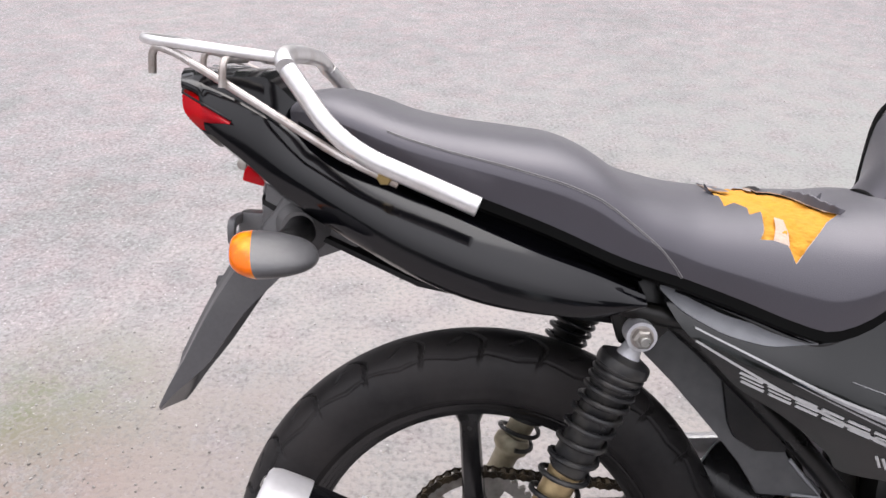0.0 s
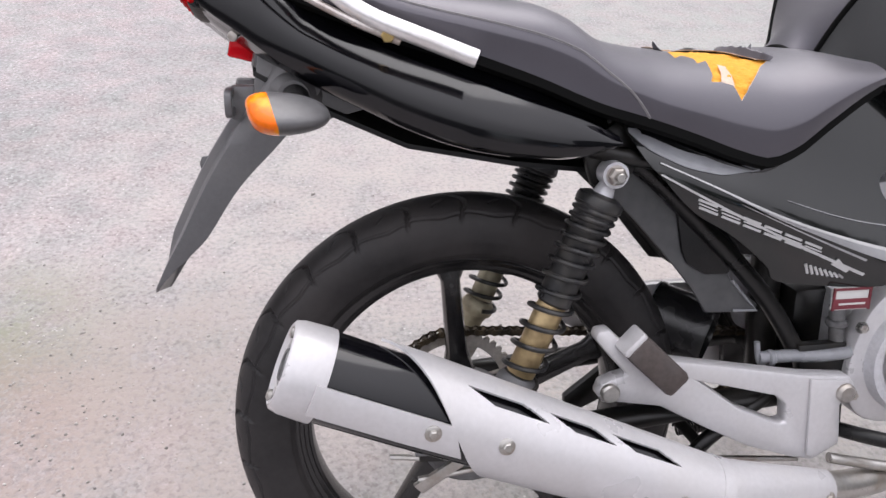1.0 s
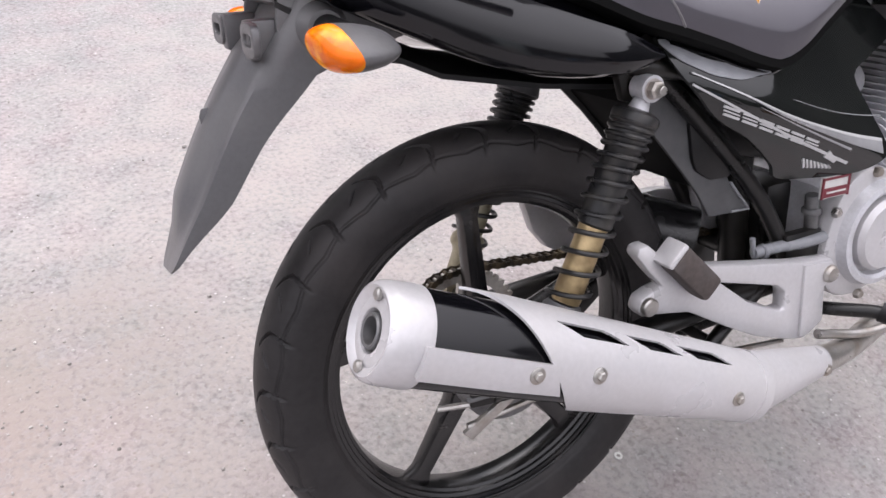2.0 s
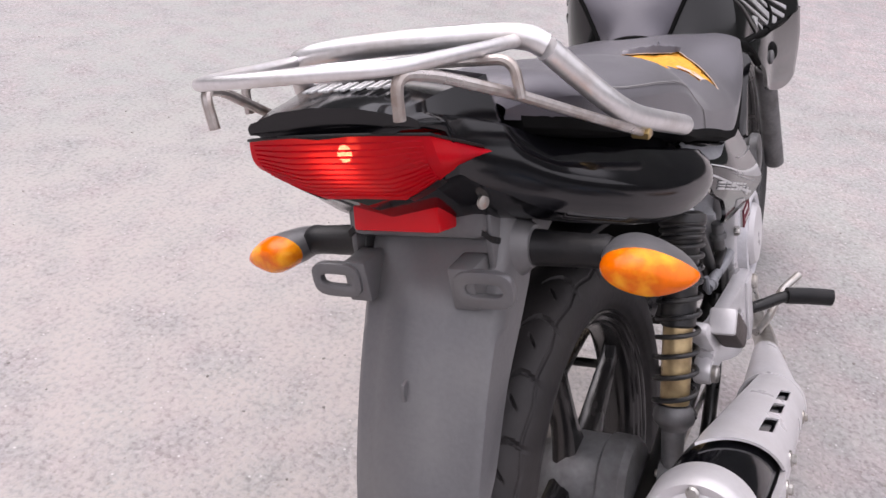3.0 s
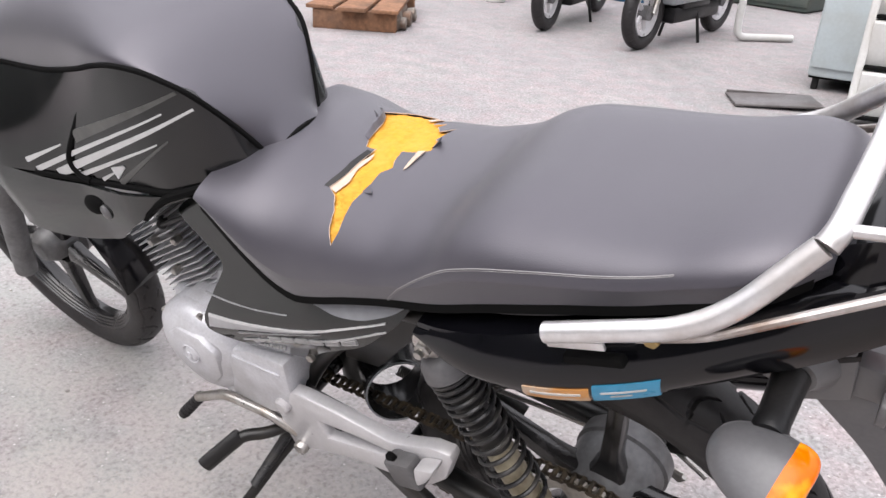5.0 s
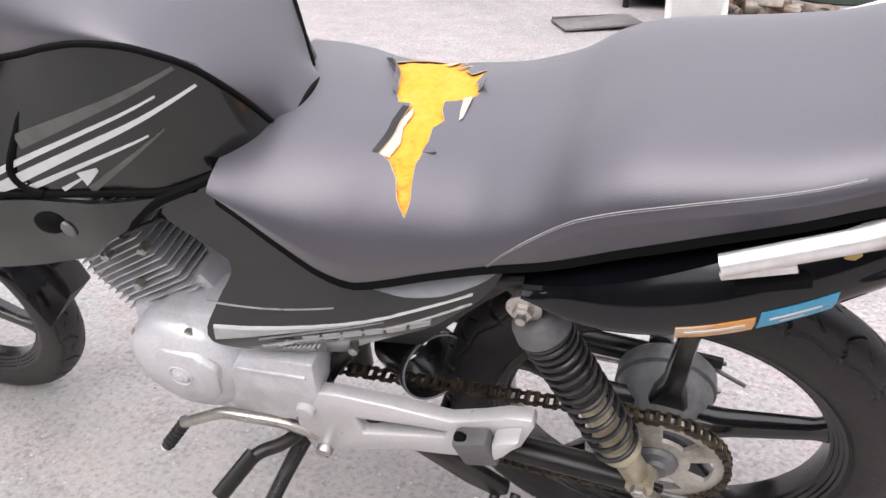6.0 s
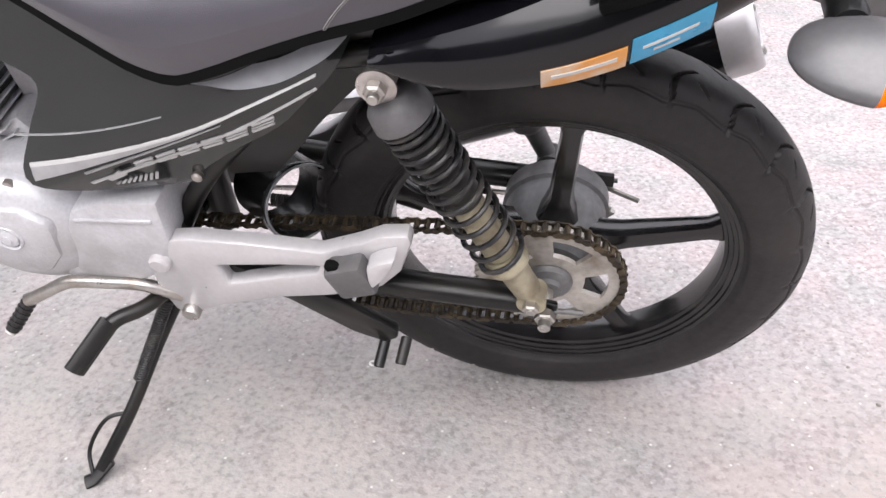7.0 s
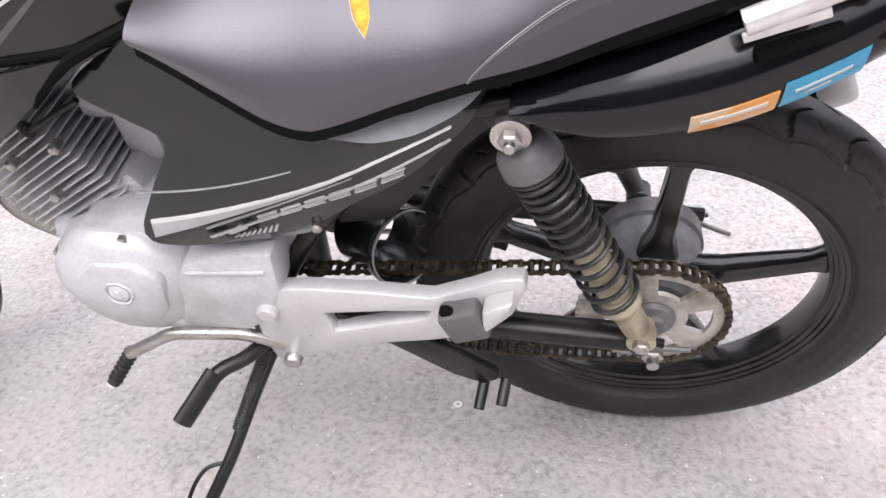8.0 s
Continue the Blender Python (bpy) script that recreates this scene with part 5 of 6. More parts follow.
part("duct_lip", ringed([(0.0473, -0.001), (0.0495, -0.0018), (0.0500, 0.0004), (0.0475, 0.0012)], DUCT, duct_way, 48), M_HOSE, duct, "pale rim")
GUARD = [(0.172, 0.665), (0.168, 0.626), (0.202, 0.593), (0.232, 0.560), (0.258, 0.531), (0.284, 0.500), (0.300, 0.476), (0.307, 0.464), (0.377, 0.461), (0.380, 0.471), (0.338, 0.509), (0.332, 0.520), (0.345, 0.552), (0.300, 0.606), (0.226, 0.662)]
splash = part("splash_guard", plate(GUARD, -0.086, -0.079, 0.002), M_GUARD, bike, "dusty dark plastic splash guard before the wheel")
# the guard's recess is drawn as a raised plate, its shade as black
part("guard_recess", plate([(0.254, 0.600), (0.264, 0.552), (0.272, 0.535), (0.298, 0.519), (0.330, 0.518), (0.344, 0.548), (0.300, 0.604)], -0.093, -0.085, 0.003), M_PLASTIC, splash, "raised black plate standing for the guard's shaded recess")
part("guard_side", plate([(0.172, 0.665), (0.176, 0.628), (0.212, 0.593), (0.242, 0.560), (0.268, 0.528), (0.298, 0.492), (0.360, 0.482), (0.345, 0.552), (0.300, 0.606), (0.226, 0.662)], 0.079, 0.085, 0.002), M_FRAME, splash, "black left side of the guard")
part("guard_back", skin_rings([[(x, -0.079, z), (x, 0.079, z), (x + 0.005, 0.079, z + 0.003), (x + 0.005, -0.079, z + 0.003)] for x, z in ((0.186, 0.655), (0.190, 0.626), (0.222, 0.593), (0.252, 0.560), (0.278, 0.531), (0.306, 0.498))]), M_DARK, splash, "black back of the guard")
part("guard_lip", sweep([(0.339, -0.087, 0.508), (0.358, -0.087, 0.486), (0.378, -0.087, 0.464), (0.345, -0.087, 0.4655)], 0.0022, 8), M_HOSE, splash, "pale lower edge")

engine = part("engine", block((0.62, 0.0, 0.405), (0.23, 0.20, 0.15), 0.025), M_CAST, bike, "silver cast single-cylinder engine")
# the engine's cast rear is coloured black for the deep shade there
part("gear_case", block((0.52, 0.01, 0.42), (0.12, 0.11, 0.11), 0.02), M_FRAME, engine, "rear of the gear case, blackened for shade")
CRANK = (0.630, 0.10, 0.418)
part("generator_cover", revolve([(0.090, 0.0), (0.090, 0.028), (0.084, 0.042), (0.066, 0.054), (0.040, 0.060), (0.010, 0.061)], CRANK, (0, 1, 0), 48), M_CAST, engine, "round silver generator cover")
part("cover_boss", plate([(0.560, 0.455), (0.590, 0.478), (0.640, 0.480), (0.672, 0.455), (0.680, 0.410), (0.655, 0.372), (0.600, 0.365), (0.570, 0.400)], 0.140, 0.162, 0.010), M_CAST, engine)
part("inspection_plug", merge(ringed([(0.0145, 0), (0.0180, 0), (0.0180, 0.005), (0.0165, 0.0065), (0.0145, 0.005)], (0.622, 0.159, 0.432), (0, 1, 0.12), 28), revolve([(0.0130, 0), (0.0130, 0.005), (0.010, 0.007)], (0.622, 0.159, 0.432), (0, 1, 0.12), 24), revolve([(0.006, 0), (0.006, 0.009)], (0.622, 0.159, 0.432), (0, 1, 0.12), 6)), M_CAST, engine)
for a in (40, 110, 200, 290):
    part("cover_bolt", revolve([(0.007, 0), (0.007, 0.007), (0.005, 0.008)], (CRANK[0] + 0.083 * math.cos(radians(a)), 0.132, CRANK[2] + 0.083 * math.sin(radians(a))), (0, 1, 0), 6), M_STEEL, engine)
part("sprocket_cover", plate([(0.420, 0.494), (0.490, 0.488), (0.535, 0.470), (0.553, 0.440), (0.566, 0.395), (0.580, 0.352), (0.568, 0.343), (0.490, 0.347), (0.448, 0.375), (0.428, 0.425)], 0.06, 0.148, 0.010), M_CAST, engine, "silver sprocket cover")
part("cover_ridge", block((0.485, 0.1495, 0.462), (0.10, 0.004, 0.006), 0.002, (0, 4, 0)), M_CAST, engine)
part("case_foot", block((0.575, 0.118, 0.345), (0.05, 0.06, 0.05), 0.012), M_CAST, engine)
part("case_shoulder", block((0.60, 0.080, 0.494), (0.12, 0.085, 0.045), 0.014, (0, 8, 0)), M_CAST, engine, "cast shoulder of the crankcase")
part("cylinder_base", block((0.658, 0.0, 0.487), (0.150, 0.150, 0.040), 0.012, (0, 32, 0)), M_CAST, engine)
part("neutral_switch", rod((0.46, 0.11, 0.496), (0.50, 0.12, 0.503), 0.006), M_PLASTIC, engine)
CLUTCH = (0.590, -0.098, 0.398)
rim_line = [(CLUTCH[0] + (0.098 + 0.008 * math.cos(3 * a + 0.6)) * math.cos(a), CLUTCH[2] + (0.098 + 0.008 * math.cos(3 * a + 0.6)) * math.sin(a)) for a in [k * math.tau / 48 for k in range(48)]]
clutch = part("clutch_cover", plate(rim_line, -0.124, -0.085, 0.006), M_SILVER, engine, "silver clutch cover with raised ring")
part("raised_ring", ringed([(0.062, 0.0), (0.064, 0.014), (0.070, 0.018), (0.078, 0.016), (0.084, 0.0)], (CLUTCH[0] + 0.012, -0.122, CLUTCH[2]), (0, -1, 0), 48), M_CAST, clutch)
part("round_cap", revolve([(0.056, 0.0), (0.056, 0.016), (0.050, 0.024), (0.020, 0.028)], (CLUTCH[0] + 0.012, -0.122, CLUTCH[2]), (0, -1, 0), 40), M_SILVER, clutch)
for a in (35, 95, 150, 210, 265, 325):
    part("cover_bolt", revolve([(0.008, 0), (0.008, 0.006), (0.006, 0.009)], (CLUTCH[0] + 0.096 * math.cos(radians(a)), -0.123, CLUTCH[2] + 0.096 * math.sin(radians(a))), (0, -1, 0), 6), M_STEEL, clutch)


# core in a duller grey than the fins, painting shade into their gaps
cyl = part("cylinder", rod((0.655, 0, 0.46), (0.765, 0, 0.635), 0.058, n=24), M_HUB, bike, "finned aluminium cylinder")
fin_up = Vector((0.110, 0, 0.175)).normalized()
for k in range(18):
    part("fin", block(tuple(Vector((0.668, 0, 0.475)) + fin_up * 0.0102 * k), (0.158 - 0.0015 * k, 0.172 - 0.003 * (k % 2), 0.0026), 0.001, (0, 32, 0)), M_CAST, cyl)
for dx, dz in ((0.055, 0.0), (0.085, 0.050), (0.018, 0.075)):
    part("fin_bolt", revolve([(0.007, 0), (0.007, 0.014), (0.005, 0.016)], (0.640 + dx, 0.082, 0.520 + dz), (0, 1, 0), 6), M_STEEL, cyl)
part("cylinder_head", block((0.775, 0, 0.65), (0.13, 0.15, 0.06), 0.012, (0, 32, 0)), M_CAST, engine)
part("spark_cap", merge(rod((0.69, 0.080, 0.615), (0.675, 0.092, 0.620), 0.008), rod((0.675, 0.092, 0.620), (0.60, 0.09, 0.66), 0.0035)), M_PLASTIC, engine)
part("carburettor", merge(rod((0.54, 0, 0.60), (0.66, 0, 0.60), 0.028), block((0.60, 0, 0.57), (0.05, 0.06, 0.10), 0.01)), M_CAST, engine)

# ---- exhaust ----
E0, E1 = Vector((-0.227, -0.211, 0.487)), Vector((0.262, -0.208, 0.280))
EW = (E1 - E0).normalized()
EL = (E1 - E0).length
silencer = part("silencer", revolve([(0.046, 0.014), (0.0495, 0.02), (0.0495, 0.14), (0.041, EL - 0.01), (0.030, EL)], E0, EW, 40), M_PAINT, bike, "black exhaust silencer with silver heat shield")
part("end_cap", revolve([(0.020, 0.030), (0.020, 0.004), (0.0225, -0.002), (0.0260, -0.003), (0.0350, -0.0005), (0.0385, -0.003), (0.0440, -0.0055), (0.0480, -0.003), (0.0505, 0.006), (0.0520, 0.036), (0.0515, 0.040), (0.047, 0.040)], E0, EW, 48, cap=False), M_SILVER, silencer, "silver end cap with a round outlet", sharp=50)
outlet = part("outlet", ringed([(0.0140, -0.003), (0.0165, -0.004), (0.0180, -0.002), (0.0180, 0.060), (0.0140, 0.060)], E0, EW, 28), M_HUB, silencer, "dull steel outlet pipe")
# a near-black disc closes the pipe and stands for its inner shade
part("bore_shade", revolve([(0.0142, 0.022), (0.001, 0.022)], E0, EW, 24), M_DARK, outlet, "dark disc standing for the shade inside the pipe")
eu, ev = Vector((0, -1, 0)), EW.cross(Vector((0, -1, 0))).normalized()
if ev.z < 0:
    ev = -ev


def on_can(along, angle, r):
    """A point on the silencer: metres from its end and degrees up from straight outward."""
    a = radians(angle)
    r *= 1 - 0.20 * min(1.0, max(0.0, (along - 0.14) / (EL - 0.14)))
    return E0 + EW * along + (eu * math.cos(a) + ev * math.sin(a)) * r


for a in (95, -85):
    p = on_can(-0.003, a, 0.036)
    part("end_screw", revolve([(0.0062, 0), (0.0062, 0.0035), (0.004, 0.005)], p, -EW, 12), M_STEEL, silencer)


def shell(u_of, a0, a1, r, thick, rows=28, cols=30, skip=None):
    """A curved cover on the silencer between two edges; skip leaves out cells for slots."""
    vs, fs = [], []
    for lay in (r, r - thick):
        for i in range(rows + 1):
            ang = a0 + (a1 - a0) * i / rows
            lo, hi = u_of(ang)
            for j in range(cols + 1):
                vs.append(tuple(on_can(lo + (hi - lo) * j / cols, ang, lay)))
    n = (rows + 1) * (cols + 1)
    keep = {}
    for i in range(rows):
        for j in range(cols):
            keep[i, j] = not (skip and skip(a0 + (a1 - a0) * (i + 0.5) / rows, (j + 0.5) / cols))
    for (i, j), on in keep.items():
        if not on:
            continue
        a, b, c, d = i * (cols + 1) + j, i * (cols + 1) + j + 1, (i + 1) * (cols + 1) + j + 1, (i + 1) * (cols + 1) + j
        fs += [(a, b, c, d), (a + n, d + n, c + n, b + n)]
        for e, f, di, dj in ((a, b, -1, 0), (b, c, 0, 1), (c, d, 1, 0), (d, a, 0, -1)):
            if not keep.get((i + di, j + dj), False):
                fs.append((e, e + n, f + n, f))
    return vs, fs


def shield_edges(ang):
    t = (ang + 60) / 175
    return 0.242 - 0.155 * min(max(t, 0), 1), EL + 0.004


def shield_slots(ang, u):
    lo, hi = shield_edges(ang)
    at = lo + (hi - lo) * u - 0.0022 * (62 - ang)
    return 48 < ang < 62 and any(a < at < b for a, b in ((0.186, 0.255), (0.287, 0.342), (0.368, 0.432)))


part("heat_shield", shell(shield_edges, -62, 112, 0.0575, 0.003, 116, 170, shield_slots), M_SILVER, silencer, "silver heat shield with three slots", sharp=50)
CONE = Vector((0.450, -0.178, 0.250))
part("shield_cone", skin_rings([[(E1 + EW * 0.006).lerp(CONE, k / 10) + (eu * math.cos(a) + ev.lerp(Vector((0, 0, 1)), k / 10) * math.sin(a)) * (0.0445 - 0.0235 * k / 10) for a in [j * math.tau / 36 for j in range(36)]] for k in range(11)]),
     M_SILVER, silencer, "silver cone towards the header pipe")
part("shield_band", shell(lambda a: (EL - 0.006, EL + 0.010), -180, 178, 0.0590, 0.006, 48, 3), M_SILVER, silencer)
part("shield_arm", shell(lambda a: (0.030, 0.202 - 0.0006 * (a + 22)), -22, 13, 0.0590, 0.007, 10, 14), M_SILVER, silencer, "silver strap from end cap to bolt")
for u, a, r in ((0.160, 0, 0.0592), (0.243, 8, 0.058), (0.4765, 0, 0.058), (0.735, -4, 0.0)):
    p = on_can(u, a, r) if r else Vector((0.436, -0.2015, 0.249))
    d = (p - (E0 + EW * u)).normalized() if r else Vector((-0.12, -1, 0.1)).normalized()
    part("shield_bolt", merge(revolve([(0.0092, -0.002), (0.0092, 0.0008), (0.008, 0.0015)], p, d, 20), revolve([(0.0055, 0.001), (0.0055, 0.005), (0.0042, 0.006)], p, d, 6)), M_STEEL, silencer, "bolt with washer")
part("header_pipe", tube([(0.44, -0.179, 0.251), (0.50, -0.168, 0.243), (0.62, -0.13, 0.235), (0.80, -0.08, 0.25), (0.90, -0.04, 0.36), (0.86, -0.02, 0.52)], 0.019, 14), M_STEEL, silencer, "bare steel header pipe")

# ---- footrests, stands, pedals ----
HANGER = [(0.463, 0.425), (0.40, 0.434), (0.33, 0.433), (0.250, 0.428), (0.205, 0.448), (0.175, 0.464), (0.145, 0.468), (0.142, 0.456), (0.160, 0.405), (0.185, 0.375), (0.215, 0.358), (0.26, 0.346), (0.32, 0.334), (0.40, 0.306), (0.450, 0.280), (0.470, 0.285), (0.478, 0.33), (0.474, 0.39)]
HANGER_SLOT = [(0.385, 0.388), (0.305, 0.399), (0.256, 0.403), (0.262, 0.389), (0.303, 0.377), (0.378, 0.354)]
hang = part("passenger_hanger", plate(HANGER, 0.124, 0.146, 0.0045, [HANGER_SLOT]), M_SILVER, bike, "silver cast passenger footrest hanger")
folded = part("passenger_peg", merge(rod((0.226, 0.146, 0.414), (0.226, 0.160, 0.414), 0.016, n=20), block((0.212, 0.159, 0.409), (0.048, 0.028, 0.048), 0.006, (0, 20, 0))), M_PEG, hang, "folded grey rubber passenger footrest")
part("peg_end", plate([(0.190, 0.438), (0.178, 0.446), (0.156, 0.456), (0.160, 0.443), (0.176, 0.416), (0.192, 0.398)], 0.146, 0.171, 0.004), M_SILVER, folded, "silver end of the footrest")
part("pivot_pin", revolve([(0.008, 0), (0.008, 0.006), (0.006, 0.008)], (0.231, 0.160, 0.430), (0, 1, 0), 16), M_DARK, folded)
part("hanger_bolt", revolve([(0.013, 0), (0.013, 0.008), (0.010, 0.011)], (0.452, 0.146, 0.392), (0, 1, 0), 20), M_SILVER, hang)
part("hanger_bolt", revolve([(0.012, 0), (0.012, 0.012), (0.010, 0.015)], (0.446, 0.142, 0.292), (0, 1, 0), 20), M_STEEL, hang)
HANGER_R = [(0.418, 0.396), (0.481, 0.390), (0.491, 0.377), (0.489, 0.362), (0.474, 0.350), (0.481, 0.293), (0.445, 0.272), (0.415, 0.278), (0.350, 0.300), (0.287, 0.333), (0.225, 0.368), (0.165, 0.379), (0.150, 0.379), (0.141, 0.390), (0.146, 0.405), (0.163, 0.412),
            (0.178, 0.415), (0.155, 0.440), (0.135, 0.464), (0.138, 0.474), (0.152, 0.476), (0.180, 0.450), (0.243, 0.428)]
HANGER_RS = [(0.275, 0.398), (0.380, 0.370), (0.396, 0.357), (0.399, 0.331), (0.388, 0.330), (0.330, 0.357)]
hang_r = part("passenger_hanger", plate(HANGER_R, -0.150, -0.126, 0.0045, [HANGER_RS]), M_SILVER, bike, "silver cast passenger footrest hanger")
peg_p = part("passenger_peg", block((0.205, -0.166, 0.436), (0.082, 0.034, 0.036), 0.007, (0, 44, 0)), M_WORN, hang_r, "worn brown rubber footrest")
part("peg_end", block((0.174, -0.163, 0.466), (0.010, 0.035, 0.036), 0.004, (0, 44, 0)), M_SILVER, peg_p, "silver end of the footrest")
part("hanger_bolt", revolve([(0.013, 0), (0.013, 0.008), (0.010, 0.012)], (0.474, -0.150, 0.370), (0, -1, 0), 20), M_STEEL, hang_r)
part("hanger_bolt", revolve([(0.012, 0), (0.012, 0.006), (0.010, 0.008)], (0.156, -0.150, 0.394), (0, -1, 0), 20), M_STEEL, hang_r)
part("hanger_flange", plate([(0.424, 0.392), (0.478, 0.386), (0.484, 0.370), (0.468, 0.350), (0.474, 0.296), (0.446, 0.279), (0.432, 0.281)], -0.1545, -0.149, 0.002), M_SILVER, hang_r)
part("brake_hose", merge(tube([(0.38, -0.102, 0.402), (0.42, -0.106, 0.404), (0.47, -0.112, 0.404), (0.53, -0.116, 0.410)], 0.0085, 12), rod((0.392, -0.104, 0.402), (0.400, -0.104, 0.402), 0.011), tube([(0.375, -0.102, 0.425), (0.380, -0.102, 0.40), (0.388, -0.102, 0.39)], 0.004, 8)), M_HOSE, bike, "grey rubber hose with a clamp")
tag_plate = part("warning_label", block((0.468, -0.146, 0.4965), (0.052, 0.004, 0.030), 0.001), M_WHITE, bike, "small white and red warning label")
part("label_field", block((0.468, -0.1485, 0.490), (0.048, 0.003, 0.013), 0.0005), M_LABELRED, tag_plate)
part("label_frame", merge(block((0.468, -0.1485, 0.5095), (0.052, 0.003, 0.003), 0.0004), block((0.4435, -0.1485, 0.4965), (0.003, 0.003, 0.030), 0.0004), block((0.4925, -0.1485, 0.4965), (0.003, 0.003, 0.030), 0.0004)), M_LABELRED, tag_plate)
part("label_line", block((0.468, -0.1503, 0.4905), (0.036, 0.001, 0.0025), 0.0002), M_WHITE, tag_plate)
part("master_cylinder", merge(rod((0.485, -0.10, 0.470), (0.492, -0.10, 0.415), 0.010), rod((0.488, -0.10, 0.45), (0.488, -0.10, 0.44), 0.014)), M_HUB, bike, "small cast cylinder")

peg = part("rider_footrest", bent([(0.470, 0.10, 0.300), (0.498, 0.165, 0.312), (0.528, 0.19, 0.318), (0.560, 0.252, 0.292)], 0.010, 0.02, 12), M_FRAME, bike, "black folding rider footrest")
part("peg_rubber", sweep([(0.530, 0.192, 0.318), (0.545, 0.221, 0.306), (0.562, 0.251, 0.291)], 0.0105, 12, 1.45), M_PLASTIC, peg, "black rubber pad")
peg_r = part("rider_footrest", bent([(0.470, -0.10, 0.300), (0.498, -0.165, 0.312), (0.535, -0.20, 0.314), (0.560, -0.262, 0.300)], 0.010, 0.02, 12), M_FRAME, bike, "black folding rider footrest")
part("peg_rubber", sweep([(0.532, -0.20, 0.315), (0.548, -0.232, 0.308), (0.564, -0.268, 0.299)], 0.0125, 12, 1.2), M_PLASTIC, peg_r, "black rubber pad")
pedal = part("gear_pedal", bent([(0.455, 0.140, 0.312), (0.495, 0.150, 0.345), (0.590, 0.156, 0.346), (0.664, 0.164, 0.304)], 0.0085, 0.018, 12), M_STEEL, bike, "bare steel gear pedal")
PEDAL_A, PEDAL_B = Vector((0.662, 0.156, 0.304)), Vector((0.690, 0.193, 0.272))
pedal_rubber = part("pedal_rubber", rod(PEDAL_A, PEDAL_B, 0.0085, n=14), M_RUBBER, pedal, "ribbed black rubber")
for k in range(7):
    p = PEDAL_A.lerp(PEDAL_B, 0.10 + 0.125 * k)
    part("rib", revolve([(0.0080, -0.0016), (0.0102, -0.0010), (0.0102, 0.0010), (0.0080, 0.0016)], p, (PEDAL_B - PEDAL_A).normalized(), 16), M_RUBBER, pedal_rubber)
part("pedal_tip", revolve([(0.0070, 0.0), (0.0070, 0.003), (0.005, 0.004)], PEDAL_B, (PEDAL_B - PEDAL_A).normalized(), 14), M_WHITE, pedal)
brake = part("brake_pedal", bent([(0.46, -0.16, 0.28), (0.55, -0.17, 0.262), (0.63, -0.180, 0.272), (0.675, -0.205, 0.282)], 0.007, 0.03, 12), M_STEEL, bike, "bare steel brake pedal")
stand = part("side_stand", sweep(smooth_line([(0.490, 0.105, 0.262), (0.515, 0.155, 0.222), (0.545, 0.230, 0.166), (0.582, 0.300, 0.112)]), 0.0088, 12), M_FRAME, bike, "black side stand on the ground")
part("stand_foot", sweep([(0.572, 0.288, 0.118), (0.592, 0.312, 0.103), (0.602, 0.318, 0.101)], 0.011, 12, 0.45), M_FRAME, stand, "flattened foot")
part("stand_tang", tube([(0.548, 0.236, 0.162), (0.582, 0.248, 0.154), (0.602, 0.280, 0.128), (0.594, 0.308, 0.106)], 0.0030, 8), M_FRAME, stand)
part("stand_spring", helix((0.490, 0.130, 0.285), (0.535, 0.202, 0.194), 0.0075, 0.0018, 34, 6, per=12), M_SPRING, stand, "closely wound return spring")
cst = part("center_stand", merge(plate([(0.430, 0.372), (0.400, 0.378), (0.330, 0.346), (0.273, 0.322), (0.186, 0.254), (0.188, 0.238), (0.206, 0.226), (0.245, 0.244), (0.320, 0.306), (0.420, 0.350)], 0.112, 0.128, 0.004),
                                 tube([(0.42, -0.105, 0.365), (0.315, -0.12, 0.305), (0.266, -0.12, 0.253), (0.200, -0.122, 0.222)], 0.0105, 12),
                                 rod((0.30, -0.12, 0.29), (0.30, 0.12, 0.29), 0.008)), M_FRAME, bike, "black folded centre stand")
part("stand_tang", rod((0.207, 0.118, 0.224), (0.213, 0.152, 0.203), 0.0075), M_FRAME, cst)
part("stand_tang", rod((0.178, 0.118, 0.230), (0.183, 0.150, 0.212), 0.0075), M_FRAME, cst)
part("stand_spring", helix((0.405, -0.055, 0.286), (0.295, -0.056, 0.280), 0.0085, 0.0018, 26, 6, per=12), M_SPRING, cst, "closely wound return spring")
part("brake_rod", tube([(-0.075, -0.100, 0.265), (0.10, -0.105, 0.28), (0.45, -0.11, 0.25)], 0.004, 8), M_STEEL, bike, "thin steel brake rod")
part("brake_lever", merge(plate([(-0.012, 0.30), (0.012, 0.30), (-0.070, 0.245), (-0.082, 0.258)], -0.105, -0.097, 0.002), rod((-0.06, -0.11, 0.30), (-0.11, -0.09, 0.295), 0.004, n=8)), M_STEEL, bike, "steel drum brake lever")

# ---- fork and front guard ----
fork = part("fork_clamp", block((0.985, 0, 0.905), (0.07, 0.20, 0.035), 0.008, (0, -26, 0)), M_CAST, bike, "cast fork clamp")
for s in (-1, 1):
    part("fork_tube", rod((1.303, 0.085 * s, 0.300), (0.985, 0.085 * s, 0.950), 0.0165, n=20), M_FRAME, fork)
    part("fork_leg", rod((1.315, 0.085 * s, 0.275), (1.175, 0.085 * s, 0.562), 0.023, n=20), M_HUB, fork)
part("front_mudguard", skin_rings([[(1.303 + (0.325 + d) * math.cos(a), y, 0.300 + (0.325 + d) * math.sin(a) - abs(y) * 0.25) for d, y in
                                    ((0, -0.058), (0.004, -0.05), (0.006, 0), (0.004, 0.05), (0, 0.058), (-0.003, 0.05), (0.002, 0), (-0.003, -0.05))]
                                   for a in [radians(30 + 5 * k) for k in range(30)]]), M_PAINT, bike, "black front mudguard")
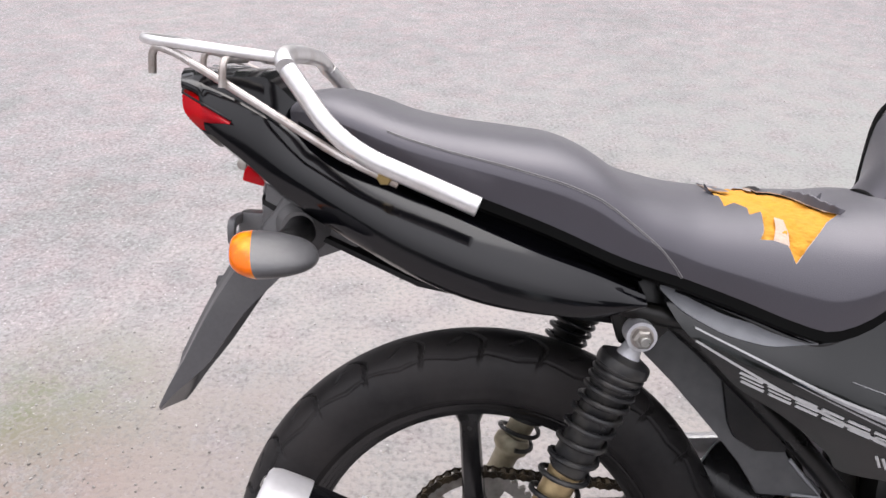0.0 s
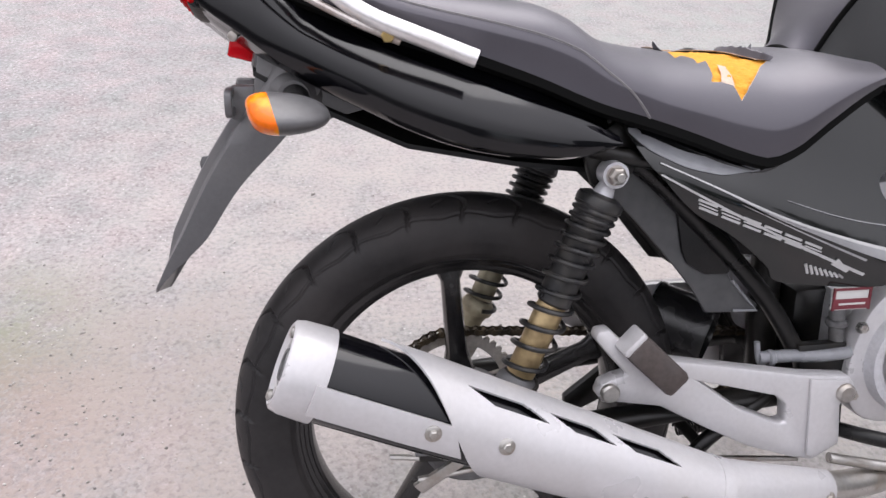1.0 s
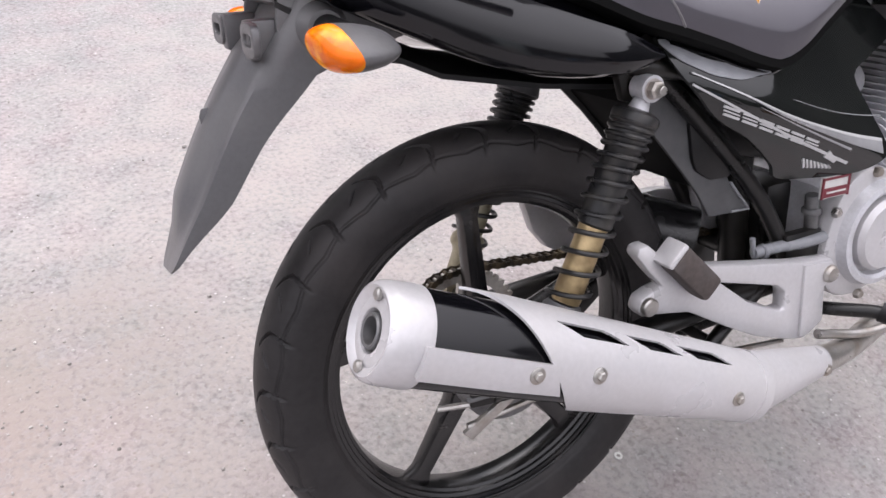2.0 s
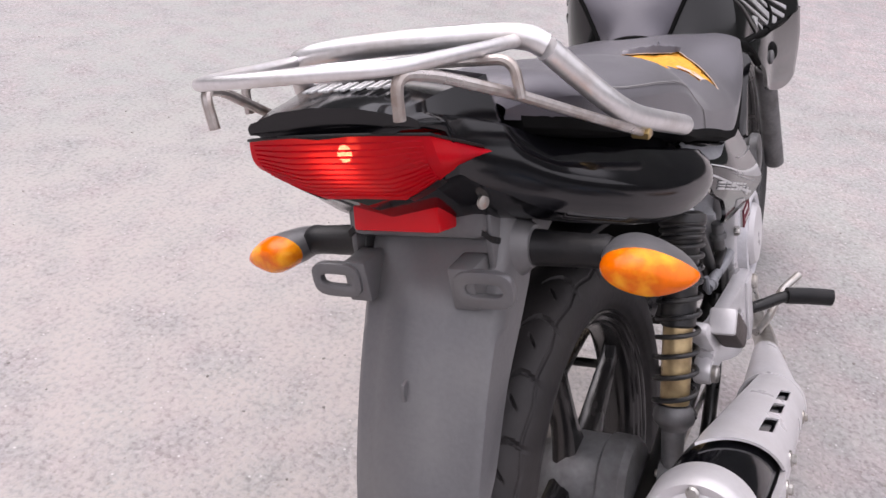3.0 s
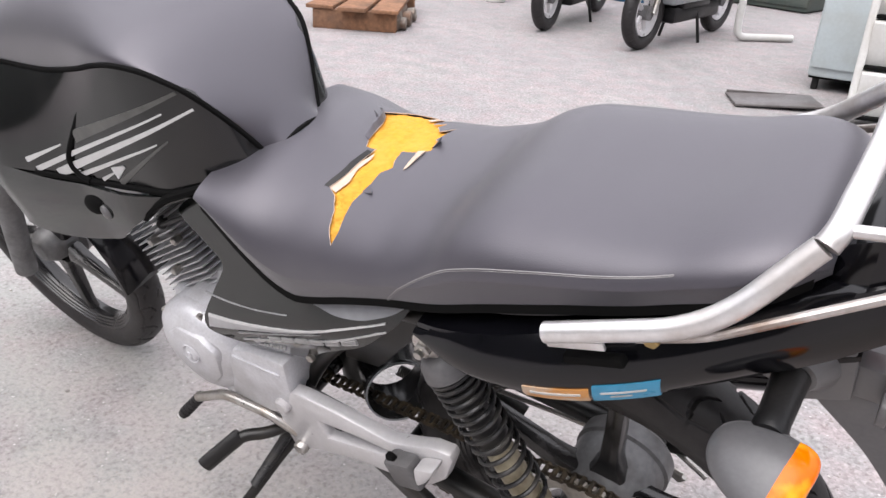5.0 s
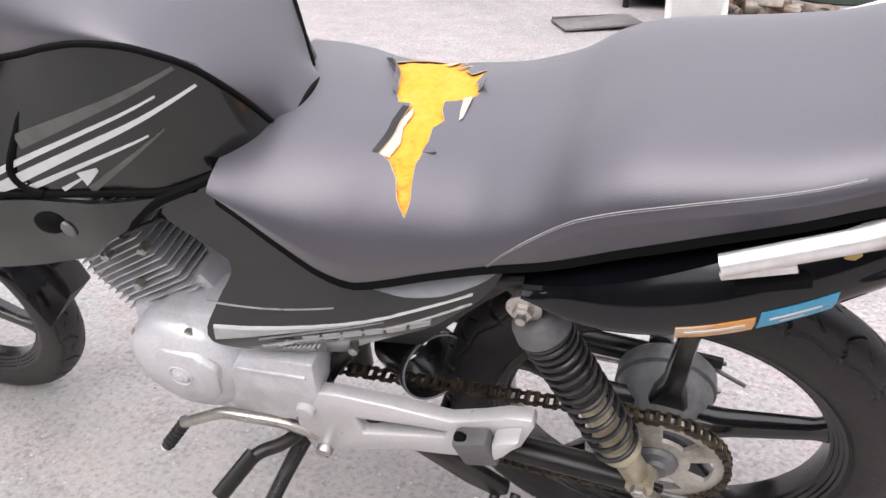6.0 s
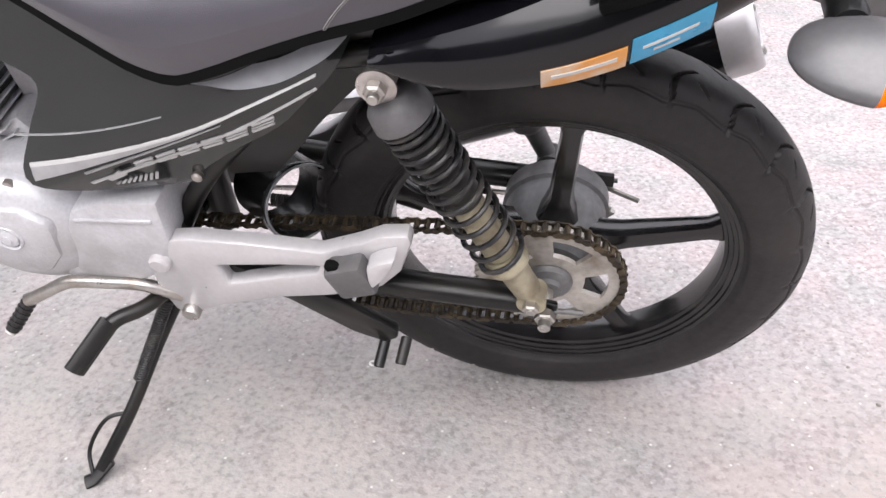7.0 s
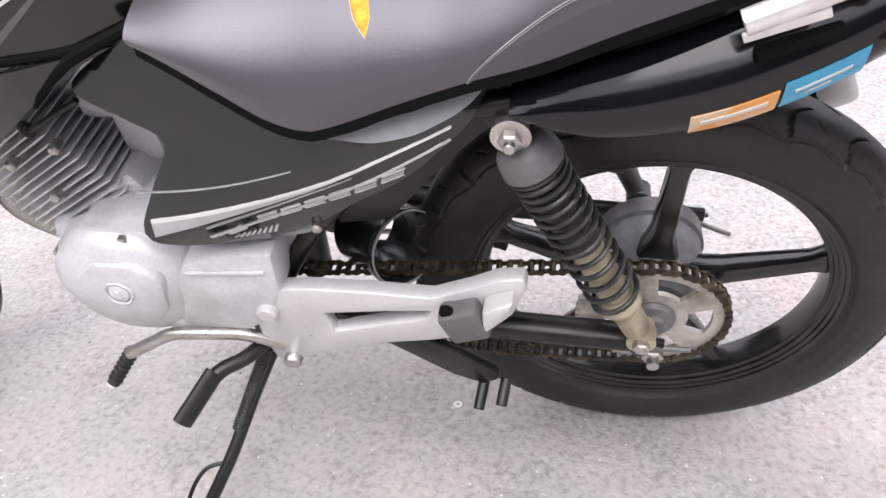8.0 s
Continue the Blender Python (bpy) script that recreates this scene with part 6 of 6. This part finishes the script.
part("headstock", rod((1.01, 0, 0.80), (0.955, 0, 0.915), 0.028), M_FRAME, bike)
bar = part("handlebar", tube([(0.80, -0.36, 1.02), (0.88, -0.26, 1.035), (0.95, -0.12, 0.985), (0.965, 0, 0.970), (0.95, 0.12, 0.985), (0.88, 0.26, 1.035), (0.80, 0.36, 1.02)], 0.011), M_FRAME, bike, "black handlebar")
for s in (-1, 1):
    part("grip", rod((0.855, 0.29 * s, 1.032), (0.785, 0.375 * s, 1.018), 0.0165), M_RUBBER, bar, "black rubber grip")


# ---- things standing in the yard ----
M_CABINET = material("pale_blue_enamel", (0.462, 0.5236, 0.539), 0.35, grain=0.04, stain=(0.3234, 0.308, 0.2618), stain_amount=0.4, stain_scale=3)
M_PLATE = material("grey_sheet_metal", (0.154, 0.1463, 0.1463), 0.6, metal=0.3, grain=0.15, stain=(0.0924, 0.077, 0.0693), stain_amount=0.6, stain_scale=5)
M_GREEN = material("grey_green_plastic", (0.0539, 0.0693, 0.0616), 0.55, grain=0.1, stain=(0.0924, 0.0924, 0.077), stain_amount=0.5, stain_scale=6)
M_SCRAP = material("scrap_metal", (0.2002, 0.1771, 0.154), 0.55, metal=0.5, grain=0.3, scale=40, stain=(0.154, 0.0693, 0.0308), stain_amount=0.8, stain_scale=9)
M_RUSTWOOD = material("weathered_board", (0.231, 0.1155, 0.0616), 0.75, grain=0.3, scale=30, stain=(0.0924, 0.0616, 0.0462), stain_amount=0.6, stain_scale=5)
M_SCOOTER = material("grey_scooter_paint", (0.231, 0.2464, 0.2618), 0.3, grain=0.06, coat=0.6, stain=(0.154, 0.1463, 0.1309), stain_amount=0.3, stain_scale=5)
M_PAPER = material("white_litter", (0.6006, 0.6006, 0.5852), 0.8, grain=0.05)
M_STONE = material("small_stone", (0.22, 0.205, 0.195), 0.9, grain=0.25, scale=50)
stone_nodes = M_STONE.node_tree
island = stone_nodes.nodes.new("ShaderNodeNewGeometry")
shades = stone_nodes.nodes.new("ShaderNodeValToRGB")
shades.color_ramp.elements[0].color, shades.color_ramp.elements[1].color = (0.18, 0.165, 0.155, 1), (0.48, 0.45, 0.43, 1)
stone_nodes.links.new(island.outputs["Random Per Island"], shades.inputs[0])
for node in stone_nodes.nodes:
    if node.type == "MIX_RGB" and node.blend_type == "MULTIPLY":
        stone_nodes.links.new(shades.outputs[0], node.inputs[1])


def stand_at(ob, m):
    ob.matrix_world = m
    return ob


cab = part("body", block((0, -0.3, 0.76), (0.72, 0.60, 1.36), 0.02), M_CABINET)
cab.name = "metal_cabinet"
tagged(cab, "pale blue enamelled metal cabinet on short feet", "cabinet")
for sx in (-1, 1):
    for dy in (-0.06, -0.54):
        part("foot", rod((0.31 * sx, dy, 0.0), (0.31 * sx, dy, 0.09), 0.02), M_PLASTIC, cab)
part("plinth", block((0, -0.3, 0.085), (0.70, 0.57, 0.03), 0.004), M_DARK, cab)
part("door", block((0, 0.012, 0.78), (0.70, 0.022, 1.28), 0.006), M_CABINET, cab, "pale blue door")
part("door_handle", block((0.30, 0.035, 0.85), (0.02, 0.03, 0.16), 0.005), M_PLASTIC, cab)
stand_at(cab, pose(0.18, -4.15, 0, 0, 0, 4))

lad = part("step_ladder", merge(*[block((0.0, -0.03 - 0.05 * k, 0.165 + 0.24 * k), (0.26, 0.16, 0.215), 0.006, (-8, 0, 0)) for k in range(3)]), M_WHITE)
tagged(lad, "white plastic step ladder on the concrete", "ladder")
for sx in (-1, 1):
    part("rail", sweep([(0.145 * sx, 0.06, 0.0), (0.140 * sx, -0.09, 0.80)], 0.020, 10, 0.7), M_WHITE, lad, "white side rail")
for k in range(3):
    part("gap", block((0.0, 0.02 - 0.05 * k, 0.045 + 0.24 * k), (0.255, 0.11, 0.018), 0.003), M_DARK, lad)
stand_at(lad, pose(0.07, -3.55, 0, 0, 0, 12))

sheet = part("metal_sheet", merge(block((0, 0, 0.022), (0.46, 0.26, 0.012), 0.002, (0, 2, 0)), block((0.0, -0.128, 0.024), (0.45, 0.008, 0.022), 0.002)), M_PLATE)
tagged(sheet, "flat grey metal sheet lying on the concrete", "metal sheet")
stand_at(sheet, pose(0.59, -3.61, 0, 0, 0, 28))

bin_ = part("ribbed_bin", revolve([(0.30, 0.0), (0.33, 0.01), (0.345, 0.10), (0.335, 0.115), (0.35, 0.13), (0.36, 0.22), (0.35, 0.235), (0.365, 0.25), (0.375, 0.34), (0.365, 0.355), (0.38, 0.37), (0.395, 0.62), (0.41, 0.64), (0.40, 0.66), (0.38, 0.64)],
                                  (0, 0, 0), (0, 0, 1), 40), M_GREEN)
tagged(bin_, "grey-green ribbed plastic bin standing on the ground", "bin")
stand_at(bin_, pose(-0.80, -4.95, 0))

rnd = random.Random(5)
pile = [rod((-0.25, -0.05, 0.05), (0.22, 0.06, 0.06), 0.045), rod((-0.1, 0.08, 0.05), (0.3, -0.06, 0.09), 0.025), block((0.05, 0, 0.06), (0.16, 0.12, 0.10), 0.015, (0, 10, 25)),
        ringed([(0.05, -0.015), (0.075, -0.015), (0.075, 0.015), (0.05, 0.015)], (-0.2, 0.1, 0.06), (0.3, 0.3, 1), 24)]
for k in range(16):
    pile.append(block((rnd.uniform(-0.3, 0.3), rnd.uniform(-0.12, 0.12), rnd.uniform(0.02, 0.10)), (rnd.uniform(0.04, 0.16), rnd.uniform(0.02, 0.07), rnd.uniform(0.02, 0.05)), 0.004,
                      (rnd.uniform(-40, 40), rnd.uniform(-30, 30), rnd.uniform(0, 180))))
tagged(part("scrap_heap", merge(*pile), M_SCRAP), "heap of rusty scrap engine parts on the ground", "scrap", kind="stuff")
bpy.data.objects["scrap_heap"].matrix_world = pose(-0.42, -4.12, 0, 0, 0, -8)

block_ = part("scrap_casting", merge(block((0, 0, 0.07), (0.46, 0.26, 0.13), 0.02), rod((-0.20, 0.10, 0.05), (-0.20, 0.20, 0.06), 0.05), rod((0.02, 0.12, 0.06), (0.02, 0.19, 0.06), 0.055), rod((0.18, 0.12, 0.05), (0.18, 0.17, 0.05), 0.045)), M_SCRAP)
tagged(block_, "grey scrap engine casting under a wooden board", "scrap part")
stand_at(block_, pose(3.45, -3.86, 0, 0, 0, 120))
board = part("wooden_board", block((0, 0.0, 0.154), (1.25, 0.20, 0.030), 0.006), M_RUSTWOOD)
tagged(board, "weathered brown wooden boards resting on scrap", "board")
part("plank", block((0.03, 0.21, 0.150), (1.15, 0.19, 0.026), 0.006, (0, 0, 2)), M_RUSTWOOD, board)
part("plank", block((-0.05, -0.215, 0.152), (1.20, 0.20, 0.028), 0.006, (0, 0, -3)), M_RUSTWOOD, board)
part("batten", block((-0.42, 0, 0.070), (0.07, 0.60, 0.138), 0.006), M_RUSTWOOD, board)
part("batten", block((0.50, 0, 0.070), (0.07, 0.60, 0.138), 0.006), M_RUSTWOOD, board)
stand_at(board, pose(3.72, -3.98, 0, 0, 0, 118))


def scooter(label, m):
    sc = tagged(new("scooter"), label, "scooter", "parked scooters")
    for name, x in (("front_wheel", 0.0), ("rear_wheel", 1.22)):
        w = part(name, rim((x, 0, 0.25), 0.125, 0.03), M_SILVER, sc)
        part("tyre", tyre((x, 0, 0.25), 0.205, 0.045, 0.045, 20, 0.0, 12, 40), M_RUBBER, w, "black scooter tyre")
        part("hub", revolve([(0.03, -0.06), (0.05, -0.05), (0.05, 0.05), (0.03, 0.06)], (x, 0, 0.25), (0, 1, 0), 20), M_HUB, w)
        for k in range(5):
            part("spoke", rod((x, 0, 0.25), (x + 0.14 * math.cos(k * 1.2566), 0, 0.25 + 0.14 * math.sin(k * 1.2566)), 0.016), M_SILVER, w)
    part("front_fender", skin_rings([[(0.275 * math.cos(a), y, 0.25 + 0.275 * math.sin(a) - 0.4 * abs(y)) for y in (-0.07, -0.05, 0, 0.05, 0.07)] + [(0.268 * math.cos(a), y, 0.25 + 0.268 * math.sin(a) - 0.4 * abs(y)) for y in (0.07, 0.05, 0, -0.05, -0.07)]
                                      for a in [radians(20 + 8 * k) for k in range(17)]]), M_WHITE, sc, "white front fender")
    for s in (-1, 1):
        part("fork_leg", rod((0.0, 0.075 * s, 0.25), (0.16, 0.075 * s, 0.68), 0.02), M_STEEL, sc)
    part("leg_shield", skin_rings([[(0.22 + 0.09 * (1 - t) + 0.10 * abs(y), y * w, 0.28 + 0.62 * t) for y in (-1, -0.6, 0, 0.6, 1)] + [(0.25 + 0.09 * (1 - t) + 0.10 * abs(y), y * w, 0.28 + 0.62 * t) for y in (1, 0.6, 0, -0.6, -1)]
                                    for t, w in ((0, 0.12), (0.3, 0.19), (0.7, 0.20), (1, 0.13))]), M_SCOOTER, sc, "grey leg shield")
    part("floor_board", block((0.55, 0, 0.29), (0.45, 0.28, 0.06), 0.02), M_PLASTIC, sc)
    part("body", skin_rings([[(x, w * math.cos(a), z + h * math.sin(a)) for a in [k * math.tau / 16 for k in range(16)]] for x, w, z, h in ((0.72, 0.10, 0.48, 0.16), (0.85, 0.16, 0.54, 0.18), (1.1, 0.17, 0.58, 0.16), (1.4, 0.11, 0.64, 0.10), (1.55, 0.04, 0.68, 0.04))]), M_SCOOTER, sc, "grey rear body")
    part("seat", skin_rings([[(x, w * math.cos(a), z + h * math.sin(a)) for a in [k * math.tau / 16 for k in range(16)]] for x, w, z, h in ((0.72, 0.08, 0.70, 0.04), (0.85, 0.14, 0.73, 0.05), (1.2, 0.14, 0.76, 0.05), (1.45, 0.08, 0.78, 0.03))]), M_VINYL, sc, "black seat")
    part("handlebar", tube([(0.36, -0.33, 0.98), (0.24, -0.15, 1.0), (0.22, 0, 0.98), (0.24, 0.15, 1.0), (0.36, 0.33, 0.98)], 0.016), M_PLASTIC, sc)
    part("stem", rod((0.13, 0, 0.60), (0.24, 0, 0.99), 0.025), M_FRAME, sc)
    for s in (-1, 1):
        part("stand_leg", rod((0.62, 0.10 * s, 0.27), (0.62, 0.16 * s, 0.0), 0.012), M_FRAME, sc)
    part("under_tray", block((0.62, 0, 0.22), (0.75, 0.24, 0.12), 0.03), M_PLASTIC, sc, "dark engine and tray below the floor")
    part("side_skirt", block((0.62, 0, 0.34), (0.9, 0.30, 0.10), 0.04), M_SCOOTER, sc)
    sc.matrix_world = m
    return sc


first = scooter("grey scooter with white front fender parked across the yard", pose(1.72, -4.50, 0, 0, 0, -97))
second = copy_thing(first, pose(2.53, -4.64, 0, 0, 0, -84))

M_BLUE = material("blue_plastic", (0.0231, 0.154, 0.3234), 0.4, grain=0.1, stain=(0.077, 0.1694, 0.2618), stain_amount=0.5, stain_scale=6)
bucket = part("bucket", revolve([(0.085, 0.0), (0.09, 0.005), (0.11, 0.20), (0.118, 0.205), (0.118, 0.215), (0.105, 0.215), (0.085, 0.02)], (0, 0, 0), (0, 0, 1), 28), M_WHITE)
tagged(bucket, "white plastic bucket on the concrete", "bucket")
stand_at(bucket, pose(3.54, -5.60, 0))
drum = part("blue_drum", revolve([(0.24, 0.0), (0.26, 0.02), (0.27, 0.25), (0.285, 0.27), (0.27, 0.29), (0.28, 0.55), (0.29, 0.57), (0.27, 0.60), (0.20, 0.64)], (0, 0, 0), (0, 0, 1), 32), M_BLUE)
tagged(drum, "blue plastic drum behind the scooters", "drum")
stand_at(drum, pose(2.75, -6.9, 0))
pipe = part("white_pipe", tube([(0, 0, 0.30), (0, 0, 0.10), (0.03, 0, 0.04), (0.12, 0, 0.03), (0.45, 0, 0.03)], 0.028, 12), M_WHITE)
tagged(pipe, "bent white plastic pipe lying on the ground", "pipe")
stand_at(pipe, pose(1.30, -5.42, 0, 0, 0, -140))
# a slatted block added in place of an indistinct dark heap
crate = part("crate", block((0, 0, 0.30), (1.3, 0.7, 0.58), 0.02), M_GREEN)
tagged(crate, "dark green slatted block standing for a dark heap", "crate")
for k in range(4):
    part("slat", block((0, 0.358, 0.10 + 0.14 * k), (1.28, 0.014, 0.09), 0.004), M_GREEN, crate)
stand_at(crate, pose(1.75, -7.9, 0, 0, 0, -12))

scrap = part("paper_scrap", skin_rings([[(-0.05, -0.03, 0.003), (0.05, -0.025, 0.004)], [(-0.045, 0.0, 0.007), (0.05, 0.005, 0.003)], [(-0.05, 0.03, 0.003), (0.045, 0.03, 0.006)]], False), M_PAPER)
tagged(scrap, "small white paper scrap on the concrete", "litter")
stand_at(scrap, pose(2.62, -1.985, 0, 0, 0, 20))

ring = part("washer", ringed([(0.0035, 0.0), (0.0070, 0.0), (0.0070, 0.0018), (0.0035, 0.0018)], (0, 0, 0), (0, 0, 1), 20), M_PAPER)
tagged(ring, "small pale washer lying on the concrete", "washer")
stand_at(ring, pose(0.274, 0.038, 0.0005))


def pebbles():
    geos = []
    for k in range(1000):
        a, r = rnd.uniform(0, math.tau), 0.5 + 3.2 * rnd.random() ** 0.8
        x, y = 0.1 + r * math.cos(a), r * math.sin(a)
        q = rnd.uniform(0.0014, 0.0040) * (1 + (rnd.random() < 0.05))
        geos.append(blob((x, y, q * 0.35), (q, q * rnd.uniform(0.6, 1), q * 0.6), 6, (0, 0, rnd.uniform(0, 180))))
    # gravel worked loose beside the mossy patch
    for k in range(340):
        x, y = rnd.gauss(-0.80, 0.24), rnd.gauss(0.50, 0.24)
        q = rnd.uniform(0.0012, 0.0040)
        geos.append(blob((x, y, q * 0.3), (q, q * rnd.uniform(0.6, 1), q * 0.55), 6, (0, 0, rnd.uniform(0, 180))))
    return merge(*geos)


tagged(part("pebbles", pebbles(), M_STONE), "loose small stones scattered on the concrete", "stones", kind="stuff")
